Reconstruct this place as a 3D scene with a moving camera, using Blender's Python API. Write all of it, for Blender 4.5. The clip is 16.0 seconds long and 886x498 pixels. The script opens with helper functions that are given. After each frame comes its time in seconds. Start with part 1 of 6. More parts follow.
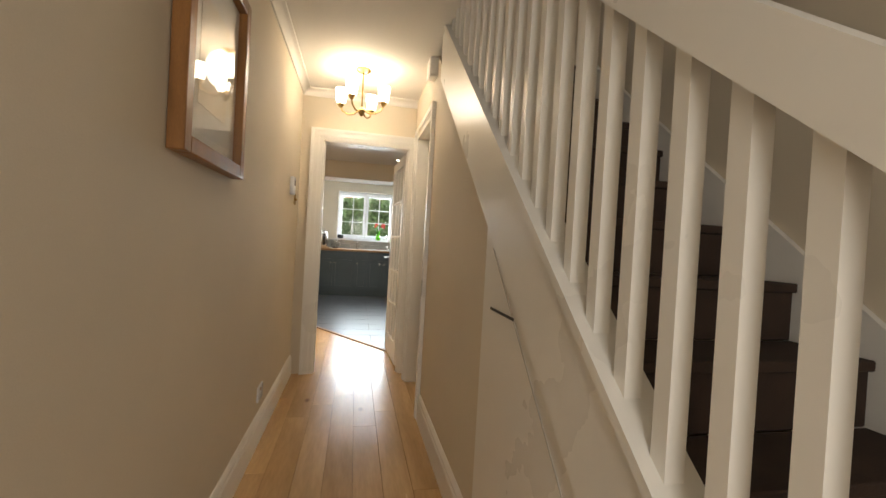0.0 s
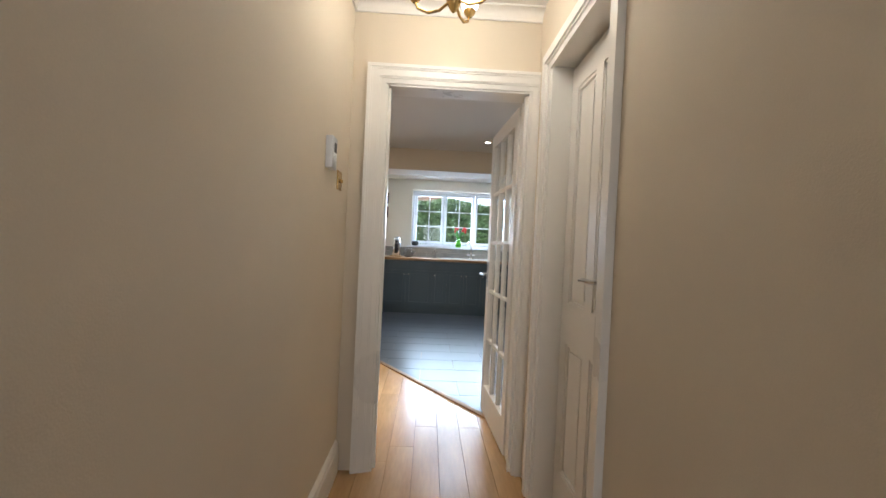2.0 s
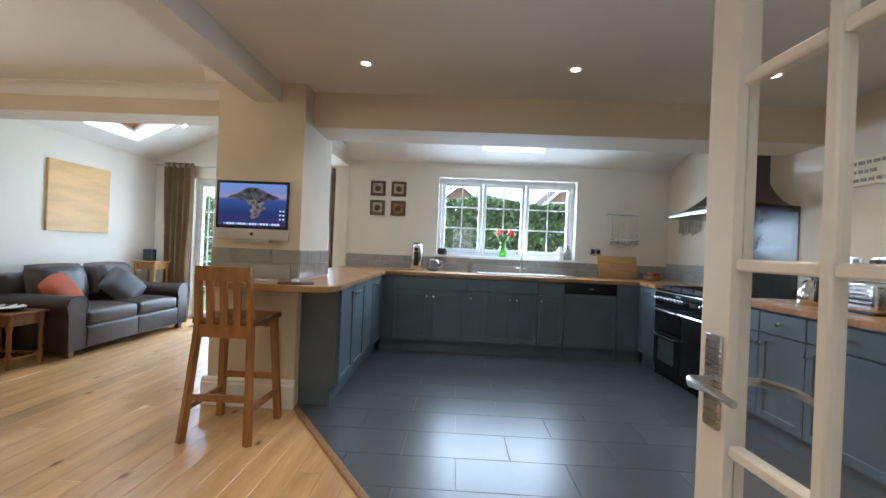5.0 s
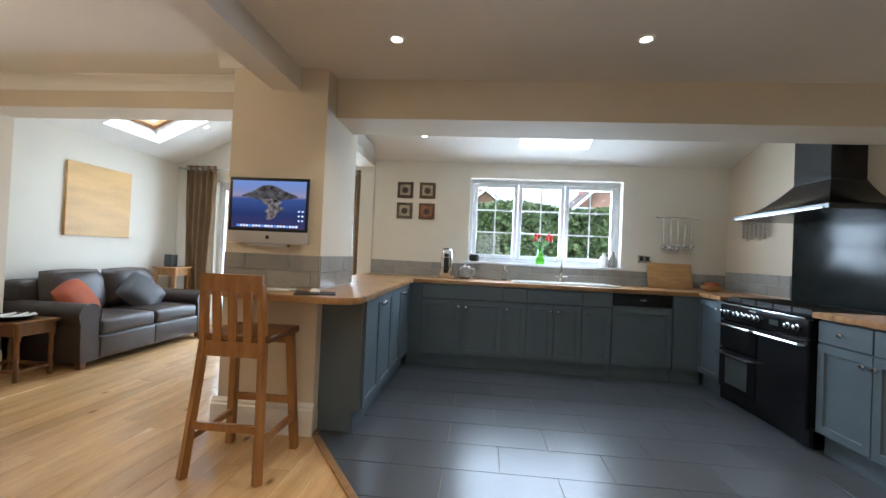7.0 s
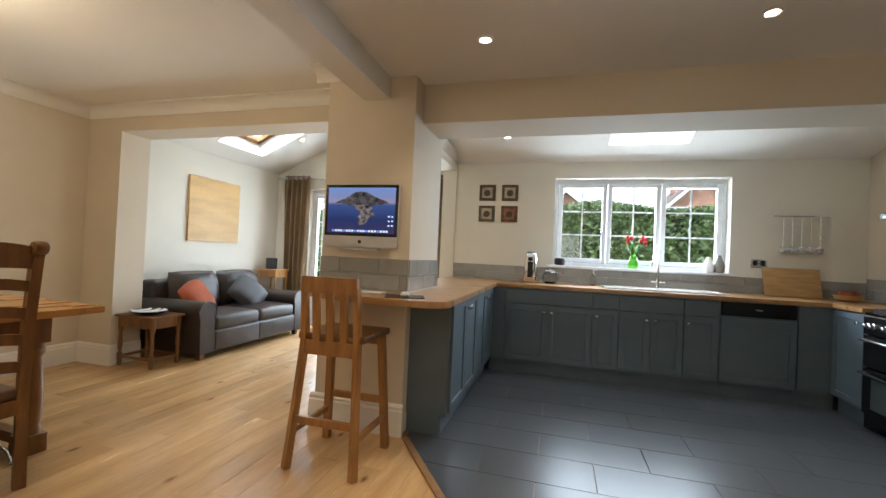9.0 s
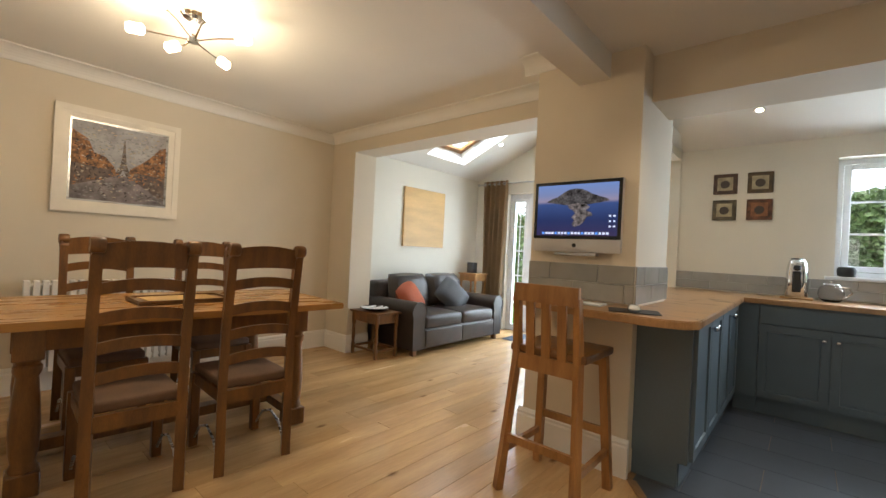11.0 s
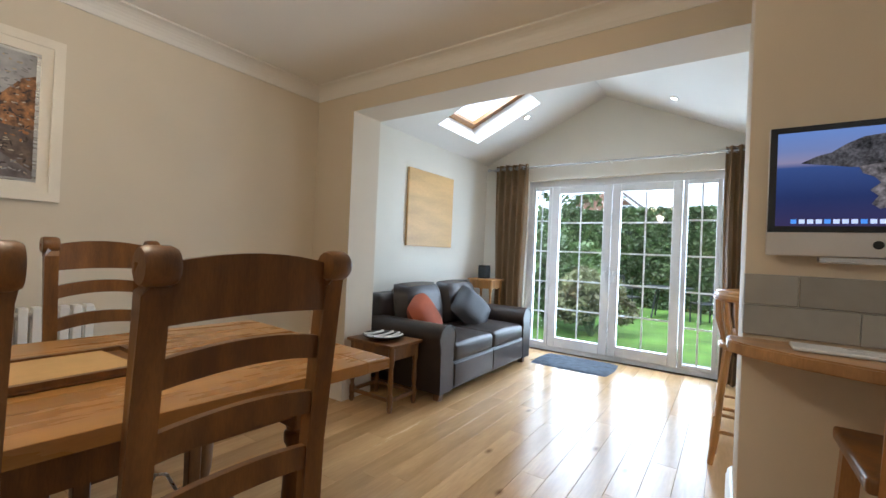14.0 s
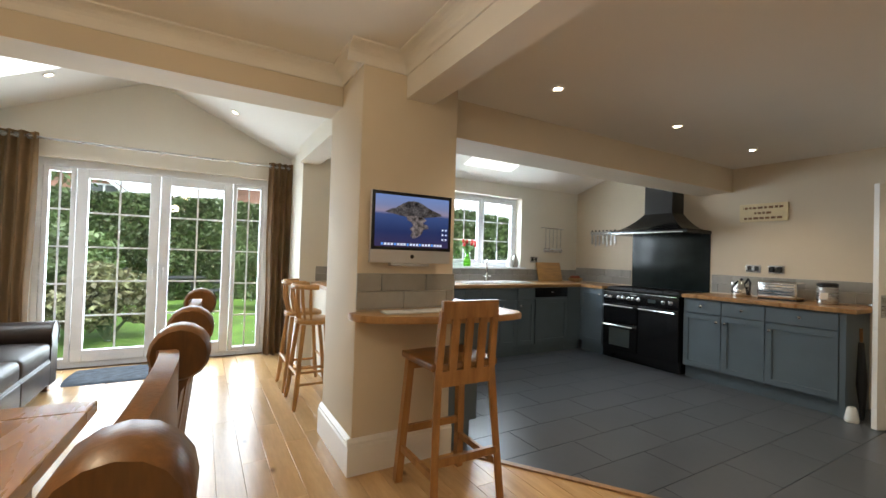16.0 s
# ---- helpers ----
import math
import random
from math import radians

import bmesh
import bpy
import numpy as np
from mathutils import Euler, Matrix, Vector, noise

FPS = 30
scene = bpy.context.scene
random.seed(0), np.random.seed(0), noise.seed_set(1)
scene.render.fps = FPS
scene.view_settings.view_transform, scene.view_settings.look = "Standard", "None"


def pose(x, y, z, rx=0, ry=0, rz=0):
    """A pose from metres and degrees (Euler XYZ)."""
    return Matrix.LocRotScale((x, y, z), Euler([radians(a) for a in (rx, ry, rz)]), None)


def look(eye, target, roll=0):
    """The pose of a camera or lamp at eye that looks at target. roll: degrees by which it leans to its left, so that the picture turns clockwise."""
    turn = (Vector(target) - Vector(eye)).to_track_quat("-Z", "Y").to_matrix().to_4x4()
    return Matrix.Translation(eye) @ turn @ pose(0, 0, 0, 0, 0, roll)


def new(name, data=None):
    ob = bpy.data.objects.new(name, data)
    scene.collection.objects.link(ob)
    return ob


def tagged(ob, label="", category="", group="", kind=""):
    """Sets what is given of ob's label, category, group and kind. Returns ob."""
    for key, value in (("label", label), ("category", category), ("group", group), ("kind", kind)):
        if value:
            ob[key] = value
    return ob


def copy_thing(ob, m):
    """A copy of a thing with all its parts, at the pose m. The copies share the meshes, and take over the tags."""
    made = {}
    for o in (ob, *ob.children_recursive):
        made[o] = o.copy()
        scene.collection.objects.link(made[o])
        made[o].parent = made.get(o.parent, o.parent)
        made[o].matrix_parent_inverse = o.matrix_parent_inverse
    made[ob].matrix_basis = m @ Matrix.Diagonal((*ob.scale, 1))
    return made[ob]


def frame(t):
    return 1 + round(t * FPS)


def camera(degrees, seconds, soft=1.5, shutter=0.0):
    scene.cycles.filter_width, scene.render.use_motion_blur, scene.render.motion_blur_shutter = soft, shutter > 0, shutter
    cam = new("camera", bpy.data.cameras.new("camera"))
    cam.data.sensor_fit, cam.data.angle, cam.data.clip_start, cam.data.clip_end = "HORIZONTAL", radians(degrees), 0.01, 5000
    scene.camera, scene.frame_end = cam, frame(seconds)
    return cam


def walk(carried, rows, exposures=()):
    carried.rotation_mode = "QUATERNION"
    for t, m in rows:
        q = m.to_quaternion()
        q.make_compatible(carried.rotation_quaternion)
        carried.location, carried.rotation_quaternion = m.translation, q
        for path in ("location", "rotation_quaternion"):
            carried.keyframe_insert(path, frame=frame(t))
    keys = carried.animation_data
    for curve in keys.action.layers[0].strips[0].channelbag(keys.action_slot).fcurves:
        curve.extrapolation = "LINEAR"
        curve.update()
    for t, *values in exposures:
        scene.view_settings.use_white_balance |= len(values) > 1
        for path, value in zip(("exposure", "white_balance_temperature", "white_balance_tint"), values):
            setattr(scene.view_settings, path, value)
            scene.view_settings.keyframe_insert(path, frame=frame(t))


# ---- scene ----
cam = camera(93.6, 16.0)
PATH = [
    (0, (0.221, -0.014, 1.187), (0.635, 1.942, 1.159), 3.3),
    (0.5, (0.173, 0.326, 1.2), (0.4, 2.313, 1.165), 3.0),
    (1, (0.172, 0.71, 1.201), (0.303, 2.706, 1.17), 2.9),
    (1.5, (0.171, 1.12, 1.195), (0.258, 3.118, 1.167), 2.7),
    (2, (0.163, 1.536, 1.192), (0.231, 3.535, 1.174), 2.7),
    (2.5, (0.147, 1.945, 1.19), (0.219, 3.943, 1.173), 2.5),
    (3, (0.153, 2.361, 1.186), (0.213, 4.36, 1.179), 2.6),
    (3.5, (0.184, 2.759, 1.212), (0.223, 4.759, 1.209), 2.5),
    (4, (0.231, 3.129, 1.223), (0.227, 5.129, 1.222), 2.7),
    (4.5, (0.165, 3.462, 1.232), (0.127, 5.462, 1.231), 2.6),
    (7, (-0.033, 4.119, 1.221), (-0.21, 6.111, 1.25), 2.6),
    (7.5, (-0.054, 4.143, 1.232), (-0.275, 6.131, 1.261), 2.7),
    (8, (-0.081, 4.147, 1.238), (-0.374, 6.125, 1.265), 2.7),
    (10.5, (-0.247, 4.243, 1.193), (-1.35, 5.911, 1.212), 2.8),
    (11, (-0.364, 4.323, 1.212), (-1.68, 5.829, 1.221), 2.9),
    (11.5, (-0.53, 4.456, 1.203), (-2.028, 5.781, 1.212), 2.8),
    (12, (-0.719, 4.572, 1.209), (-2.335, 5.752, 1.212), 2.8),
    (12.5, (-0.987, 4.659, 1.184), (-2.644, 5.779, 1.181), 2.7),
    (13, (-1.279, 4.758, 1.191), (-2.894, 5.938, 1.188), 2.7),
    (13.5, (-1.578, 4.871, 1.197), (-3.043, 6.232, 1.197), 2.7),
    (14, (-1.788, 4.925, 1.209), (-2.925, 6.57, 1.22), 2.5),
    (14.5, (-1.933, 4.902, 1.193), (-2.543, 6.807, 1.215), 2.2),
    (15, (-2.055, 4.827, 1.22), (-2.038, 6.827, 1.252), 2.2),
    (15.5, (-2.239, 4.609, 1.268), (-1.633, 6.515, 1.303), 2.0),
    (16, (-2.538, 4.409, 1.296), (-1.536, 6.14, 1.329), 1.8),
]
walk(cam, [(t, look(eye, target, roll)) for t, eye, target, roll in PATH],
     exposures=[(0, 1.2, 6600, 8), (1, 1.18, 5600, 8), (3, 1.12, 5400, 8), (4.5, 1.06, 5400, 8), (7, 1.1, 5600, 8), (10.5, 1.02, 6250, 8), (12.5, 0.94, 5650, 8),
                (14.5, 0.8, 5450, 8), (15.2, 0.77, 5450, 8), (16, 0.86, 6300, 8)])

# ---------------------------------------------------------------- world, sun, lights
world = bpy.data.worlds.new("overcast_sky")
scene.world = world
world.use_nodes = True
wn = world.node_tree
sky = wn.nodes.new("ShaderNodeTexSky")
sky.sky_type, sky.sun_disc = "NISHITA", False
sky.sun_elevation, sky.sun_rotation = radians(64), radians(198)
sky.air_density, sky.dust_density = 1.0, 4.0
cloud = wn.nodes.new("ShaderNodeMix")
cloud.data_type = "RGBA"
cloud.inputs[0].default_value = 0.7
cloud.inputs[7].default_value = (10.0, 10.6, 11.6, 1)
wn.links.new(sky.outputs[0], cloud.inputs[6])
wn.links.new(cloud.outputs[2], wn.nodes["Background"].inputs[0])
wn.nodes["Background"].inputs[1].default_value = 0.15
sun = new("sun", bpy.data.lights.new("sun", "SUN"))
sun.data.energy, sun.data.angle, sun.data.color = 2.4, radians(25), (1.0, 0.96, 0.9)
sun.matrix_world = look((0, 0, 20), (3.0, 9.0, 0))


def lamp(name, where, watts, colour, size=0.05, kind="POINT", cone=110):
    ob = new(name, bpy.data.lights.new(name, kind))
    ob.location = where
    ob.data.energy, ob.data.color, ob.data.shadow_soft_size = watts, colour, size
    if kind == "SPOT":
        ob.data.spot_size, ob.data.spot_blend = radians(cone), 0.8
    return ob


def window_light(name, eye, target, w, h, watts, colour=(0.82, 0.92, 1.0)):
    ob = new(name, bpy.data.lights.new(name, "AREA"))
    ob.data.shape, ob.data.size, ob.data.size_y = "RECTANGLE", w, h
    ob.data.energy, ob.data.color = watts, colour
    ob.matrix_world = look(eye, target)
    return ob


WARM = (1.0, 0.79, 0.53)
window_light("daylight_doors", (-2.9, 10.32, 1.2), (-2.9, 5, 0.6), 2.1, 2.0, 75)
window_light("daylight_window", (0.74, 9.72, 1.7), (0.74, 5, 0.9), 1.7, 0.95, 50)
window_light("daylight_skylight_living", (-4.15, 8.89, 3.2), (-3.2, 8.89, 0.6), 0.75, 0.8, 20)
window_light("daylight_skylight_kitchen", (0.75, 8.75, 3.0), (0.75, 7.8, 0.5), 0.75, 0.7, 15)
# unseen fill added inside the solid front door to brighten hall and stairs
window_light("hall_fill", (0.3, -1.22, 1.3), (0.3, 4, 1.1), 0.8, 1.6, 8, (1.0, 0.95, 0.88))
SPOTS = [(x, y) for y in (4.8, 6.40) for x in (-0.55, 0.80, 2.05)]
for sx, sy in SPOTS:
    lamp("downlight_lamp", (sx, sy, 2.40), 15, WARM, 0.04, "SPOT", 120)
lamp("pendant_lamp", (-3.085, 5.145, 2.14), 12.5, (1.0, 0.79, 0.53), 0.08)
lamp("chandelier_lamp", (0.215, 3.14, 2.29), 2.0, (1.0, 0.88, 0.74), 0.14)
lamp("downlight_lamp", (-3.78, 9.41, 2.72), 3, WARM, 0.04, "SPOT", 120)
lamp("downlight_lamp", (-2.28, 9.45, 2.66), 3, WARM, 0.04, "SPOT", 120)
lamp("downlight_lamp", (-0.71, 8.74, 2.52), 3, WARM, 0.04, "SPOT", 120)
# fill light added up the stairwell, with no fitting behind it
lamp("stairwell_fill", (1.3, 3.6, 4.2), 0.7, (1.0, 0.9, 0.78), 0.2)

# ---------------------------------------------------------------- materials


def mat(name, colour, rough=0.6, metal=0.0, vary=0.12, scale=6.0, bump=0.1, fine=120.0, random_piece=0.0, stretch=(1, 1, 1), second=None, spec=0.5):
    """A surface with a broad and a fine variation of its colour, and fine relief."""
    m = bpy.data.materials.new(name)
    m.use_nodes = True
    t = m.node_tree
    n, l = t.nodes, t.links
    b = n["Principled BSDF"]
    b.inputs["Roughness"].default_value, b.inputs["Metallic"].default_value = rough, metal
    b.inputs["Specular IOR Level"].default_value = spec
    co = n.new("ShaderNodeTexCoord")
    mp = n.new("ShaderNodeMapping")
    mp.inputs["Scale"].default_value = stretch
    l.new(co.outputs["Object"], mp.inputs[0])
    src = mp.outputs[0]
    if random_piece:
        oi = n.new("ShaderNodeObjectInfo")
        ad = n.new("ShaderNodeVectorMath")
        ad.operation = "MULTIPLY_ADD"
        ad.inputs[1].default_value = (37, 17, 53)
        l.new(oi.outputs["Random"], ad.inputs[0])
        l.new(src, ad.inputs[2])
        src = ad.outputs[0]
    big, small = n.new("ShaderNodeTexNoise"), n.new("ShaderNodeTexNoise")
    big.inputs["Scale"].default_value, big.inputs["Detail"].default_value = scale, 5
    small.inputs["Scale"].default_value, small.inputs["Detail"].default_value = fine, 3
    l.new(src, big.inputs[0]), l.new(src, small.inputs[0])
    ramp = n.new("ShaderNodeValToRGB")
    c2 = second or tuple(max(0, c * (1 - 2.2 * vary)) for c in colour)
    c1 = tuple(min(1, c * (1 + vary)) for c in colour)
    ramp.color_ramp.elements[0].position, ramp.color_ramp.elements[1].position = 0.3, 0.7
    ramp.color_ramp.elements[0].color, ramp.color_ramp.elements[1].color = (*c2, 1), (*c1, 1)
    l.new(big.outputs[0], ramp.inputs[0])
    mix = n.new("ShaderNodeMix")
    mix.data_type, mix.blend_type = "RGBA", "MULTIPLY"
    mix.inputs[0].default_value = min(1, vary * 2.5)
    l.new(ramp.outputs[0], mix.inputs[6]), l.new(small.outputs[0], mix.inputs[7])
    out = mix.outputs[2]
    hs = n.new("ShaderNodeHueSaturation")
    hs.inputs["Value"].default_value = 1 + 0.9 * vary
    if random_piece:
        mr = n.new("ShaderNodeMapRange")
        mr.inputs["To Min"].default_value, mr.inputs["To Max"].default_value = 1 + 0.9 * vary - random_piece, 1 + 0.9 * vary + random_piece
        l.new(oi.outputs["Random"], mr.inputs[0]), l.new(mr.outputs[0], hs.inputs["Value"])
    l.new(out, hs.inputs["Color"])
    l.new(hs.outputs[0], b.inputs["Base Color"])
    rr = n.new("ShaderNodeMapRange")
    rr.inputs["To Min"].default_value, rr.inputs["To Max"].default_value = max(0.03, rough - 0.08), min(1, rough + 0.08)
    l.new(big.outputs[0], rr.inputs[0]), l.new(rr.outputs[0], b.inputs["Roughness"])
    if bump:
        bp = n.new("ShaderNodeBump")
        bp.inputs["Strength"].default_value, bp.inputs["Distance"].default_value = bump, 0.004
        l.new(small.outputs[0], bp.inputs["Height"]), l.new(bp.outputs[0], b.inputs["Normal"])
    return m


def glow(name, colour, strength):
    m = bpy.data.materials.new(name)
    m.use_nodes = True
    b = m.node_tree.nodes["Principled BSDF"]
    b.inputs["Base Color"].default_value = (*colour, 1)
    b.inputs["Emission Color"].default_value = (*colour, 1)
    b.inputs["Emission Strength"].default_value = strength
    return m


def clear(name, colour=(1, 1, 1), rough=0.0, thin=True):
    m = bpy.data.materials.new(name)
    m.use_nodes = True
    t = m.node_tree
    if not thin:
        b = t.nodes["Principled BSDF"]
        b.inputs["Base Color"].default_value, b.inputs["Roughness"].default_value = (*colour, 1), rough
        b.inputs["Transmission Weight"].default_value = 1.0
        return m
    out = t.nodes["Material Output"]
    tr, gl, mx, lw, pw, fr = (t.nodes.new(k) for k in ("ShaderNodeBsdfTransparent", "ShaderNodeBsdfGlossy", "ShaderNodeMixShader", "ShaderNodeLayerWeight", "ShaderNodeMath", "ShaderNodeMath"))
    tr.inputs[0].default_value, gl.inputs["Roughness"].default_value = (*colour, 1), 0.02
    lw.inputs[0].default_value = 0.5
    pw.operation, pw.inputs[1].default_value = "POWER", 5.0
    fr.operation, fr.inputs[1].default_value, fr.inputs[2].default_value = "MULTIPLY_ADD", 0.7, 0.035
    t.links.new(lw.outputs["Facing"], pw.inputs[0]), t.links.new(pw.outputs[0], fr.inputs[0])
    t.links.new(fr.outputs[0], mx.inputs[0]), t.links.new(tr.outputs[0], mx.inputs[1]), t.links.new(gl.outputs[0], mx.inputs[2])
    t.links.new(mx.outputs[0], out.inputs["Surface"])
    return m


M_WALL = mat("cream_wall_paint", (0.66, 0.575, 0.45), 0.75, vary=0.03, scale=1.2, bump=0.12, fine=260)
M_WALLW = mat("pale_wall_paint", (0.74, 0.70, 0.61), 0.75, vary=0.03, scale=1.2, bump=0.12, fine=260)
M_CEIL = mat("ceiling_paint", (0.76, 0.73, 0.68), 0.85, vary=0.02, scale=1.0, bump=0.1, fine=220)
M_WHITE = mat("white_gloss_paint", (0.80, 0.77, 0.72), 0.30, vary=0.012, scale=2, bump=0.02, fine=40)
M_UPVC = mat("white_upvc", (0.74, 0.76, 0.79), 0.28, vary=0.02, scale=3, bump=0.0)
M_OAK = mat("oak_floor", (0.60, 0.385, 0.18), 0.24, vary=0.11, scale=1.6, bump=0.03, fine=16, random_piece=0.13, stretch=(4.5, 0.6, 1), second=(0.47, 0.28, 0.12))


def add_knots(m):
    """A few dark knots in the boards."""
    t = m.node_tree
    b = t.nodes["Principled BSDF"]
    base = b.inputs["Base Color"].links[0].from_socket
    co, mp, vo, rp, mx = (t.nodes.new(k) for k in ("ShaderNodeTexCoord", "ShaderNodeMapping", "ShaderNodeTexVoronoi", "ShaderNodeValToRGB", "ShaderNodeMix"))
    mp.inputs["Scale"].default_value = (1.7, 0.8, 1.0)
    vo.voronoi_dimensions = "2D"
    vo.inputs["Scale"].default_value = 1.0
    mx.data_type, mx.blend_type = "RGBA", "MULTIPLY"
    mx.inputs[0].default_value = 0.8
    e = rp.color_ramp.elements
    e[0].position, e[0].color = 0.008, (0.25, 0.17, 0.12, 1)
    e[1].position, e[1].color = 0.04, (1, 1, 1, 1)
    t.links.new(co.outputs["Object"], mp.inputs[0]), t.links.new(mp.outputs[0], vo.inputs["Vector"])
    t.links.new(vo.outputs["Distance"], rp.inputs[0]), t.links.new(base, mx.inputs[6]), t.links.new(rp.outputs[0], mx.inputs[7])
    t.links.new(mx.outputs[2], b.inputs["Base Color"])


add_knots(M_OAK)
M_STRIP = mat("oak_trim", (0.34, 0.19, 0.08), 0.4, vary=0.12, scale=4, stretch=(6, 6, 6))
M_SLATE = mat("slate_tile", (0.080, 0.088, 0.102), 0.30, vary=0.07, scale=1.1, bump=0.0, fine=25, random_piece=0.06)
slate_shader = M_SLATE.node_tree.nodes["Principled BSDF"]
M_SLATE.node_tree.links.remove(slate_shader.inputs["Roughness"].links[0])
M_GROUT = mat("dark_grout", (0.028, 0.03, 0.033), 0.9, vary=0.1)
M_CAB = mat("blue_grey_paint", (0.115, 0.150, 0.175), 0.42, vary=0.05, scale=3, bump=0.06, fine=90)
M_WORK = mat("oak_worktop", (0.47, 0.27, 0.115), 0.30, vary=0.16, scale=2.5, bump=0.04, fine=40, stretch=(1.2, 9, 1), second=(0.30, 0.15, 0.055))
M_TILE = mat("grey_glazed_tile", (0.33, 0.32, 0.295), 0.16, vary=0.05, scale=6, bump=0.05, fine=20, random_piece=0.08)
M_GROUTL = mat("light_grout", (0.55, 0.53, 0.49), 0.9, vary=0.05)
M_DARKOAK = mat("dark_oak", (0.20, 0.086, 0.020), 0.34, vary=0.2, scale=3, bump=0.08, fine=40, stretch=(7, 7, 1.2), second=(0.115, 0.05, 0.018))
M_TABLE = mat("oak_table_top", (0.46, 0.235, 0.065), 0.28, vary=0.08, scale=2.5, bump=0.06, fine=40, stretch=(5, 0.8, 4), second=(0.34, 0.155, 0.04))
M_STOOL = mat("honey_oak", (0.36, 0.175, 0.055), 0.36, vary=0.15, scale=3, bump=0.06, fine=40, stretch=(7, 7, 1.0), second=(0.24, 0.105, 0.03))
M_PINE = mat("pine", (0.50, 0.26, 0.085), 0.36, vary=0.12, scale=3, stretch=(6, 6, 1))
M_LEATHER = mat("brown_leather", (0.040, 0.028, 0.023), 0.38, vary=0.16, scale=5, bump=0.22, fine=140)
M_CUSH_R = mat("rust_fabric", (0.36, 0.085, 0.035), 0.9, vary=0.1, scale=5, bump=0.3, fine=300)
M_CUSH_G = mat("charcoal_fabric", (0.045, 0.045, 0.05), 0.55, vary=0.12, scale=5, bump=0.3, fine=260)
M_CURT = mat("taupe_curtain", (0.31, 0.20, 0.10), 0.6, vary=0.08, scale=5, bump=0.2, fine=300)
M_PLY = mat("birch_panel", (0.66, 0.42, 0.17), 0.5, vary=0.09, scale=2.0, bump=0.03, fine=30, stretch=(1, 0.8, 4))
M_RUG = mat("blue_rug", (0.07, 0.09, 0.12), 0.95, vary=0.25, scale=14, bump=0.6, fine=180)
M_CARPET = mat("brown_carpet", (0.055, 0.032, 0.022), 0.95, vary=0.15, scale=8, bump=0.5, fine=240)
M_SEAT = mat("brown_seat_fabric", (0.16, 0.088, 0.048), 0.75, vary=0.12, scale=8, bump=0.2, fine=200)
M_BLACK = mat("black_enamel", (0.008, 0.008, 0.009), 0.22, vary=0.1, bump=0.0)
M_BLACKM = mat("black_plastic", (0.012, 0.012, 0.013), 0.5, vary=0.1)
M_CHROME = mat("chrome", (0.75, 0.75, 0.76), 0.12, 1.0, vary=0.03, bump=0.0)
M_STEEL = mat("brushed_steel", (0.55, 0.55, 0.55), 0.28, 1.0, vary=0.06, stretch=(1, 1, 20))
M_BRASS = mat("antique_brass", (0.55, 0.38, 0.14), 0.25, 1.0, vary=0.1)
M_FRAME = mat("oak_frame", (0.30, 0.135, 0.04), 0.35, vary=0.15, scale=4, stretch=(6, 6, 1))
M_CREAM = mat("cream_paint", (0.78, 0.71, 0.60), 0.5, vary=0.03)
# cream of the sign, with the warm lamplight on it mixed into the colour
M_SIGN = mat("warm_lit_cream_paint", (0.74, 0.62, 0.38), 0.5, vary=0.05)
M_MOUNT = mat("white_mount_card", (0.80, 0.78, 0.74), 0.8, vary=0.02)
M_GLASS = clear("window_glass")
M_GLASSG = clear("green_glass", (0.25, 0.85, 0.06), 0.05, thin=False)
M_JUG = clear("jug_glass", (0.85, 0.85, 0.85), 0.02, thin=False)
M_OVEN = mat("oven_glass", (0.07, 0.085, 0.085), 0.12, vary=0.05, bump=0)
M_SPLASH = mat("black_glass_splashback", (0.012, 0.017, 0.017), 0.14, vary=0.1, bump=0, spec=0.2)
M_SHADE = glow("lit_opal_glass", (1.0, 0.86, 0.66), 7.0)
M_SHADEW = glow("lit_frosted_glass", (1.0, 0.78, 0.48), 9.0)
M_BULB = glow("lit_downlight", (1.0, 0.88, 0.68), 14.0)
M_CERAM = mat("white_ceramic", (0.80, 0.80, 0.78), 0.15, vary=0.03, bump=0)
M_RED = mat("red_petal", (0.55, 0.03, 0.02), 0.5, vary=0.15)
M_STEM = mat("green_stem", (0.10, 0.30, 0.04), 0.5, vary=0.15)
M_BOARD = mat("beech_board", (0.50, 0.29, 0.11), 0.45, vary=0.1, stretch=(1, 1, 6))
M_GRASS = mat("lawn_grass", (0.13, 0.26, 0.035), 0.9, vary=0.2, scale=1.4, bump=0.5, fine=90)
M_LEAF = mat("hedge_leaf", (0.115, 0.18, 0.055), 0.45, vary=0.3, scale=0.9, bump=0.1, fine=12, second=(0.045, 0.08, 0.022))
M_LEAFL = mat("shrub_leaf", (0.16, 0.25, 0.08), 0.45, vary=0.3, scale=1.4, bump=0.1, fine=12, second=(0.05, 0.09, 0.02))
M_LEAFP = mat("blossom_shrub_leaf", (0.26, 0.28, 0.13), 0.5, vary=0.35, scale=3, bump=0.1, fine=12, second=(0.10, 0.085, 0.035))
M_TWIG = mat("dark_twigs", (0.08, 0.12, 0.05), 0.9, vary=0.2)
M_BARK = mat("bark", (0.08, 0.055, 0.035), 0.9, vary=0.2)
M_BRICK = mat("red_brick", (0.38, 0.20, 0.15), 0.85, vary=0.15, scale=2, bump=0.3, fine=30)
M_ROOF = mat("brown_roof_tile", (0.11, 0.085, 0.075), 0.8, vary=0.15, scale=2, bump=0.3, fine=16)
M_SLAB = mat("paving", (0.33, 0.30, 0.26), 0.85, vary=0.12, scale=3, bump=0.2)
M_BENCH = mat("dark_garden_furniture", (0.03, 0.035, 0.04), 0.5, vary=0.1)
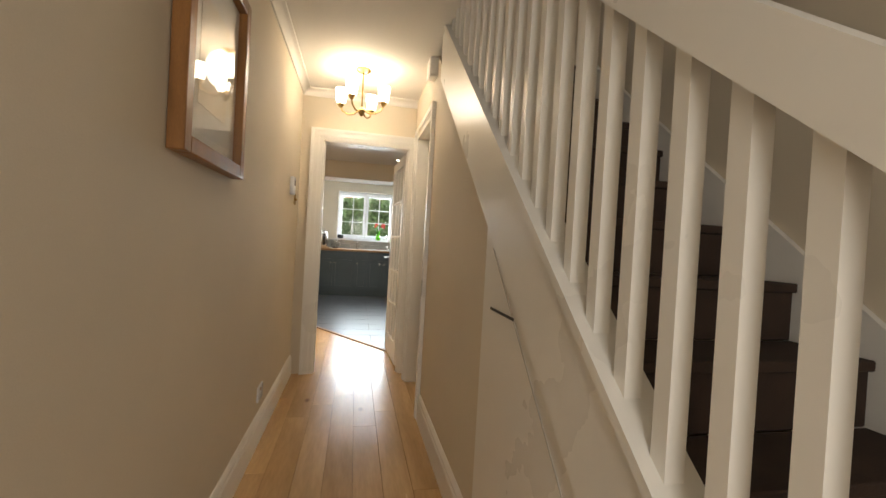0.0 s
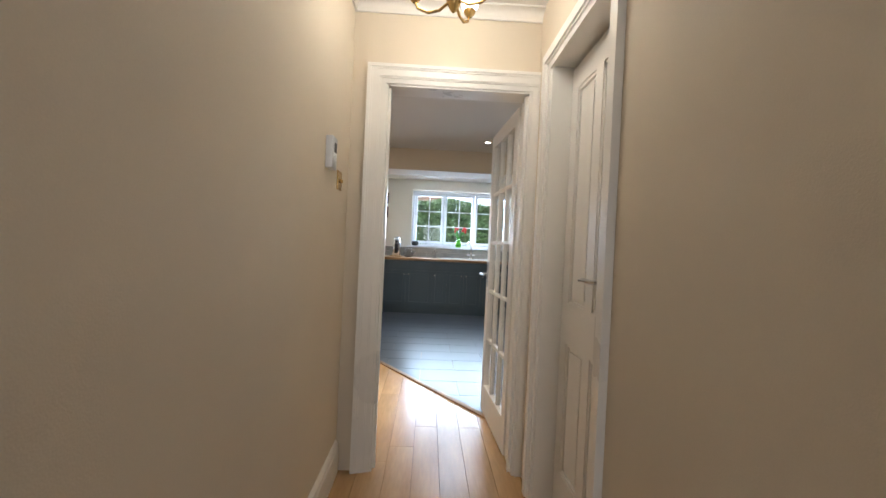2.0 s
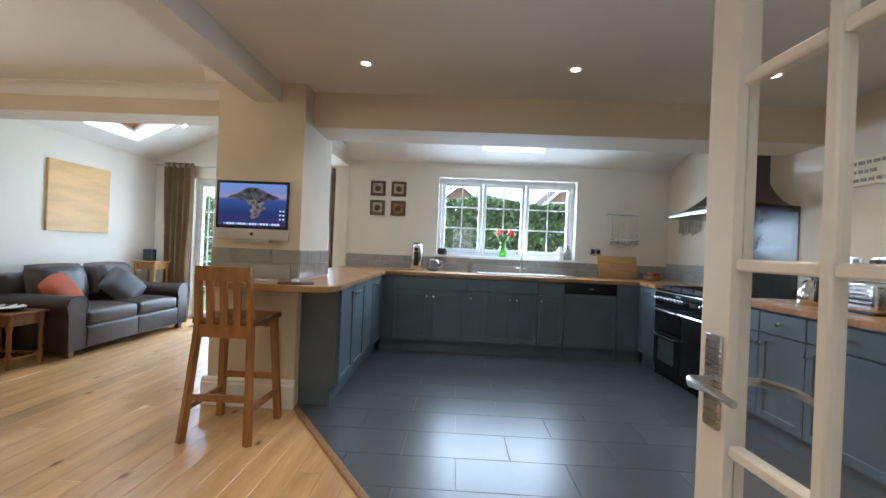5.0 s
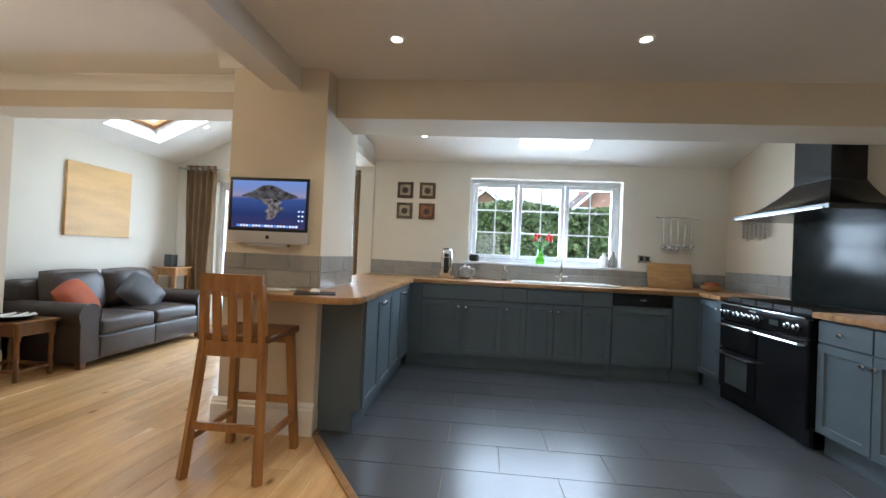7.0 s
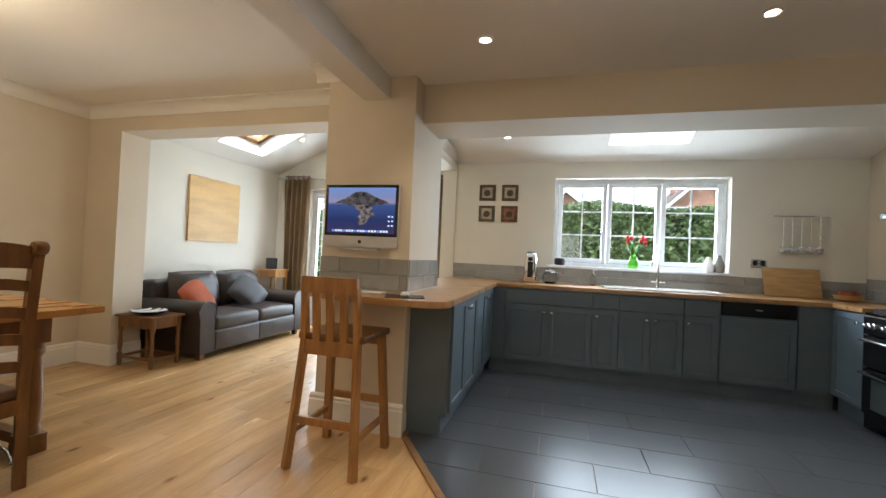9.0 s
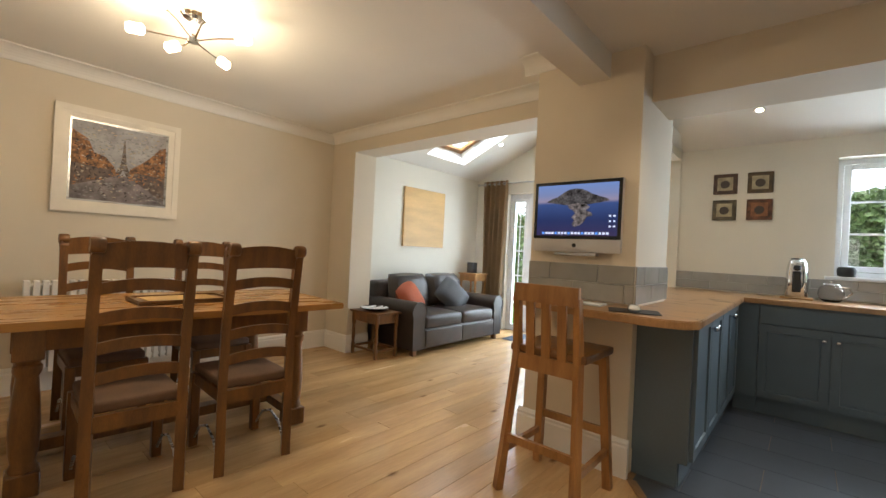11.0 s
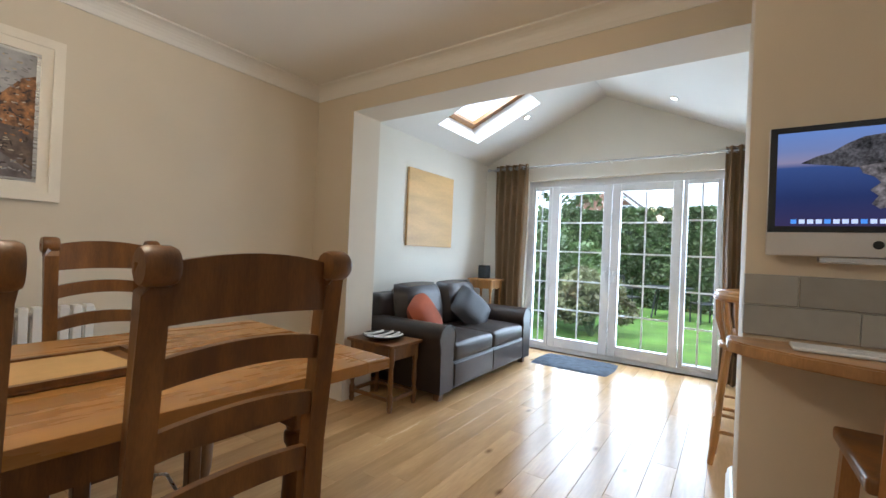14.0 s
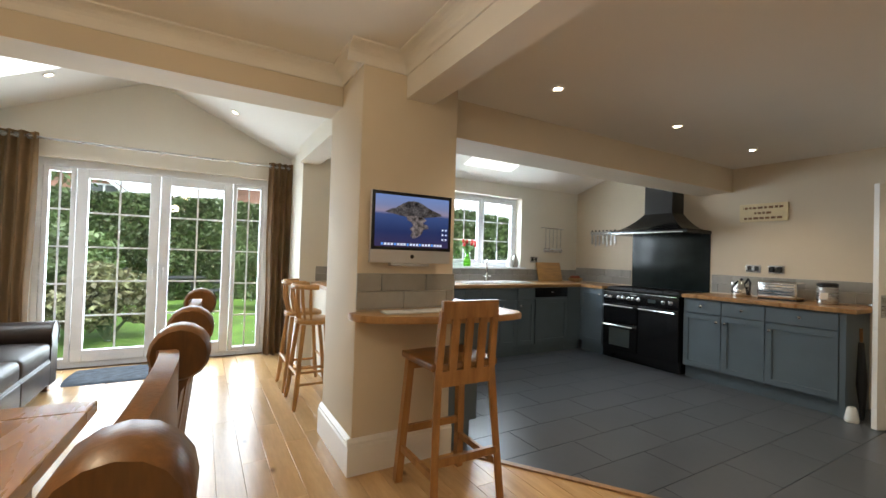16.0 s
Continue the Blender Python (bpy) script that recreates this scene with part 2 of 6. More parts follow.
M_SILVER = mat("anodised_aluminium", (0.62, 0.62, 0.63), 0.38, 0.6, vary=0.02, bump=0.02)

# ---------------------------------------------------------------- small building kit


def add_box(bm, x0, x1, y0, y1, z0, z1):
    v = [bm.verts.new(p) for p in ((x0, y0, z0), (x1, y0, z0), (x1, y1, z0), (x0, y1, z0), (x0, y0, z1), (x1, y0, z1), (x1, y1, z1), (x0, y1, z1))]
    for f in ((3, 2, 1, 0), (4, 5, 6, 7), (0, 1, 5, 4), (1, 2, 6, 5), (2, 3, 7, 6), (3, 0, 4, 7)):
        bm.faces.new([v[i] for i in f])
    return v


def box(x0, x1, y0, y1, z0, z1, b=0.0, seg=1):
    bm = bmesh.new()
    add_box(bm, x0, x1, y0, y1, z0, z1)
    if b:
        bmesh.ops.bevel(bm, geom=bm.edges[:], offset=b, segments=seg, profile=0.6, affect="EDGES")
    return bm


def boxes(*rows, b=0.0):
    bm = bmesh.new()
    for r in rows:
        add_box(bm, *r)
    if b:
        bmesh.ops.bevel(bm, geom=bm.edges[:], offset=b, segments=1, affect="EDGES")
    return bm


def slab(points, z0, z1, b=0.0):
    """A flat plate with the outline points."""
    bm = bmesh.new()
    f = bm.faces.new([bm.verts.new((x, y, z1)) for x, y in points])
    r = bmesh.ops.extrude_face_region(bm, geom=[f])
    for g in r["geom"]:
        if isinstance(g, bmesh.types.BMVert):
            g.co.z = z0
    bmesh.ops.recalc_face_normals(bm, faces=bm.faces[:])
    if b:
        bmesh.ops.bevel(bm, geom=[e for e in bm.edges if e.is_manifold and abs(e.verts[0].co.z - e.verts[1].co.z) < 1e-6], offset=b, segments=2, affect="EDGES")
    return bm


def prism(points, axis, a0, a1):
    """An outline (u, v) drawn out along an axis: x uses (y, z), y uses (x, z)."""
    bm = bmesh.new()
    rings = []
    for a in (a0, a1):
        rings.append([bm.verts.new((a, u, v) if axis == "x" else (u, a, v)) for u, v in points])
    k = len(points)
    bm.faces.new(rings[0]), bm.faces.new(rings[1][::-1])
    for i in range(k):
        bm.faces.new((rings[0][i], rings[1][i], rings[1][(i + 1) % k], rings[0][(i + 1) % k]))
    bmesh.ops.recalc_face_normals(bm, faces=bm.faces[:])
    return bm


def lathe(profile, seg=20, at=(0, 0, 0)):
    """A turned shape from (radius, height) rows."""
    bm = bmesh.new()
    rings = []
    for r, z in profile:
        rings.append([bm.verts.new((at[0] + r * math.cos(2 * math.pi * i / seg), at[1] + r * math.sin(2 * math.pi * i / seg), at[2] + z)) for i in range(seg)])
    for a, c in zip(rings, rings[1:]):
        for i in range(seg):
            bm.faces.new((a[i], a[(i + 1) % seg], c[(i + 1) % seg], c[i]))
    bm.faces.new(rings[0][::-1]), bm.faces.new(rings[-1])
    return bm


def tube(path, r, seg=8, bm=None):
    """A round rod along a path; r may be one radius or one a point."""
    bm = bm or bmesh.new()
    pts = [Vector(p) for p in path]
    rings = []
    for i, p in enumerate(pts):
        d = (pts[min(i + 1, len(pts) - 1)] - pts[max(i - 1, 0)]).normalized()
        u = d.cross(Vector((0.31, 0.17, 0.93))).normalized()
        w = d.cross(u)
        rad = r[i] if isinstance(r, (list, tuple)) else r
        rings.append([bm.verts.new(p + rad * (math.cos(2 * math.pi * k / seg) * u + math.sin(2 * math.pi * k / seg) * w)) for k in range(seg)])
    for a, c in zip(rings, rings[1:]):
        for k in range(seg):
            bm.faces.new((a[k], a[(k + 1) % seg], c[(k + 1) % seg], c[k]))
    bm.faces.new(rings[0][::-1]), bm.faces.new(rings[-1])
    bmesh.ops.recalc_face_normals(bm, faces=bm.faces[:])
    return bm


def bar(p, q, w, h, bm=None, up=(0, 0, 1)):
    """A straight squared bar from p to q."""
    bm = bm or bmesh.new()
    p, q = Vector(p), Vector(q)
    d = (q - p).normalized()
    s = d.cross(Vector(up)).normalized()
    t = s.cross(d)
    ring = [[bm.verts.new(c + sx * s * w / 2 + sz * t * h / 2) for sx, sz in ((-1, -1), (1, -1), (1, 1), (-1, 1))] for c in (p, q)]
    bm.faces.new(ring[0][::-1]), bm.faces.new(ring[1])
    for i in range(4):
        bm.faces.new((ring[0][i], ring[0][(i + 1) % 4], ring[1][(i + 1) % 4], ring[1][i]))
    bmesh.ops.recalc_face_normals(bm, faces=bm.faces[:])
    return bm


def moved(bm, m):
    bmesh.ops.transform(bm, matrix=m, verts=bm.verts[:])
    return bm


def cushion(w, d, h, puff=0.35, n=10):
    """A soft pillow: a rounded slab that swells to its middle."""
    bm = bmesh.new()
    grid = {}
    for side in (1, -1):
        for i in range(n + 1):
            for j in range(n + 1):
                u, v = 2 * i / n - 1, 2 * j / n - 1
                edge = (1 - abs(u) ** 4) * (1 - abs(v) ** 4)
                if edge < 1e-6 and side < 0:
                    continue
                z = side * h / 2 * (max(edge, 0) ** puff)
                grid[side, i, j] = bm.verts.new((w / 2 * u * (1 - 0.06 * v * v), d / 2 * v * (1 - 0.06 * u * u), z))
    for side in (1, -1):
        g = lambda i, j: grid.get((side, i, j)) or grid[1, i, j]
        for i in range(n):
            for j in range(n):
                q = (g(i, j), g(i + 1, j), g(i + 1, j + 1), g(i, j + 1))
                bm.faces.new(q if side > 0 else q[::-1])
    return bm


def soft_box(x0, x1, y0, y1, z0, z1, r, crown=0.0):
    bm = box(x0, x1, y0, y1, z0, z1, r, 3)
    if crown:
        bmesh.ops.subdivide_edges(bm, edges=bm.edges[:], cuts=2, use_grid_fill=True)
        cx, cy = (x0 + x1) / 2, (y0 + y1) / 2
        for v in bm.verts:
            if v.co.z > (z0 + z1) / 2:
                v.co.z += crown * max(0, 1 - ((v.co.x - cx) / (x1 - x0) * 2) ** 2) * max(0, 1 - ((v.co.y - cy) / (y1 - y0) * 2) ** 2)
    return bm


def link(name, bm, material, smooth=False):
    me = bpy.data.meshes.new(name)
    bm.to_mesh(me)
    bm.free()
    for mm in material if isinstance(material, (list, tuple)) else (material,):
        me.materials.append(mm)
    if smooth:
        me.polygons.foreach_set("use_smooth", [True] * len(me.polygons))
        me.set_sharp_from_angle(angle=radians(38))
    return new(name, me)


def part(name, bm, material, parent, label="", smooth=True):
    ob = link(name, bm, material, smooth)
    ob.parent = parent
    return tagged(ob, label) if label else ob


def thing(name, label, category, group="", at=(0, 0, 0), turn=0):
    ob = new(name)
    ob.empty_display_size = 0.1
    ob.matrix_basis = pose(*at, 0, 0, turn)
    return tagged(ob, label, category, group)


def solid(name, bm, material, label, category, group="", smooth=True):
    return tagged(link(name, bm, material, smooth), label, category, group)


def structure(name, bm, material, label="", smooth=False):
    return tagged(link(name, bm, material, smooth), label, kind="structure")

# ---------------------------------------------------------------- plan
CEIL = 2.43
HL, HR = -0.27, 0.70            # hall walls
DOORY = 3.70                    # wall between hall and kitchen
DL = -4.70                      # dining wall
LL, LR = -4.63, -1.46           # living walls
KR, KB = 2.86, 9.30             # kitchen right and back walls
EXT = 7.20                      # front face of the living beam
FD = 10.05                      # french door wall
RIDGE, SLOPE = (-3.06, 3.14), 0.455
T = 0.12


def lz(x):
    return RIDGE[1] - SLOPE * abs(x - RIDGE[0])


def kz(y):
    return 2.39 + 0.30 * (KB - y)


# hall
structure("wall_hall_left", boxes((HL - T, HL, -1.3, 3.70, 0, CEIL)), M_WALL, "cream painted hall wall")
structure("wall_hall_end", boxes((HL - T, -0.095, DOORY, DOORY + 0.136, 0, CEIL), (0.67, KR + T, DOORY, DOORY + 0.136, 0, CEIL), (-0.095, 0.67, DOORY, DOORY + 0.136, 2.015, CEIL)), M_WALL, "cream wall with the kitchen doorway")
structure("wall_hall_front", boxes((HL - T, -0.15, -1.42, -1.3, 0, CEIL), (0.72, 1.77, -1.42, -1.3, 0, 2.45), (1.65, 1.77, -1.42, -1.3, 2.45, 4.6), (-0.15, 0.72, -1.42, -1.3, 2.1, CEIL)), M_WALL)
SY = lambda y: 1.243 + 0.866 * (y - 0.995)      # top edge of the stair string
BOT = lambda y: SY(y) - 0.345
structure("wall_stair", prism([(1.45, 0), (2.80, 0), (2.80, CEIL), (2.74, CEIL), (1.45, BOT(1.45) + 0.02)], "x", HR, HR + 0.10), M_WALL, "cream wall beneath the stairs")
structure("wall_hall_right", boxes((HR, HR + 0.14, 2.80, 2.815, 0, CEIL), (HR, HR + 0.14, 3.465, DOORY, 0, CEIL), (HR, HR + 0.14, 2.815, 3.465, 2.07, CEIL)), M_WALL)
structure("wall_stairwell", boxes((1.65, 1.77, -1.3, 3.70, 0, 4.6), (0.87, 1.65, 3.62, 3.70, 0, 4.6), (HR - 0.12, HR, -1.3, 3.70, CEIL + 0.02, 4.6)), M_WALL, "cream stairwell wall")
structure("wall_stairwell_front", boxes((0.55, 1.65, -1.42, -1.30, 2.45, 4.6)), M_WALL)
structure("ceiling_hall", boxes((HL - T, HR + 0.02, -1.42, DOORY, CEIL, CEIL + 0.02)), M_CEIL, "white hall ceiling")
structure("ceiling_landing", boxes((0.55, 1.77, -1.42, 3.82, 4.6, 4.65)), M_CEIL)

# kitchen, dining, living shell
structure("wall_dining_left", boxes((DL - T, DL, 2.9, EXT + 0.3, 0, 2.62)), M_WALL, "cream dining room wall")
structure("wall_dining_front", boxes((DL - T, HL - T, 2.78, 2.9, 0, 2.62)), M_WALL)
structure("wall_dining_side", boxes((HL - T - 0.002, HL - T + 0.02, 2.9, 3.82, 0, 2.62)), M_WALL)
structure("wall_extension_return", boxes((DL, -4.27, EXT, 7.50, 0, 2.62)), M_WALL, "cream wall return beside the living opening")
structure("beam_living", boxes((-4.27, -1.745, EXT, 7.50, 2.285, 2.62)), M_WALL, "plastered beam over the living opening")
structure("pillar", box(-1.745, -1.08, 6.785, 7.465, 0, 2.62, 0.012, 2), M_WALL, "cream plastered pillar", smooth=True)
structure("beam_dining", boxes((-1.46, -1.27, 3.82, 6.785, 2.275, 2.62)), M_CEIL, "plastered ceiling beam")
structure("beam_kitchen", boxes((-1.08, KR, 6.95, 7.35, 2.15, 2.62)), M_WALL, "plastered kitchen beam")
structure("wall_gable_inner", prism([(-4.75, 2.62), (-1.05, 2.62), (-1.05, 3.2), (-4.75, 3.2)], "y", 7.38, 7.5), M_CEIL)
structure("wall_kitchen_upper", boxes((-1.05, KR, 7.23, 7.35, 2.62, 3.2)), M_CEIL)
structure("wall_living_left", boxes((LL - T, LL, 7.50, FD + 0.3, 0, 2.6)), M_WALLW, "pale living room wall")
structure("wall_kitchen_right", boxes((KR, KR + T, 3.82, KB + 0.28, 0, 3.2)), M_WALL, "cream kitchen wall")
wx0, wx1, wz0, wz1 = -0.18, 1.66, 1.16, 2.20
structure("wall_kitchen_back", boxes((-1.40, wx0, KB, KB + 0.28, 0, 2.44), (wx1, KR + T, KB, KB + 0.28, 0, 2.44), (wx0, wx1, KB, KB + 0.28, 0, wz0), (wx0, wx1, KB, KB + 0.28, wz1, 2.44)), M_WALLW, "cream kitchen window wall")
structure("wall_living_right", boxes((-1.58, -1.40, KB - 0.02, FD + 0.3, 0, 2.6)), M_WALLW, "pale wall return")
structure("beam_eaves", boxes((-1.62, -1.40, 7.45, KB - 0.02, 2.30, 2.62)), M_WALLW, "plastered eaves beam")
fx0, fx1, fz1 = -4.02, -1.82, 2.18
structure("wall_french_doors", boxes((LL - T, fx0, FD, FD + 0.28, 0, fz1), (fx1, LR, FD, FD + 0.28, 0, fz1)), M_WALLW, "pale wall beside the french doors")
structure("wall_gable", prism([(LL - T, fz1), (LR + 0.05, fz1), (LR + 0.05, lz(LR)), RIDGE, (LL - T, lz(LL))], "y", FD, FD + 0.28), M_WALLW, "pale gable wall")

structure("ceiling_kitchen", boxes((-1.27, KR, DOORY + T, 6.95, 2.425, 2.46)), M_CEIL, "white kitchen ceiling with downlights")
structure("ceiling_dining", boxes((DL, -1.46, 2.9, EXT, 2.52, 2.56)), M_CEIL, "white dining ceiling")


def sloped(name, a, b, y0, y1, hole, label):
    """One side of the vault, from the eaves a to the ridge b as (x, z), with a shaft for the skylight."""
    d = Vector((b[0] - a[0], 0, b[1] - a[1]))
    n = Vector((-d.z, 0, d.x)).normalized() * (1 if d.x > 0 else -1)
    P = lambda s, y, h: Vector((a[0], y, a[1])) + d * s + n * h
    bm = bmesh.new()

    def cell(s0, s1, u0, u1, h0=0.0, h1=0.12):
        v = [bm.verts.new(P(s, y, h)) for h in (h0, h1) for s, y in ((s0, u0), (s1, u0), (s1, u1), (s0, u1))]
        for f in ((3, 2, 1, 0), (4, 5, 6, 7), (0, 1, 5, 4), (1, 2, 6, 5), (2, 3, 7, 6), (3, 0, 4, 7)):
            bm.faces.new([v[i] for i in f])
    if hole:
        s0, s1, u0, u1 = hole
        cell(0, s0, y0, y1), cell(s1, 1, y0, y1), cell(s0, s1, y0, u0), cell(s0, s1, u1, y1)
        w = 0.03
        L = d.length
        cell(s0 - w / L, s0, u0 - w, u1 + w, 0.12, 0.26), cell(s1, s1 + w / L, u0 - w, u1 + w, 0.12, 0.26)
        cell(s0, s1, u0 - w, u0, 0.12, 0.26), cell(s0, s1, u1, u1 + w, 0.12, 0.26)
    else:
        cell(0, 1, y0, y1)
    bmesh.ops.recalc_face_normals(bm, faces=bm.faces[:])
    ob = structure(name, bm, M_CEIL, label)
    if hole:
        win = thing("skylight", "white roof window with pine frame, closed", "skylight")

        def piece(pname, rows, material, lab=""):
            nonlocal bm
            bm = bmesh.new()
            for r in rows:
                cell(*r)
            bmesh.ops.recalc_face_normals(bm, faces=bm.faces[:])
            return part(pname, bm, material, win, lab, smooth=False)
        f, L = 0.07, d.length
        e = f / L
        piece("sash_frame", [(s0, s0 + e, u0, u1, 0.20, 0.25), (s1 - e, s1, u0, u1, 0.20, 0.25), (s0 + e, s1 - e, u0, u0 + f, 0.20, 0.25), (s0 + e, s1 - e, u1 - f, u1, 0.20, 0.25)], M_FRAME, "varnished pine sash")
        g = piece("pane", [(s0 + e, s1 - e, u0 + f, u1 - f, 0.22, 0.226)], M_GLASS)
        g.visible_shadow = False
    return ob


La = (LL, lz(LL))
ll = RIDGE[0] - LL
sloped("ceiling_living_left", La, RIDGE, 7.50, FD, ((-4.37 - LL) / ll, (-3.58 - LL) / ll, 8.47, 9.31), "white sloping ceiling with a roof window")
sloped("ceiling_living_right", (LR + 0.06, lz(LR + 0.06)), RIDGE, 7.50, FD, None, "white sloping ceiling")


def kitchen_slope():
    y0, y1, hole = 7.35, KB, (0.36, 1.14, 8.30, 8.96)
    bm = bmesh.new()

    def cell(x0, x1, a0, a1, h0=0.0, h1=0.12, store=None):
        v = [bm.verts.new((x, y, kz(y) + h)) for h in (h0, h1) for x, y in ((x0, a0), (x1, a0), (x1, a1), (x0, a1))]
        for f in ((3, 2, 1, 0), (4, 5, 6, 7), (0, 1, 5, 4), (1, 2, 6, 5), (2, 3, 7, 6), (3, 0, 4, 7)):
            bm.faces.new([v[i] for i in f])
    x0, x1, a0, a1 = hole
    cell(-1.40, x0, y0, y1), cell(x1, KR, y0, y1), cell(x0, x1, y0, a0), cell(x0, x1, a1, y1)
    cell(x0 - 0.03, x0, a0, a1, 0.12, 0.3), cell(x1, x1 + 0.03, a0, a1, 0.12, 0.3), cell(x0, x1, a0 - 0.03, a0, 0.12, 0.3), cell(x0, x1, a1, a1 + 0.03, 0.12, 0.3)
    structure("ceiling_kitchen_slope", bm, M_CEIL, "white sloping kitchen ceiling with a roof window")
    win = thing("skylight", "white roof window with pine frame, closed", "skylight")
    bm = bmesh.new()
    f = 0.06
    cell(x0, x0 + f, a0, a1, 0.22, 0.27), cell(x1 - f, x1, a0, a1, 0.22, 0.27), cell(x0 + f, x1 - f, a0, a0 + f, 0.22, 0.27), cell(x0 + f, x1 - f, a1 - f, a1, 0.22, 0.27)
    part("sash_frame", bm, M_FRAME, win, "varnished pine sash", False)
    bm = bmesh.new()
    cell(x0 + f, x1 - f, a0 + f, a1 - f, 0.24, 0.246)
    part("pane", bm, M_GLASS, win, smooth=False).visible_shadow = False


kitchen_slope()
structure("roof_kitchen_end", boxes((-1.42, -1.40, 7.35, KB, 2.38, 3.3)), M_CEIL)

# floor bases
structure("floor", boxes((-4.75, 0.87, -1.42, FD + 0.28, -0.10, -0.009)), M_STRIP, "oak floor over a dark base")
structure("floor_kitchen", boxes((0.87, KR + T, DOORY, KB + 0.2, -0.10, -0.009)), M_GROUT, "slate floor over a dark base")
structure("floor_stair", boxes((0.87, 1.77, -1.42, DOORY, -0.10, 0.0)), M_STRIP)


# skirting, cornice, architrave
def skirting(p, q, face, h=0.17, t=0.018):
    """A moulded skirting board from p to q; face is the direction into the room."""
    (x0, y0), (x1, y1) = p, q
    fx, fy = face
    prof = [(0, 0), (t, 0), (t, h - 0.045), (t * 0.75, h - 0.035), (t * 0.8, h - 0.02), (t * 0.4, h - 0.006), (0.003, h), (0, h)]
    bm = bmesh.new()
    rings = [[bm.verts.new((px + fx * u, py + fy * u, v)) for u, v in prof] for px, py in (p, q)]
    k = len(prof)
    bm.faces.new(rings[0]), bm.faces.new(rings[1][::-1])
    for i in range(k):
        bm.faces.new((rings[0][i], rings[0][(i + 1) % k], rings[1][(i + 1) % k], rings[1][i]))
    bmesh.ops.recalc_face_normals(bm, faces=bm.faces[:])
    return structure("baseboard", bm, M_WHITE, "white gloss skirting board")


skirting((HL, -1.3), (HL, 3.68), (1, 0))
skirting((HR, 1.47), (HR, 2.722), (-1, 0))
skirting((DL, 2.9), (DL, EXT), (1, 0), 0.2)
skirting((DL, EXT), (-4.27, EXT), (0, -1), 0.2)
skirting((-4.27, EXT - 0.018), (-4.27, 7.5), (1, 0), 0.2)
skirting((LL, 7.5), (LL, FD), (1, 0), 0.2)
skirting((-1.773, 6.785), (-1.07, 6.785), (0, -1), 0.21, 0.028)
skirting((-1.745, 6.7855), (-1.745, 7.465), (-1, 0), 0.21, 0.028)
skirting((LL, FD), (fx0, FD), (0, -1), 0.2)


def cornice(p, q, face, z, r=0.10):
    prof = [(0, 0), (0, -r), (0.010, -r), (0.012, -r + 0.01)] + [(0.012 + (r - 0.022) * (1 - math.cos(math.pi / 2 * i / 6)), -r + 0.01 + (r - 0.022) * math.sin(math.pi / 2 * i / 6)) for i in range(1, 7)] + [(r, -0.010), (r, 0)]
    bm = bmesh.new()
    rings = [[bm.verts.new((px + face[0] * u, py + face[1] * u, z + v)) for u, v in prof] for px, py in (p, q)]
    k = len(prof)
    bm.faces.new(rings[0]), bm.faces.new(rings[1][::-1])
    for i in range(k):
        bm.faces.new((rings[0][i], rings[0][(i + 1) % k], rings[1][(i + 1) % k], rings[1][i]))
    bmesh.ops.recalc_face_normals(bm, faces=bm.faces[:])
    return structure("trim", bm, M_CEIL, "white plaster cornice")


cornice((DL, 2.9), (DL, EXT), (1, 0), 2.52)
cornice((DL, EXT), (-1.745, EXT), (0, -1), 2.52)
cornice((-1.745, 6.785), (-1.745, EXT), (-1, 0), 2.52)
cornice((-1.845, 6.785), (-1.46, 6.785), (0, -1), 2.52)
cornice((-1.46, 3.82), (-1.46, 6.785), (-1, 0), 2.52)
cornice((HL, -1.3), (HL, DOORY), (1, 0), CEIL, 0.06)
cornice((HL, DOORY), (HR, DOORY), (0, -1), CEIL, 0.06)


def doorway():
    """The lined opening from the hall into the kitchen, with stepped mouldings."""
    y, jr = DOORY, 0.665
    rows = []
    for lo, hi, dep in ((0.0, 0.026, 0.012), (0.026, 0.034, 0.018), (0.034, 0.068, 0.022), (0.068, 0.078, 0.027), (0.078, 0.095, 0.032)):
        rows += [(-0.095 - hi, -0.095 - lo, y - dep, y, 0, 2.01 + lo), (jr + lo, jr + hi, y - dep, y, 0, 2.01 + lo),
                 (-0.095 - hi, jr + hi, y - dep, y, 2.01 + lo, 2.01 + hi)]
    rows += [(-0.095, -0.083, y - 0.004, y + 0.140, 0, 2.025), (jr - 0.015, jr + 0.005, y - 0.004, y + 0.184, 0, 2.025), (-0.075, jr - 0.015, y - 0.004, y + 0.140, 2.0, 2.015)]
    rows += [(-0.083, -0.070, y + 0.03, y + 0.06, 0, 2.0), (jr - 0.03, jr - 0.015, y + 0.03, y + 0.06, 0, 2.0)]
    structure("trim", boxes(*rows), M_WHITE, "white moulded door lining and architrave")
    structure("trim", boxes((-0.0835, -0.081, y + 0.07, y + 0.10, 0.93, 1.09)), M_STEEL, "steel strike plate")
    rows = []
    for lo, hi, dep in ((0.0, 0.03, 0.012), (0.03, 0.042, 0.018), (0.042, 0.085, 0.026)):
        rows += [(HR - dep, HR, 2.81 - hi, 2.81 - lo, 0, 2.04 + lo), (HR - dep, HR, 3.47 + lo, 3.47 + hi, 0, 2.04 + lo), (HR - dep, HR, 2.81 - hi, 3.47 + hi, 2.04 + lo, 2.04 + hi)]
    rows += [(HR - 0.002, HR + 0.138, 2.812, 2.824, 0, 2.055), (HR - 0.002, HR + 0.138, 3.456, 3.468, 0, 2.055), (HR - 0.002, HR + 0.138, 2.824, 3.456, 2.045, 2.068)]
    structure("trim", boxes(*rows), M_WHITE, "white moulded architrave")


doorway()

# ---------------------------------------------------------------- doors, windows


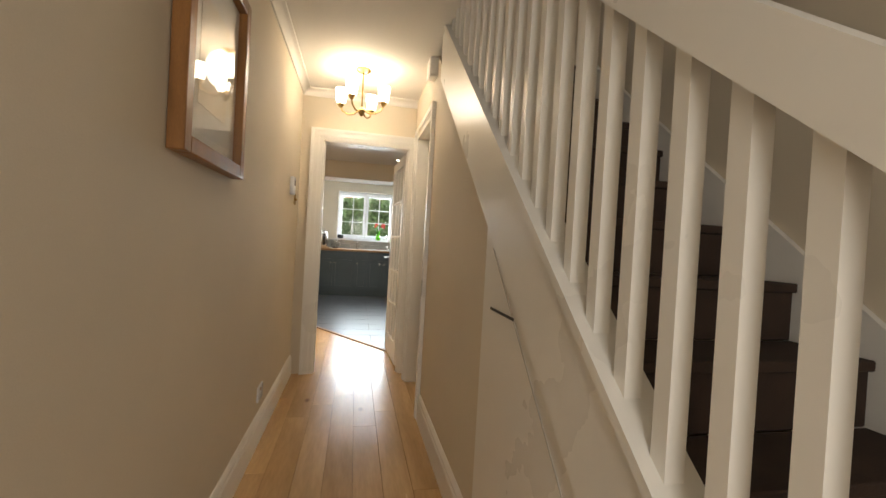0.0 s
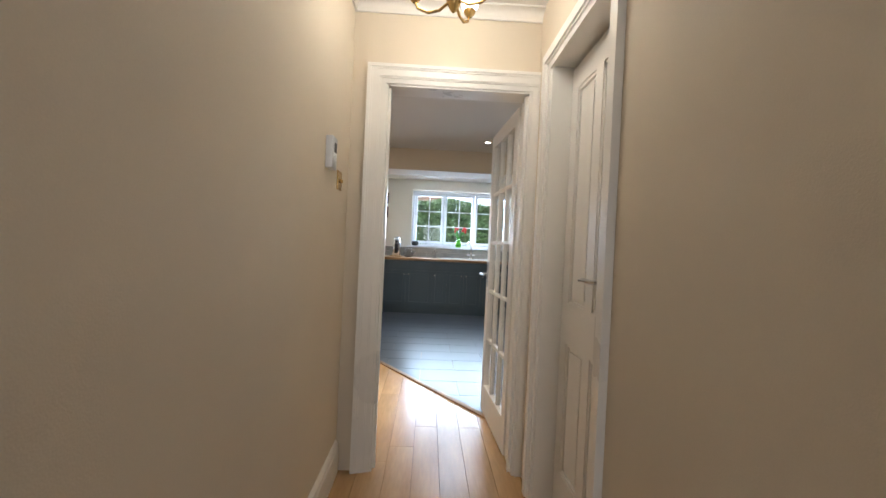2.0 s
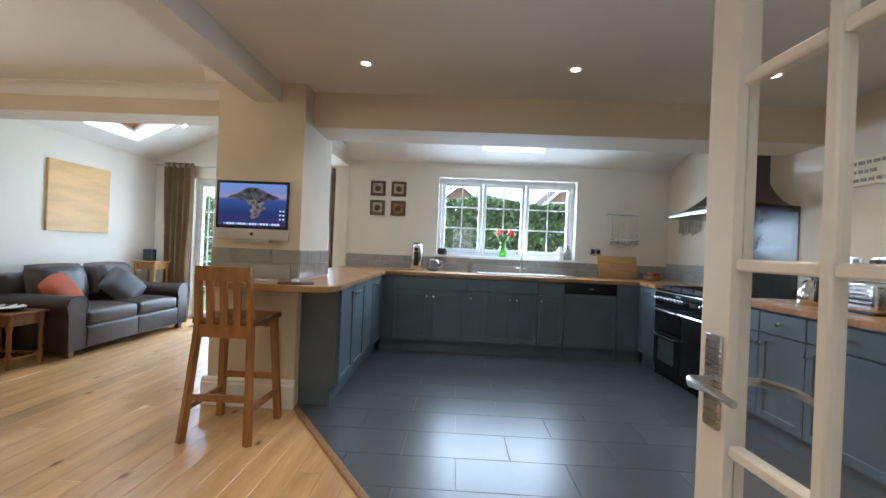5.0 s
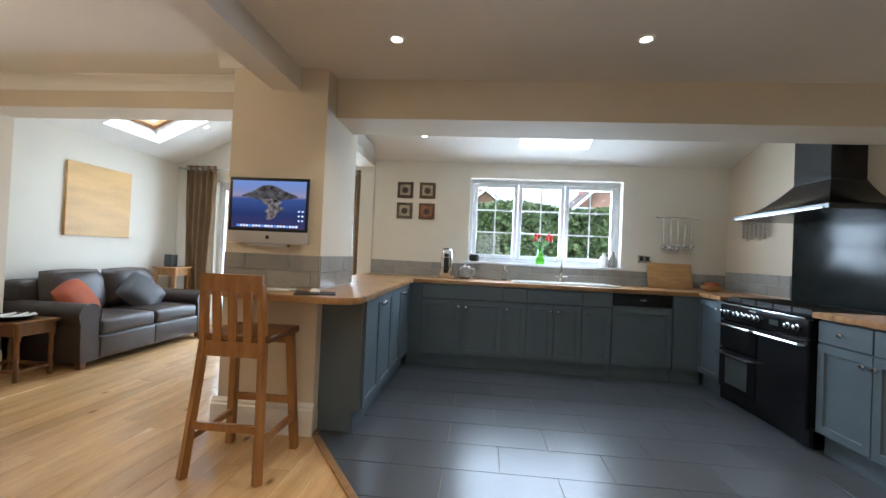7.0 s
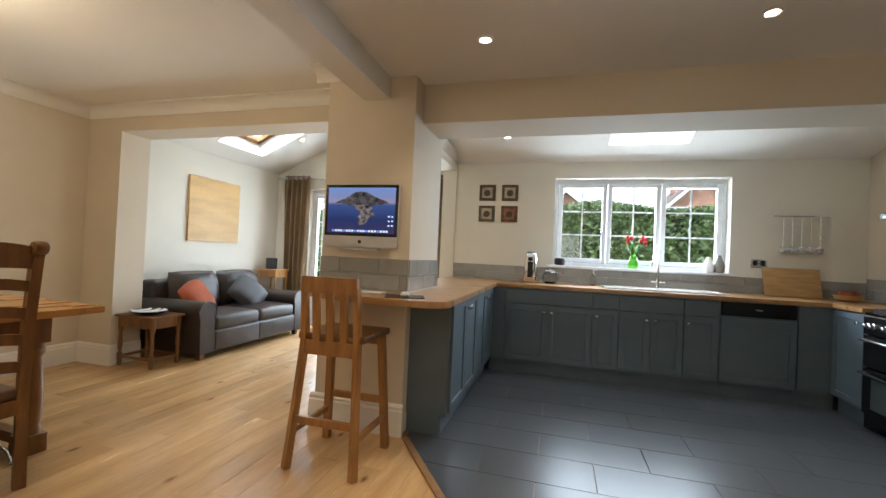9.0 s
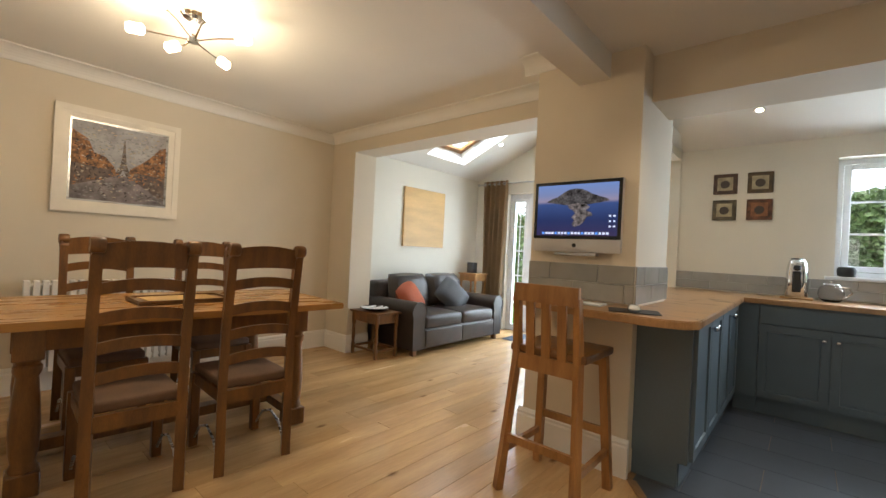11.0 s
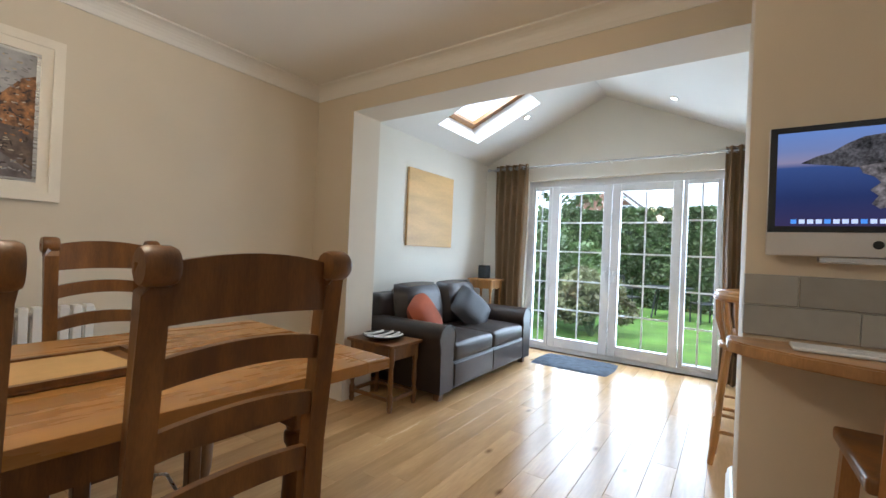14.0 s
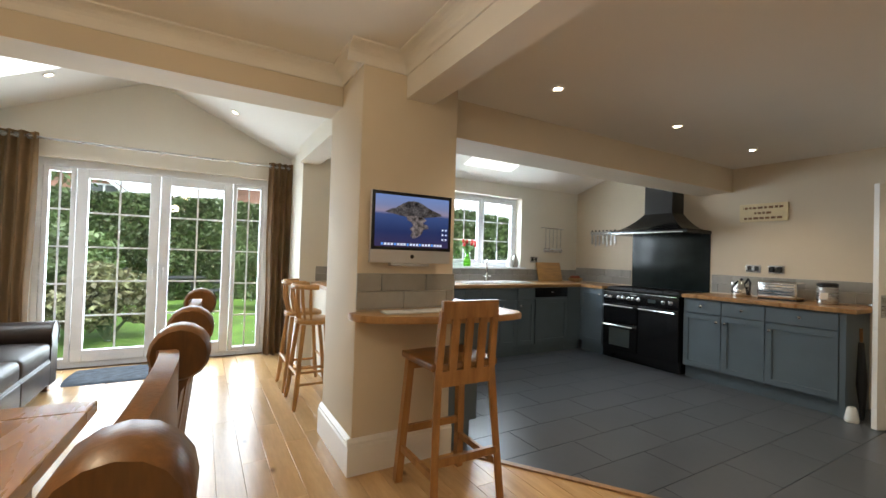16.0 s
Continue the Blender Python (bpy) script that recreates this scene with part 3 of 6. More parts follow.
def lever(parent, x, y, z, dirx, facey, name="door_handle", plate=True):
    """A lever handle on a back plate, on the face facey (-1 or 1) of a leaf."""
    h = part(name, boxes((x - 0.022, x + 0.022, y - 0.004, y + 0.004, z - 0.09, z + 0.09), b=0.002) if plate else box(x - 0.02, x + 0.02, y - 0.004, y + 0.004, z - 0.02, z + 0.02, 0.002), M_STEEL, parent, "brushed steel lever handle")
    part("lever", tube([(x, y, z), (x, y + facey * 0.045, z), (x + dirx * 0.02, y + facey * 0.055, z), (x + dirx * 0.07, y + facey * 0.056, z + 0.004), (x + dirx * 0.125, y + facey * 0.05, z - 0.003)], [0.009, 0.009, 0.009, 0.008, 0.007]), M_STEEL, h)


def glazed_door(name, at, turn, label):
    """Fifteen-pane door; its hinge at the origin, its leaf along +x."""
    d = thing(name, label, "door", at=at, turn=turn)
    w, h, t = 0.70, 1.995, 0.04
    st, top, bot, g = 0.078, 0.09, 0.20, 0.022
    part("frame", boxes((0, st, 0, t, 0.01, h), (w - st, w, 0, t, 0.01, h), (st, w - st, 0, t, 0.01, bot), (st, w - st, 0, t, h - top, h)), M_WHITE, d, smooth=False)
    pw, ph = (w - 2 * st - 2 * g) / 3, (h - top - bot - 4 * g) / 5
    for i in range(2):
        x = st + (i + 1) * pw + i * g
        part("glazing_bar", box(x, x + g, 0.005, t - 0.005, bot, h - top, 0.004), M_WHITE, d)
    for j in range(4):
        z = bot + (j + 1) * ph + j * g
        for i in range(3):
            x = st + i * (pw + g)
            part("glazing_bar", box(x, x + pw, 0.006, t - 0.006, z, z + g, 0.004), M_WHITE, d)
    for i in range(3):
        for j in range(5):
            x, z = st + i * (pw + g), bot + j * (ph + g)
            part("pane", box(x, x + pw, t / 2 - 0.002, t / 2 + 0.002, z, z + ph), M_GLASS, d, smooth=False).visible_shadow = False
    lever(d, w - 0.045, t + 0.003, 1.0, -1, 1)
    lever(d, w - 0.045, -0.003, 1.0, -1, -1)
    for z in (0.25, 1.0, 1.78):
        part("hinge", tube([(-0.004, -0.006, z), (-0.004, -0.006, z + 0.09)], 0.007), M_STEEL, d, "steel butt hinge")
    return d


glazed_door("door_1", (0.678, 3.888, 0), 93.4, "white fifteen-pane glazed door standing open into kitchen")


def panel_door(name, at, turn, w, label, handle_x, dirx):
    d = thing(name, label, "door", at=at, turn=turn)
    h, t, s = 2.03, 0.04, 0.08
    m = w / 2
    zr = ((0.01, 0.20), (0.78, 0.96), (h - 0.11, h))
    part("frame", boxes((0, s, 0, t, 0.01, h), (w - s, w, 0, t, 0.01, h), (m - 0.036, m + 0.036, 0, t, 0.2, 0.78), (m - 0.036, m + 0.036, 0, t, 0.96, h - 0.11), *[(s, w - s, 0, t, a, b) for a, b in zr]), M_WHITE, d, smooth=False)
    for x0, x1 in ((s, m - 0.036), (m + 0.036, w - s)):
        for z0, z1 in ((0.20, 0.78), (0.96, h - 0.11)):
            bm = box(x0, x1, 0.014, t - 0.014, z0, z1)
            add_box(bm, x0 + 0.03, x1 - 0.03, 0.006, t - 0.006, z0 + 0.03, z1 - 0.03)
            for side in (0.004, t - 0.014):
                add_box(bm, x0, x0 + 0.012, side, side + 0.01, z0, z1), add_box(bm, x1 - 0.012, x1, side, side + 0.01, z0, z1)
                add_box(bm, x0, x1, side, side + 0.01, z0, z0 + 0.012), add_box(bm, x0, x1, side, side + 0.01, z1 - 0.012, z1)
            part("panel", bm, M_WHITE, d, smooth=False)
    lever(d, handle_x, -0.003, 1.085, dirx, -1, plate=False)
    return d


panel_door("door_2", (HR + 0.095, 3.454, 0), -90, 0.628, "white four-panel cupboard door, closed", 0.475, -1)
glazed_door("door_3", (2.835, 5.30, 0), 156, "white glazed door standing open beside the counter")
structure("door_4", boxes((-0.15, 0.72, -1.40, -1.36, 0, 2.1)), M_WHITE, "white front door")


def glazed_leaf(parent, name, x0, x1, z0, z1, y, rails, bars, frame=0.065, depth=0.06, low=0.0):
    """A framed light with thin glazing bars; rails across, bars upright."""
    f = part(name, boxes((x0, x0 + frame, y, y + depth, z0, z1), (x1 - frame, x1, y, y + depth, z0, z1), (x0 + frame, x1 - frame, y, y + depth, z0, z0 + frame + low), (x0 + frame, x1 - frame, y, y + depth, z1 - frame, z1), b=0.004), M_UPVC, parent)
    a0, a1, c0, c1 = x0 + frame, x1 - frame, z0 + frame + low, z1 - frame
    part("pane", box(a0, a1, y + 0.026, y + 0.032, c0, c1), M_GLASS, f, smooth=False).visible_shadow = False
    for i in range(1, rails):
        z = c0 + (c1 - c0) * i / rails
        part("glazing_bar", boxes((a0, a1, y + 0.018, y + 0.025, z - 0.009, z + 0.009)), M_UPVC, f, smooth=False)
    for i in range(1, bars):
        x = a0 + (a1 - a0) * i / bars
        part("glazing_bar", boxes((x - 0.009, x + 0.009, y + 0.016, y + 0.0178, c0, c1)), M_UPVC, f, smooth=False)
    return f


def kitchen_window():
    w = thing("window_1", "white three-light window with glazing bars above the sink", "window")
    w["kind"] = "structure"
    y = KB + 0.13
    part("window_frame", boxes((wx0, wx0 + 0.04, y, y + 0.07, wz0, wz1), (wx1 - 0.04, wx1, y, y + 0.07, wz0, wz1), (wx0 + 0.04, wx1 - 0.04, y, y + 0.07, wz0, wz0 + 0.045), (wx0 + 0.04, wx1 - 0.04, y, y + 0.07, wz1 - 0.045, wz1)), M_UPVC, w, smooth=False)
    a = [wx0 + 0.04, 0.42, 1.00, wx1 - 0.04]
    for i in range(3):
        glazed_leaf(w, "casement", a[i] + 0.003, a[i + 1] - 0.003, wz0 + 0.048, wz1 - 0.048, y - 0.006, 3, 2, 0.05)
    part("window_handle", tube([(0.46, y - 0.02, 1.52), (0.46, y - 0.035, 1.53), (0.46, y - 0.035, 1.62)], 0.008), M_UPVC, w)
    part("window_sill", box(wx0 - 0.06, wx1 + 0.07, KB - 0.05, KB + 0.128, wz0 - 0.028, wz0 + 0.001, 0.006, 2), M_UPVC, w, "white window board")


kitchen_window()


def french_doors():
    w = thing("french_doors", "white glazed french doors with side lights, closed", "french doors")
    y = FD + 0.08
    part("outer_frame", boxes((fx0, fx0 + 0.05, y, y + 0.08, 0.0, fz1), (fx1 - 0.05, fx1, y, y + 0.08, 0.0, fz1), (fx0 + 0.05, fx1 - 0.05, y, y + 0.08, 2.10, fz1), (fx0 + 0.05, fx1 - 0.05, y, y + 0.08, 0.0, 0.05)), M_UPVC, w, smooth=False)
    a = [fx0 + 0.05, -3.70, -2.965, -2.23, fx1 - 0.05]
    for i, nm in enumerate(("side_light", "door_leaf", "door_leaf", "side_light")):
        wide = nm == "door_leaf"
        leaf = glazed_leaf(w, nm, a[i] + 0.003, a[i + 1] - 0.003, 0.052, 2.098, y - (0.008 if wide else 0), 5, 2, 0.095 if wide else 0.045, low=0.03 if wide else 0)
        if wide:
            x = -2.965 + (-0.05 if i == 1 else 0.05)
            part("handle", tube([(x, y - 0.01, 1.05), (x, y - 0.05, 1.05), (x, y - 0.055, 1.03), (x, y - 0.055, 0.93)], 0.009), M_UPVC, leaf, "white lever handle")


french_doors()
structure("threshold", boxes((fx0, fx1, FD, FD + 0.28, -0.05, 0.0)), M_STRIP, "oak door threshold")

# ---------------------------------------------------------------- hall and stairs


def staircase():
    s = thing("staircase", "white painted staircase with brown carpeted treads", "staircase")
    rise, go = 0.187, 0.216
    for i in range(13):
        z, y = (i + 1) * rise, -0.01 + i * go
        part("step", boxes((HR + 0.04, 1.62, y - 0.015, y + go, z - 0.03, z), (HR + 0.04, 1.62, y, y + 0.02, z - rise, z - 0.03), b=0.004), M_CARPET, s, "brown carpeted tread")
    y0, y1 = -0.36, 2.46
    part("string", prism([(y0, 0.0), (-0.12, 0.0), (y1, BOT(y1)), (y1, SY(y1)), (y0, SY(y0))], "x", HR - 0.030, HR + 0.035), M_WHITE, s, "white stair string", False)
    part("string_capping", prism([(y0, SY(y0)), (y1, SY(y1)), (y1, SY(y1) + 0.03), (y0, SY(y0) + 0.03)], "x", HR - 0.045, HR + 0.05), M_WHITE, s, smooth=False)
    part("wall_string", prism([(y0, SY(y0) - 0.45), (2.6, SY(2.6) - 0.45), (2.6, SY(2.6) - 0.075), (y0, SY(y0) - 0.075)], "x", 1.622, 1.648), M_WHITE, s, smooth=False)
    H = 0.67
    for i in range(1, 27):
        y = -0.3985 + i * 0.1025
        if SY(y) + H > 4.2:
            break
        part("baluster", prism([(y - 0.016, SY(y - 0.016) + 0.03), (y + 0.016, SY(y + 0.016) + 0.03), (y + 0.016, SY(y + 0.016) + H), (y - 0.016, SY(y - 0.016) + H)], "x", HR - 0.017, HR + 0.017), M_WHITE, s, smooth=False)
    part("handrail", bar((HR, y0, SY(y0) + H + 0.045), (HR, 2.46, SY(2.46) + H + 0.045), 0.066, 0.08), M_WHITE, s, "white handrail", False)
    part("newel", box(HR - 0.055, HR + 0.045, 2.74, 2.86, 2.30, 2.428, 0.01), M_WHITE, s, "white newel drop")
    part("newel", box(HR - 0.045, HR + 0.045, y0 - 0.10, y0 - 0.01, 0.0, 1.2, 0.008), M_WHITE, s)


staircase()
structure("wall_understair", prism([(-1.3, 0), (1.45, 0), (1.45, BOT(1.45) + 0.01), (-0.1, 0.03), (-1.3, 0.03)], "x", HR - 0.006, HR + 0.05), M_WHITE, "white understair panelling")
cup = thing("understair_door", "white understair cupboard door, slightly open at top", "cupboard door")
part("leaf", prism([(1.355, 0.02), (1.355, 0.968), (1.142, 0.968), (0.30, 0.16), (0.30, 0.02)], "x", HR - 0.0085, HR - 0.0062), M_WHITE, cup, smooth=False)
# thin black strip on the face imitates shade in the gap above the leaf
part("gap", boxes((HR - 0.0105, HR - 0.0087, 1.140, 1.355, 0.968, 0.977)), M_BLACKM, cup, "black strip drawn as the shadow in the door gap", False)
part("edge", bar((HR - 0.0095, 1.361, 1.178), (HR - 0.0095, 0.32, 0.18), 0.0015, 0.003), M_GROUTL, cup, smooth=False)


def framed_picture():
    p = thing("framed_picture", "deep oak-framed picture with white mount on hall wall", "picture")
    y0, y1, z0, z1, x = 1.18, 1.76, 1.39, 2.06, HL + 0.002
    w, d = 0.048, 0.045
    part("frame", boxes((x, x + d, y0, y0 + w, z0, z1), (x, x + d, y1 - w, y1, z0, z1), (x, x + d, y0 + w, y1 - w, z0, z0 + w), (x, x + d, y0 + w, y1 - w, z1 - w, z1), b=0.003), M_FRAME, p)
    part("mount", boxes((x, x + 0.014, y0 + w, y1 - w, z0 + w, z1 - w)), M_MOUNT, p, "white card mount", False)
    part("print", boxes((x + 0.0145, x + 0.016, y0 + 0.16, y1 - 0.16, z0 + 0.17, z1 - 0.17)), M_CREAM, p, "pale print", False)
    part("glazing", boxes((x + 0.022, x + 0.025, y0 + w, y1 - w, z0 + w, z1 - w)), M_GLASS, p, smooth=False).visible_shadow = False


framed_picture()


def wall_plate(name, label, cat, x, y, z, w, h, d, material, face):
    """A small plate on a wall; face is its outward direction."""
    t = thing(name, label, cat)
    fx, fy = face
    if fx:
        part("plate", box(min(x, x + fx * d), max(x, x + fx * d), y - w / 2, y + w / 2, z - h / 2, z + h / 2, min(0.004, d * 0.4), 2), material, t)
    else:
        part("plate", box(x - w / 2, x + w / 2, min(y, y + fy * d), max(y, y + fy * d), z - h / 2, z + h / 2, min(0.004, d * 0.4), 2), material, t)
    return t


th = wall_plate("thermostat", "white room thermostat with grey display", "thermostat", HL, 3.268, 1.55, 0.085, 0.13, 0.028, M_UPVC, (1, 0))
part("display", boxes((HL + 0.028, HL + 0.0295, 3.258, 3.295, 1.553, 1.593)), M_BLACKM, th, "dark display", False)
part("button", lathe([(0.016, 0), (0.016, 0.003), (0.012, 0.004)], 16), M_UPVC, th).matrix_basis = pose(HL + 0.028, 3.275, 1.527, 0, 90, 0)
sw = wall_plate("light_switch", "brass light switch plate on hall wall", "light switch", HL, 3.485, 1.468, 0.086, 0.086, 0.006, M_BRASS, (1, 0))
part("toggle", box(HL + 0.005, HL + 0.02, 3.478, 3.492, 1.458, 1.475, 0.003), M_BRASS, sw)
pl = wall_plate("wall_socket", "white wall socket low on hall wall", "socket", HL, 2.50, 0.28, 0.12, 0.085, 0.010, M_UPVC, (1, 0))
part("switch", boxes((HL + 0.010, HL + 0.014, 2.48, 2.495, 0.295, 0.31)), M_BRASS, pl, smooth=False)


def chandelier():
    c = thing("chandelier", "four-arm brass chandelier with lit opal glass shades", "chandelier", at=(0.215, 3.14, 0.03))
    part("ceiling_rose", lathe([(0.055, 2.40), (0.055, 2.39), (0.035, 2.375), (0.012, 2.37)], 20), M_BRASS, c)
    part("stem", tube([(0, 0, 2.37), (0, 0, 2.11)], 0.006), M_BRASS, c)
    part("hub", lathe([(0.004, 2.055), (0.014, 2.065), (0.024, 2.085), (0.03, 2.10), (0.022, 2.115), (0.008, 2.125)], 20), M_BRASS, c)
    for i in range(4):
        a = math.pi / 2 * i - 0.44
        ca, sa = math.cos(a), math.sin(a)
        arm = part("arm", tube([(ca * r, sa * r, z) for r, z in ((0.02, 2.10), (0.06, 2.075), (0.11, 2.075), (0.155, 2.10), (0.17, 2.13), (0.17, 2.15))], 0.006), M_BRASS, c)
        part("cup", lathe([(0.01, 2.125), (0.022, 2.14), (0.026, 2.155)], 16, (ca * 0.17, sa * 0.17, 0)), M_BRASS, arm)
        part("shade", lathe([(0.026, 2.155), (0.034, 2.17), (0.040, 2.21), (0.043, 2.265), (0.038, 2.265), (0.03, 2.18)], 18, (ca * 0.17, sa * 0.17, 0)), M_SHADE, arm, "lit opal glass shade")


chandelier()

# ---------------------------------------------------------------- kitchen


def shaker(w, h, rail=0.075, t=0.02):
    """A framed door or drawer front in the xz plane, its face towards -y."""
    if h < 0.2:
        return box(0, w, -t, 0, 0, h, 0.003)
    bm = box(0, w, -t, 0, 0, h)
    bm.normal_update()
    front = [f for f in bm.faces if f.normal.y < -0.9]
    bmesh.ops.inset_region(bm, faces=front, thickness=rail, depth=0)
    bmesh.ops.inset_region(bm, faces=front, thickness=0.004, depth=0)
    for v in {v for f in front for v in f.verts}:
        v.co.y += 0.010
    return bm


def knob(parent, x, z, y=-0.02):
    part("knob", moved(lathe([(0.006, 0), (0.006, 0.012), (0.015, 0.02), (0.017, 0.028), (0.012, 0.035), (0.003, 0.037)], 14), pose(x, y, z, 90, 0, 0)), M_CHROME, parent, "pewter knob")


def cabinet(at, turn, w, doors, knobs, drawers=1, depth=0.56, label="blue-grey shaker base cabinet under oak worktop", group="kitchen base cabinets"):
    c = thing("base_cabinet", label, "cabinet", group, at, turn)
    part("body", boxes((0, w, 0, depth, 0.14, 0.905)), M_CAB, c, smooth=False)
    part("plinth", boxes((0, w, 0.045, 0.065, 0, 0.14)), M_CAB, c, smooth=False)
    g = 0.004
    top = 0.895
    if drawers:
        dw = w / drawers
        for i in range(drawers):
            d = part("drawer", moved(shaker(dw - 2 * g, 0.145), pose(i * dw + g, 0, top - 0.145)), M_CAB, c, smooth=False)
            if drawers > 0 and knobs != "plain":
                knob(d, dw * (i + 0.5), top - 0.07)
        top -= 0.155
    n = doors
    if n:
        dw = w / n
        for i in range(n):
            d = part("door", moved(shaker(dw - 2 * g, top - 0.15), pose(i * dw + g, 0, 0.15)), M_CAB, c, smooth=False)
            side = (1 if i == 0 else 0) if n == 2 else (0 if knobs in ("left", "plain") else 1)
            knob(d, i * dw + (dw - 0.04 if side else 0.04), top - 0.07)
    return c


FY = 8.66
for x0, x1, n in ((-0.64, 0.24, 2), (0.24, 0.49, 1), (0.49, 1.07, 2), (1.07, 1.37, 1)):
    cabinet((x0, FY, 0), 0, x1 - x0, n, "plain")
fil = thing("filler_panel", "blue-grey corner filler panel", "panel")
part("panel", boxes((-0.80, -0.642, FY - 0.01, FY + 0.02, 0.14, 0.905)), M_CAB, fil, smooth=False)
part("plinth", boxes((-0.80, -0.642, FY + 0.045, FY + 0.065, 0, 0.14)), M_CAB, fil, smooth=False)
fil = thing("filler_panel", "blue-grey corner filler panel", "panel")
part("panel", boxes((2.00, 2.27, FY - 0.01, FY + 0.02, 0.14, 0.905)), M_CAB, fil, smooth=False)
part("plinth", boxes((2.00, 2.30, FY + 0.045, FY + 0.065, 0, 0.14)), M_CAB, fil, smooth=False)
dwm = thing("dishwasher", "integrated dishwasher with black control panel, blue-grey front", "dishwasher")
part("body", boxes((1.375, 1.995, FY, FY + 0.56, 0.14, 0.905)), M_CAB, dwm, smooth=False)
part("door", moved(shaker(0.60, 0.60), pose(1.385, FY, 0.15)), M_CAB, dwm, smooth=False)
part("control_panel", box(1.385, 1.985, FY - 0.012, FY, 0.775, 0.90, 0.003), M_BLACK, dwm, "black control panel")
part("display", boxes((1.66, 1.72, FY - 0.014, FY - 0.0122, 0.835, 0.845)), M_STEEL, dwm, smooth=False)
part("plinth", boxes((1.375, 1.995, FY + 0.045, FY + 0.065, 0, 0.14)), M_CAB, dwm, smooth=False)
# peninsula, facing the cooker
for y0 in (6.90, 7.77):
    cabinet((-0.80, y0, 0), 90, 0.865, 2, "left", 0, 0.5, "blue-grey shaker peninsula cabinet under oak worktop")
end = solid("end_panel", boxes((-1.08, -0.80, 6.865, 6.895, 0.14, 0.905), (-1.08, -0.85, 6.88, 6.895, 0.0, 0.14)), M_CAB, "blue-grey peninsula end panel", "panel", smooth=False)
pb = structure("wall_peninsula", boxes((-1.42, -1.32, 7.467, KB - 0.02, 0, 0.905)), M_WALLW, "cream peninsula back wall")
# beside the cooker
cabinet((2.27, FY, 0), -90, 0.40, 1, "right", 0, 0.58)
cabinet((2.29, 7.16, 0), -90, 0.80, 2, "both", 2, 0.56)
cabinet((2.29, 6.36, 0), -90, 0.55, 1, "left", 1, 0.56)
solid("end_panel", boxes((2.275, 2.855, 5.765, 5.805, 0.0, 0.905)), M_CAB, "blue-grey end panel of the counter run", "panel", smooth=False)

arc = [(-1.79, 6.778), (-1.785, 6.66), (-1.74, 6.60), (-1.60, 6.515), (-1.42, 6.455), (-1.2, 6.42), (-0.98, 6.41), (-0.84, 6.425), (-0.755, 6.46), (-0.715, 6.53), (-0.718, 6.70)]
solid("worktop", slab(arc + [(-0.745, FY - 0.03), (2.235, FY - 0.03), (2.235, 8.255), (KR - 0.012, 8.255), (KR - 0.012, KB - 0.012), (-1.45, KB - 0.022), (-1.45, 7.455), (-1.09, 7.455), (-1.09, 6.775)], 0.91, 0.95, 0.005), M_WORK, "oiled oak worktop of peninsula and sink run", "worktop")
solid("worktop", slab([(2.235, 5.69), (2.235, 7.165), (KR - 0.012, 7.165), (KR - 0.012, 5.69)], 0.91, 0.95, 0.005), M_WORK, "oiled oak worktop beside the range cooker", "worktop")


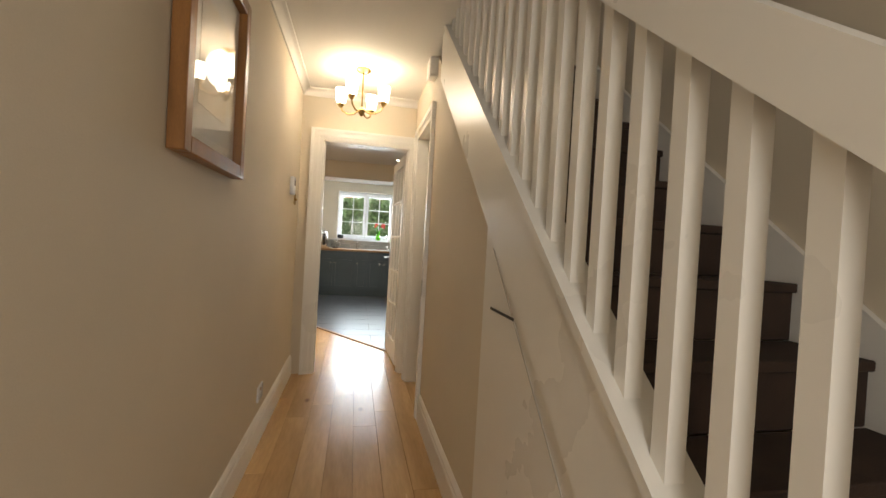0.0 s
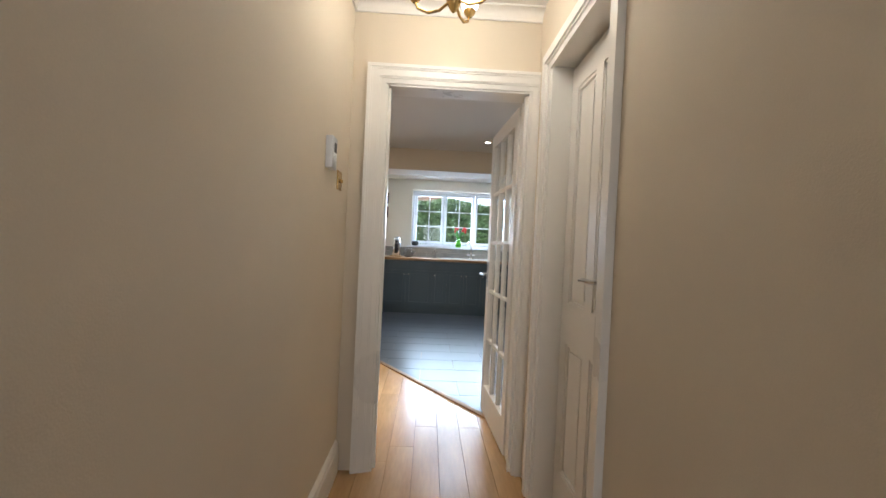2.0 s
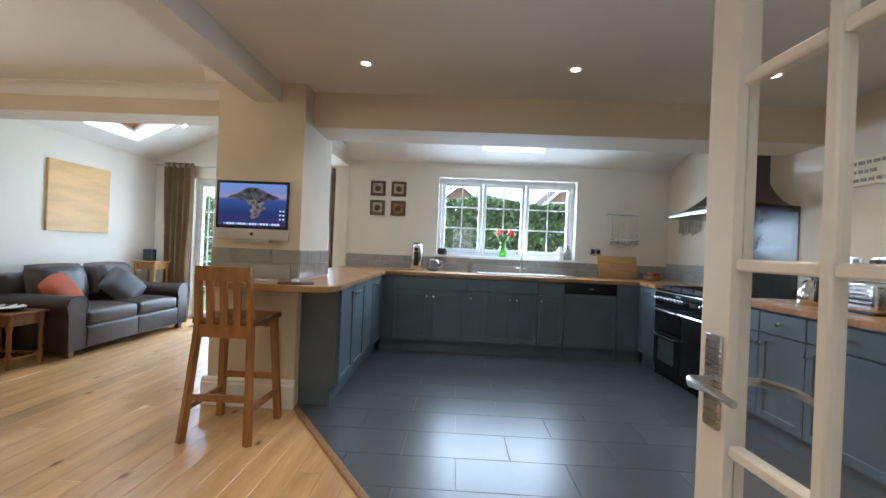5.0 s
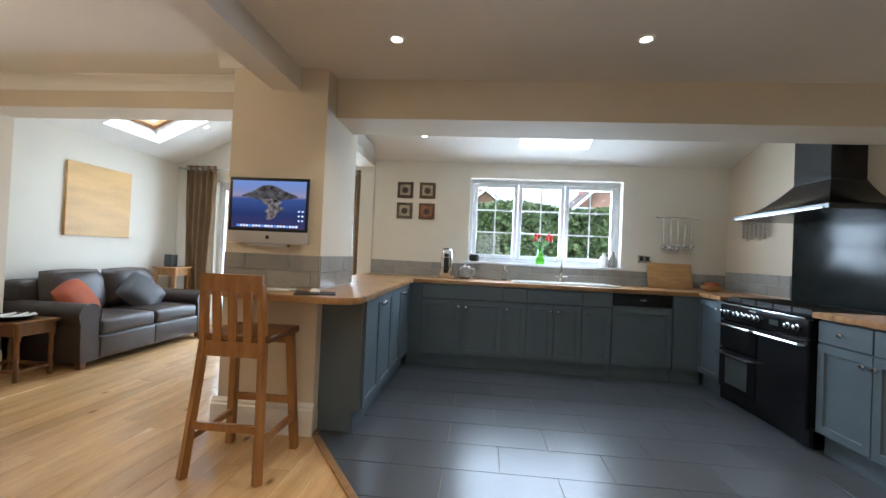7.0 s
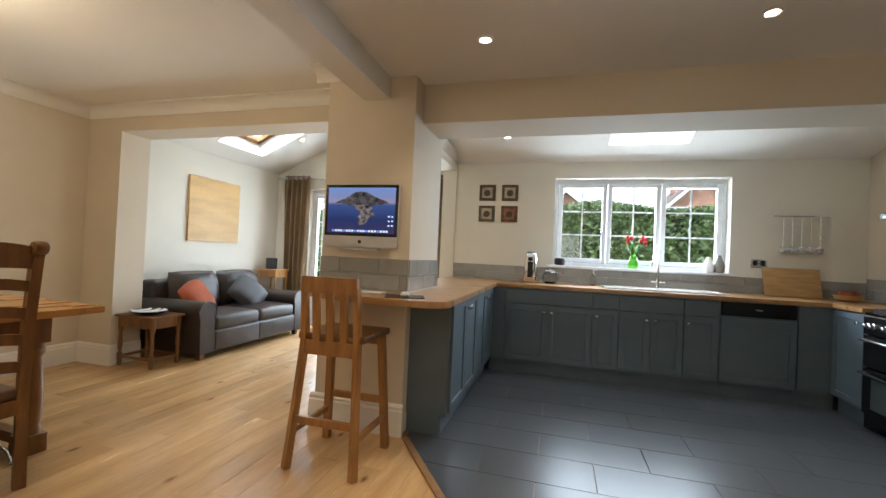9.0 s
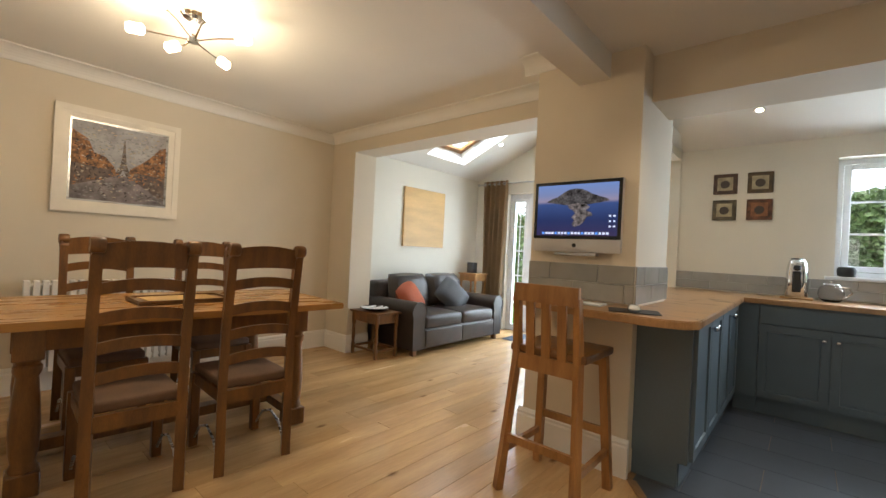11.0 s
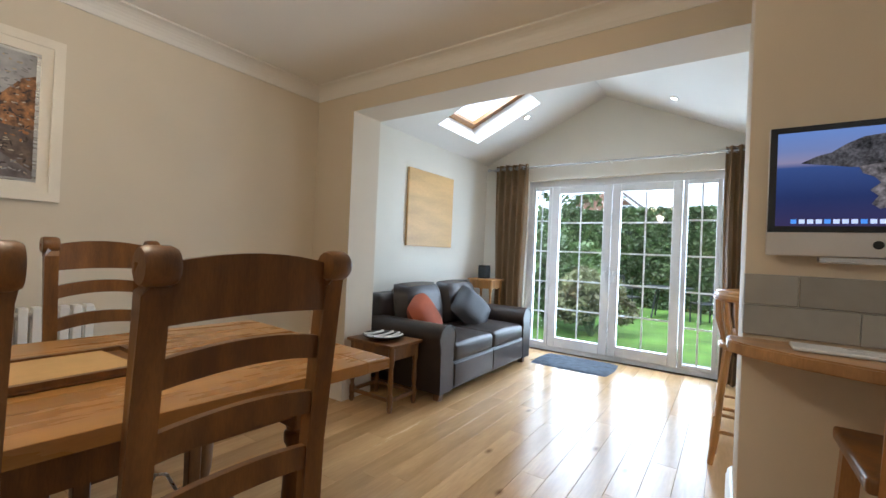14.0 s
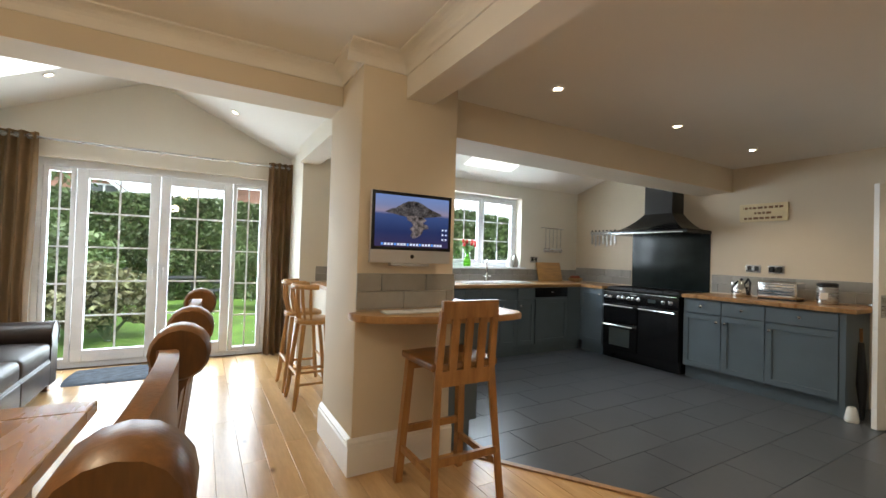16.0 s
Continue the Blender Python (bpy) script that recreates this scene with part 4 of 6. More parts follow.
def range_cooker():
    c = thing("range_cooker", "black range cooker with chrome rails and gas hob", "cooker", at=(2.26, 8.235, 0), turn=-90)
    w = 1.05
    part("body", boxes((0, w, 0, 0.585, 0.13, 0.90)), M_BLACK, c, smooth=False)
    part("plinth", boxes((0.03, w - 0.03, 0.05, 0.55, 0.0, 0.13)), M_BLACK, c, smooth=False)
    part("skirt", prism([(0, 0.02), (0.1, 0.02), (0.16, 0.07), (w - 0.16, 0.07), (w - 0.1, 0.02), (w, 0.02), (w, 0.13), (0, 0.13)], "y", -0.005, 0.02), M_BLACK, c, smooth=False)
    part("control_panel", box(0.005, w - 0.005, -0.03, 0, 0.755, 0.885, 0.006, 2), M_BLACK, c)
    part("towel_rail", tube([(0.03, -0.035, 0.895), (w - 0.03, -0.035, 0.895)], 0.006), M_CHROME, c, "chrome trim rail")
    for i, x in enumerate((0.06, 0.12, 0.25, 0.32, 0.39, 0.46, 0.53, 0.86, 0.95)):
        part("dial", moved(lathe([(0.024, 0), (0.024, 0.006), (0.018, 0.008), (0.016, 0.03), (0.012, 0.033)], 14), pose(x, -0.03, 0.82, 90, 0, 0)), M_CHROME, c, "chrome control dial")
    part("clock", boxes((0.66, 0.76, -0.032, -0.0302, 0.80, 0.84)), M_OVEN, c, smooth=False)
    for x0, x1, z0, z1, glass in ((0.01, 0.515, 0.50, 0.745, False), (0.01, 0.515, 0.14, 0.49, True), (0.53, w - 0.01, 0.14, 0.745, False)):
        d = part("oven_door", box(x0, x1, -0.03, 0, z0, z1, 0.006, 2), M_BLACK, c)
        if glass:
            part("oven_window", boxes((x0 + 0.1, x1 - 0.1, -0.033, -0.0302, z0 + 0.05, z1 - 0.07)), M_OVEN, d, "dark oven window", False)
        z = z1 - 0.035
        part("handle", tube([(x0 + 0.03, -0.03, z), (x0 + 0.03, -0.07, z), (x1 - 0.03, -0.07, z), (x1 - 0.03, -0.03, z)], 0.011), M_CHROME, d, "chrome bar handle")
    part("hob", box(0.0, w, -0.02, 0.56, 0.90, 0.925, 0.006), M_BLACK, c)
    for i in range(5):
        x = 0.12 + i * 0.20
        for y in ((0.14, 0.40) if i != 2 else (0.27,)):
            part("burner", lathe([(0.05, 0.925), (0.05, 0.935), (0.035, 0.937), (0.035, 0.945), (0.0, 0.946)], 16, (x, y, 0)), M_BLACKM, c)
        part("pan_support", boxes((x - 0.09, x + 0.09, 0.02, 0.035, 0.925, 0.955), (x - 0.09, x + 0.09, 0.50, 0.515, 0.925, 0.955), (x - 0.09, x - 0.078, 0.035, 0.50, 0.943, 0.955), (x + 0.078, x + 0.09, 0.035, 0.50, 0.943, 0.955), (x - 0.006, x + 0.006, 0.035, 0.50, 0.943, 0.955)), M_BLACKM, c, "cast iron pan support", False)
    part("badge", boxes((0.42, 0.50, -0.0325, -0.0305, 0.862, 0.876)), M_STEEL, c, smooth=False)


range_cooker()


def cooker_hood():
    h = thing("cooker_hood", "black chimney cooker hood with curved glossy canopy", "cooker hood")
    y0, y1, z = 7.17, 8.25, 1.66
    cy = (y0 + y1) / 2
    bm = bmesh.new()
    n = 9
    rings = []
    for k in range(n):
        s = k / (n - 1)
        e = 1 - (1 - s) ** 2
        hy = 0.54 - (0.54 - 0.19) * (s ** 0.75)
        xf = 2.33 + (2.60 - 2.33) * (s ** 0.8)
        zz = z + 0.045 + 0.23 * (s ** 1.5)
        rings.append([bm.verts.new(p) for p in ((KR - 0.001, cy - hy, zz), (xf, cy - hy, zz), (xf - 0.03 * (1 - s), cy, zz), (xf, cy + hy, zz), (KR - 0.001, cy + hy, zz))])
    for a, b in zip(rings, rings[1:]):
        for i in range(4):
            bm.faces.new((a[i], a[i + 1], b[i + 1], b[i]))
    bm.faces.new(rings[0]), bm.faces.new(rings[-1])
    bmesh.ops.recalc_face_normals(bm, faces=bm.faces[:])
    part("canopy", bm, M_BLACK, h)
    part("rim", boxes((2.325, KR - 0.001, y0 - 0.002, y1 + 0.002, z, z + 0.044), b=0.006), M_BLACK, h)
    part("trim_strip", boxes((2.316, 2.323, y0 + 0.05, y1 - 0.05, z + 0.006, z + 0.016)), M_STEEL, h, "steel front strip", False)
    part("chimney", box(2.60, KR - 0.001, cy - 0.19, cy + 0.19, z + 0.27, 2.93, 0.004), M_BLACK, h)
    part("switch_panel", boxes((2.50, 2.505, cy - 0.09, cy + 0.09, z + 0.10, z + 0.112)), M_STEEL, h, smooth=False)


cooker_hood()
sp = solid("splashback", box(KR - 0.010, KR - 0.001, 7.18, 8.245, 0.93, 1.70, 0.002), M_SPLASH, "black glass splashback behind the cooker", "splashback")


def sink():
    s = thing("sink", "white ceramic inset sink with drainer", "sink")
    bm = slab([(0.36, 8.76), (1.50, 8.76), (1.50, 9.22), (0.36, 9.22)], 0.9505, 0.964, 0.004)
    part("drainer", bm, M_CERAM, s)
    part("bowl", boxes((0.98, 1.44, 8.80, 8.815, 0.964, 0.972), (0.98, 1.44, 9.125, 9.14, 0.964, 0.972), (0.98, 0.995, 8.815, 9.125, 0.964, 0.972), (1.425, 1.44, 8.815, 9.125, 0.964, 0.972), b=0.003), M_CERAM, s)
    for i in range(6):
        part("drainer_ridge", box(0.44 + i * 0.08, 0.45 + i * 0.08, 8.82, 9.12, 0.964, 0.969, 0.002), M_CERAM, s)
    t = thing("mixer_tap", "chrome swan-neck mixer tap at the sink", "tap")
    x, y = 0.94, 9.17
    part("base", lathe([(0.028, 0.964), (0.028, 0.975), (0.02, 0.99), (0.02, 1.06), (0.014, 1.075)], 18, (x, y, 0)), M_CHROME, t)
    part("spout", tube([(x, y, 1.06), (x, y, 1.17), (x - 0.015, y - 0.02, 1.235), (x - 0.05, y - 0.06, 1.26), (x - 0.085, y - 0.10, 1.24), (x - 0.095, y - 0.115, 1.20)], 0.012, 12), M_CHROME, t)
    part("tap_lever", tube([(x - 0.07, y, 1.035), (x + 0.07, y, 1.035)], 0.010), M_CHROME, t)


sink()


def machine(name, label, at):
    """Tall chrome water filter kettle on its base."""
    k = thing(name, label, "kettle", at=at)
    part("base", box(-0.11, 0.11, -0.09, 0.09, 0, 0.014, 0.004), M_BOARD, k)
    part("body", lathe([(0.075, 0.016), (0.08, 0.03), (0.078, 0.2), (0.065, 0.30), (0.06, 0.325), (0.05, 0.34)], 24), M_CHROME, k)
    part("front_panel", box(-0.03, 0.03, -0.086, -0.07, 0.06, 0.24, 0.006), M_BLACK, k)
    part("spout", box(-0.025, 0.025, -0.11, -0.06, 0.25, 0.29, 0.008), M_BLACK, k)
    part("lid", lathe([(0.05, 0.34), (0.045, 0.352), (0.0, 0.356)], 20), M_BLACKM, k)


machine("drinks_machine", "chrome drinks machine on oak worktop", (-0.42, 9.08, 0.951))
jug = thing("glass_jug", "glass jug with chrome lid on worktop", "jug", at=(-0.20, 9.06, 0.951))
part("bowl", lathe([(0.05, 0), (0.075, 0.02), (0.085, 0.06), (0.08, 0.10), (0.055, 0.135), (0.05, 0.14), (0.05, 0.135), (0.074, 0.10), (0.08, 0.06), (0.07, 0.022), (0.045, 0.006)], 24), M_JUG, jug)
part("lid", lathe([(0.054, 0.141), (0.05, 0.15), (0.012, 0.155), (0.012, 0.17), (0.0, 0.172)], 20), M_CHROME, jug)
part("handle", tube([(0.05, 0, 0.13), (0.11, 0, 0.125), (0.125, 0, 0.08), (0.085, 0, 0.045)], 0.007), M_CHROME, jug)


def tulips():
    v = thing("vase_of_tulips", "red tulips in a bright green glass vase on sill", "vase", at=(0.71, KB + 0.03, wz0 + 0.002))
    part("vase", lathe([(0.045, 0), (0.055, 0.03), (0.05, 0.09), (0.025, 0.15), (0.035, 0.185), (0.04, 0.195)], 20), M_GLASSG, v, "bright green glass vase")
    rng = random.Random(2)
    for i in range(11):
        a = rng.uniform(0, 6.28)
        r = rng.uniform(0.03, 0.13)
        z = rng.uniform(0.27, 0.36)
        tip = (r * math.cos(a), 0.5 * r * math.sin(a), z)
        st = part("stem", tube([(0, 0, 0.1), (tip[0] * 0.4, tip[1] * 0.4, 0.22), tip], 0.004, 6), M_STEM, v)
        part("flower", lathe([(0.006, -0.01), (0.019, 0.005), (0.022, 0.02), (0.016, 0.04), (0.006, 0.046)], 10, tip), M_RED if i < 8 else M_STEM, st, "red tulip head" if i < 8 else "")
    for i in range(7):
        a = 6.28 * i / 7
        part("leaf", bar((0.01 * math.cos(a), 0.01 * math.sin(a), 0.16), (0.09 * math.cos(a), 0.05 * math.sin(a), 0.28), 0.022, 0.002), M_STEM, v, smooth=False)


tulips()
for x, h, mm, lab in ((1.47, 0.15, M_CERAM, "white ceramic bottle vase on sill"), (1.57, 0.17, M_TILE, "pale green ceramic bottle vase on sill")):
    solid("bottle_vase", lathe([(0.04, 0), (0.052, 0.02), (0.055, h * 0.5), (0.035, h * 0.8), (0.02, h), (0.022, h + 0.02)], 20, (x, KB + 0.02, wz0 + 0.002)), mm, lab, "vase", "vases on the sill")
solid("plant_pot", lathe([(0.04, 0), (0.06, 0.01), (0.065, 0.06), (0.055, 0.085)], 18, (-0.10, KB + 0.02, wz0 + 0.002)), M_BLACKM, "small dark pot on window sill", "pot")
soap = thing("soap_bottle", "clear soap bottle with white pump by sink", "bottle", at=(0.27, 9.14, 0.951))
part("bottle", lathe([(0.028, 0), (0.03, 0.01), (0.03, 0.12), (0.012, 0.14)], 16), M_JUG, soap)
part("pump", tube([(0, 0, 0.14), (0, 0, 0.175), (0.035, -0.01, 0.175)], 0.005), M_UPVC, soap)
solid("chopping_board", moved(box(-0.25, 0.25, -0.012, 0.012, 0, 0.30, 0.008, 2), pose(2.20, 9.20, 0.951, -14)), M_BOARD, "beech chopping board leaning on tiles", "chopping board")
bowl = thing("fruit_bowl", "woven bowl with dark fruit in worktop corner", "bowl", at=(2.58, 9.05, 0.951))
part("bowl", lathe([(0.06, 0), (0.10, 0.02), (0.115, 0.06), (0.105, 0.06), (0.09, 0.025), (0.0, 0.015)], 22), M_BOARD, bowl)
for a in range(3):
    part("fruit", lathe([(0.005, 0), (0.035, 0.015), (0.042, 0.04), (0.03, 0.068), (0.004, 0.075)], 12, (0.045 * math.cos(a * 2.1), 0.045 * math.sin(a * 2.1), 0.025)), M_CUSH_R, bowl)


def utensils():
    r = thing("utensil_rail", "steel rail with hanging ladles and spoons", "utensil rail")
    part("rail", tube([(2.04, KB - 0.04, 1.785), (2.52, KB - 0.04, 1.785)], 0.007), M_STEEL, r)
    for x in (2.06, 2.50):
        part("bracket", tube([(x, KB - 0.001, 1.785), (x, KB - 0.04, 1.785)], 0.006), M_STEEL, r)
    for i, x in enumerate((2.12, 2.20, 2.28, 2.36, 2.44)):
        y = KB - 0.05
        u = part("utensil", tube([(x, y, 1.79), (x + 0.004, y, 1.60), (x, y, 1.46)], [0.004, 0.006, 0.005]), M_STEEL, r, "steel kitchen utensil")
        part("head", lathe([(0.006, 1.40), (0.03, 1.41), (0.036, 1.435), (0.028, 1.46), (0.005, 1.47)], 14, (x, y, 0)), M_STEEL, u)


utensils()
k = thing("knife_rack", "magnetic knife rack with steel knives on wall", "knife rack")
part("rack", box(KR - 0.018, KR - 0.001, 8.50, 9.00, 1.70, 1.75, 0.003), M_STEEL, k)
for i in range(7):
    y = 8.54 + i * 0.07
    kn = part("knife", boxes((KR - 0.023, KR - 0.0185, y - 0.014, y + 0.014, 1.735 - 0.18 - 0.02 * (i % 3), 1.75)), M_STEEL, k, "steel knife", False)
    part("handle", boxes((KR - 0.030, KR - 0.0185, y - 0.011, y + 0.011, 1.7505, 1.775)), M_BLACKM, kn, smooth=False)


def socket(x, y, z, face, plugs=0):
    t = wall_plate("wall_socket", "brushed steel double wall socket", "socket", x, y, z, 0.146, 0.086, 0.008, M_STEEL, face)
    for s in (-0.035, 0.035):
        if face[1]:
            part("insert", boxes((x + s - 0.02, x + s + 0.02, y + face[1] * 0.0105, y + face[1] * 0.0085, z - 0.02, z + 0.03)) if face[1] > 0 else boxes((x + s - 0.02, x + s + 0.02, y - 0.0105, y - 0.0085, z - 0.02, z + 0.03)), M_BLACKM, t, smooth=False)
        else:
            part("insert", boxes((x - 0.0105, x - 0.0085, y + s - 0.02, y + s + 0.02, z - 0.02, z + 0.03)), M_BLACKM, t, smooth=False)
            if plugs:
                part("plug", box(x - 0.045, x - 0.011, y + s - 0.024, y + s + 0.024, z - 0.03, z + 0.024, 0.006), M_BLACKM, t, "black plug")


socket(1.93, KB, 1.28, (0, -1))
socket(KR, 6.72, 1.26, (-1, 0))
socket(KR, 6.50, 1.26, (-1, 0), 1)


def tile_pictures():
    cols = ((0.10, 0.045, 0.025), (0.12, 0.075, 0.03), (0.14, 0.11, 0.06), (0.20, 0.075, 0.03))
    for i, (x, z) in enumerate(((-1.10, 1.92), (-0.82, 1.92), (-1.10, 1.66), (-0.82, 1.66))):
        y = KB - 0.001
        t = thing("picture_tile", "small square painted picture tile in brown border", "picture", "four picture tiles")
        part("border", box(x, x + 0.2, y - 0.016, y, z, z + 0.2, 0.003), mat("tile_border", cols[i], 0.5, vary=0.35, scale=18, fine=60), t)
        part("picture", boxes((x + 0.035, x + 0.165, y - 0.019, y - 0.0165, z + 0.035, z + 0.165)), mat("tile_picture", (0.45, 0.38, 0.24) if i != 3 else (0.32, 0.13, 0.05), 0.5, vary=0.2, scale=14), t, smooth=False)
        part("motif", moved(lathe([(0.035, 0), (0.04, 0.002), (0.0, 0.003)], 12), pose(x + 0.1, y - 0.019, z + 0.095, 90, 0, 0)), mat("tile_motif", (0.06, 0.04, 0.03), 0.5), t)


tile_pictures()


def sign():
    s = thing("wall_sign", "cream wooden wall sign with three lines of dark lettering", "sign")
    y0, y1, z0, z1, x = 6.40, 6.86, 1.79, 1.99, KR - 0.001
    part("board", box(x - 0.022, x, y0, y1, z0, z1, 0.004), M_SIGN, s)
    for z, a, b in ((1.945, 0.04, 0.42), (1.885, 0.15, 0.31), (1.828, 0.05, 0.41)):
        y = y0 + a
        rng = random.Random(int(z * 1000))
        while y < y0 + b:
            w = rng.uniform(0.02, 0.06)
            part("lettering", boxes((x - 0.0245, x - 0.0225, y, min(y + w, y0 + b), z - 0.012, z + 0.012)), M_DARKOAK, s, smooth=False)
            y += w + 0.012


sign()
ket = thing("kettle", "polished steel kettle with black handle on worktop", "kettle", at=(2.60, 6.72, 0.951), turn=60)
part("body", lathe([(0.085, 0), (0.095, 0.02), (0.09, 0.09), (0.065, 0.15), (0.04, 0.175), (0.0, 0.18)], 24), M_CHROME, ket)
part("knob", lathe([(0.012, 0.18), (0.016, 0.195), (0.0, 0.205)], 12), M_BLACKM, ket)
part("spout", tube([(0.085, 0, 0.06), (0.12, 0, 0.10), (0.14, 0, 0.15)], [0.02, 0.016, 0.012]), M_CHROME, ket)
part("handle", tube([(-0.06, 0, 0.15), (-0.10, 0, 0.20), (-0.13, 0, 0.17), (-0.125, 0, 0.08), (-0.09, 0, 0.04)], 0.011), M_BLACKM, ket)
toa = thing("toaster", "chrome four-slice toaster on oak worktop", "toaster", at=(2.62, 6.37, 0.951))
part("body", box(-0.10, 0.10, -0.17, 0.17, 0.012, 0.19, 0.02, 3), M_CHROME, toa)
part("base", boxes((-0.095, 0.095, -0.165, 0.165, 0, 0.012)), M_BLACKM, toa, smooth=False)
for y in (-0.09, -0.03, 0.03, 0.09):
    part("slot", boxes((-0.07, 0.07, y - 0.012, y + 0.012, 0.1895, 0.192)), M_BLACKM, toa, smooth=False)
for i in range(5):
    part("rib", boxes((-0.1035, -0.1, -0.15, 0.15, 0.04 + i * 0.028, 0.052 + i * 0.028)), M_STEEL, toa, smooth=False)
can = thing("canister", "steel canister with dark lid on worktop", "canister", at=(2.62, 6.0, 0.951))
part("body", lathe([(0.075, 0), (0.078, 0.01), (0.078, 0.16), (0.07, 0.17)], 22), M_STEEL, can)
part("lid", lathe([(0.08, 0.171), (0.08, 0.195), (0.06, 0.205), (0.0, 0.207)], 22), M_BLACKM, can)
part("label", boxes((-0.0815, -0.0785, -0.03, 0.03, 0.05, 0.11)), M_CREAM, can, "cream label", False)
solid("door_stop", lathe([(0.045, 0), (0.05, 0.02), (0.035, 0.11), (0.025, 0.125)], 16, (2.27, 5.72, 0)), M_CERAM, "white doorstop beside the counter end", "door stop")
umb = thing("umbrella", "dark furled umbrella leaning on counter end", "umbrella")
part("canopy", tube([(2.41, 5.69, 0.0), (2.42, 5.70, 0.30), (2.43, 5.71, 0.66)], [0.012, 0.04, 0.02]), M_BLACKM, umb)
part("handle", tube([(2.43, 5.71, 0.66), (2.43, 5.712, 0.78)], 0.012), M_DARKOAK, umb)


def computer():
    c = thing("computer", "wall-mounted silver all-in-one computer showing an island picture", "computer")
    x0, x1, z0, z1, y = -1.69, -1.146, 1.245, 1.675, 6.72
    part("case", box(x0, x1, y, y + 0.03, z0, z1, 0.006, 2), M_SILVER, c)
    part("back", box(x0 + 0.1, x1 - 0.1, y + 0.03, y + 0.05, z0 + 0.08, z1 - 0.08, 0.008), M_SILVER, c)
    part("wall_bracket", boxes((-1.47, -1.37, y + 0.05, 6.784, 1.36, 1.5), (-1.55, -1.29, 6.735, 6.784, 1.225, 1.243)), M_STEEL, c, smooth=False)
    part("bezel", boxes((x0 + 0.002, x1 - 0.002, y - 0.002, y - 0.0003, z0 + 0.078, z1 - 0.002)), M_BLACK, c, "black glass bezel", False)
    a0, a1, c0, c1 = x0 + 0.022, x1 - 0.022, z0 + 0.098, z1 - 0.022
    scr = mat("screen_sea", (0.01, 0.013, 0.03), 0.12, bump=0, spec=0.15)
    t = scr.node_tree
    b = t.nodes["Principled BSDF"]
    co, sx, rp, nz = t.nodes.new("ShaderNodeTexCoord"), t.nodes.new("ShaderNodeSeparateXYZ"), t.nodes.new("ShaderNodeValToRGB"), t.nodes.new("ShaderNodeMapRange")
    t.links.new(co.outputs["Object"], sx.inputs[0])
    nz.inputs["From Min"].default_value, nz.inputs["From Max"].default_value = c0, c1
    t.links.new(sx.outputs["Z"], nz.inputs[0]), t.links.new(nz.outputs[0], rp.inputs[0])
    e = rp.color_ramp.elements
    e[0].color, e[1].color = (0.05, 0.035, 0.10, 1), (0.20, 0.30, 0.62, 1)
    for pos, col in ((0.3, (0.02, 0.035, 0.13, 1)), (0.62, (0.05, 0.09, 0.26, 1)), (0.68, (0.36, 0.30, 0.42, 1)), (0.80, (0.24, 0.28, 0.50, 1))):
        n = e.new(pos)
        n.color = col
    t.links.new(rp.outputs[0], b.inputs["Emission Color"])
    b.inputs["Emission Strength"].default_value = 0.42
    part("screen", boxes((a0, a1, y - 0.0035, y - 0.0022, c0, c1)), scr, c, "lit screen, blue sea at dusk", False)
    W, Hh = a1 - a0, c1 - c0
    far = [(0.12, 0.665), (0.20, 0.73), (0.27, 0.76), (0.34, 0.84), (0.42, 0.90), (0.50, 0.915), (0.57, 0.90), (0.63, 0.86), (0.70, 0.80), (0.78, 0.75), (0.88, 0.70), (0.90, 0.66), (0.80, 0.63), (0.66, 0.60), (0.50, 0.585), (0.36, 0.60), (0.24, 0.635)]
    isl = [(0.40, 0.60), (0.50, 0.63), (0.62, 0.62), (0.68, 0.55), (0.63, 0.49), (0.70, 0.44), (0.71, 0.38), (0.64, 0.36), (0.62, 0.28), (0.56, 0.20), (0.50, 0.17), (0.46, 0.22), (0.49, 0.30), (0.45, 0.36), (0.50, 0.43), (0.47, 0.49), (0.42, 0.53)]
    rock = mat("screen_rock", (0.22, 0.20, 0.21), 0.2, vary=0.45, scale=45, bump=0, spec=0.15)
    rb = rock.node_tree.nodes["Principled BSDF"]
    rock.node_tree.links.new(rb.inputs["Base Color"].links[0].from_socket, rb.inputs["Emission Color"])
    rb.inputs["Emission Strength"].default_value = 0.35
    hill = mat("screen_hill", (0.075, 0.07, 0.075), 0.2, vary=0.4, scale=30, bump=0, spec=0.15)
    hb = hill.node_tree.nodes["Principled BSDF"]
    hill.node_tree.links.new(hb.inputs["Base Color"].links[0].from_socket, hb.inputs["Emission Color"])
    hb.inputs["Emission Strength"].default_value = 0.6
    part("screen_hill", prism([(a0 + u * W, c0 + v * Hh) for u, v in far], "y", y - 0.0042, y - 0.0037), hill, c, smooth=False)
    part("screen_island", prism([(a0 + u * W, c0 + v * Hh) for u, v in isl], "y", y - 0.0045, y - 0.0037), rock, c, smooth=False)
    dock = glow("screen_icons", (0.55, 0.62, 0.8), 0.5)
    dock_b = glow("screen_icons_blue", (0.08, 0.25, 0.7), 0.5)
    for i in range(20):
        u = a0 + W * (0.08 + 0.042 * i)
        part("screen_dock_icon", boxes((u, u + 0.015, y - 0.0046, y - 0.0037, c0 + 0.008, c0 + 0.022)), dock if i % 4 else dock_b, c, smooth=False)
    for i in range(6):
        u, v = a1 - 0.024 - 0.024 * (i % 2), c0 + 0.05 + 0.03 * (i // 2)
        part("screen_icon", boxes((u, u + 0.012, y - 0.0046, y - 0.0037, v, v + 0.010)), dock, c, smooth=False)
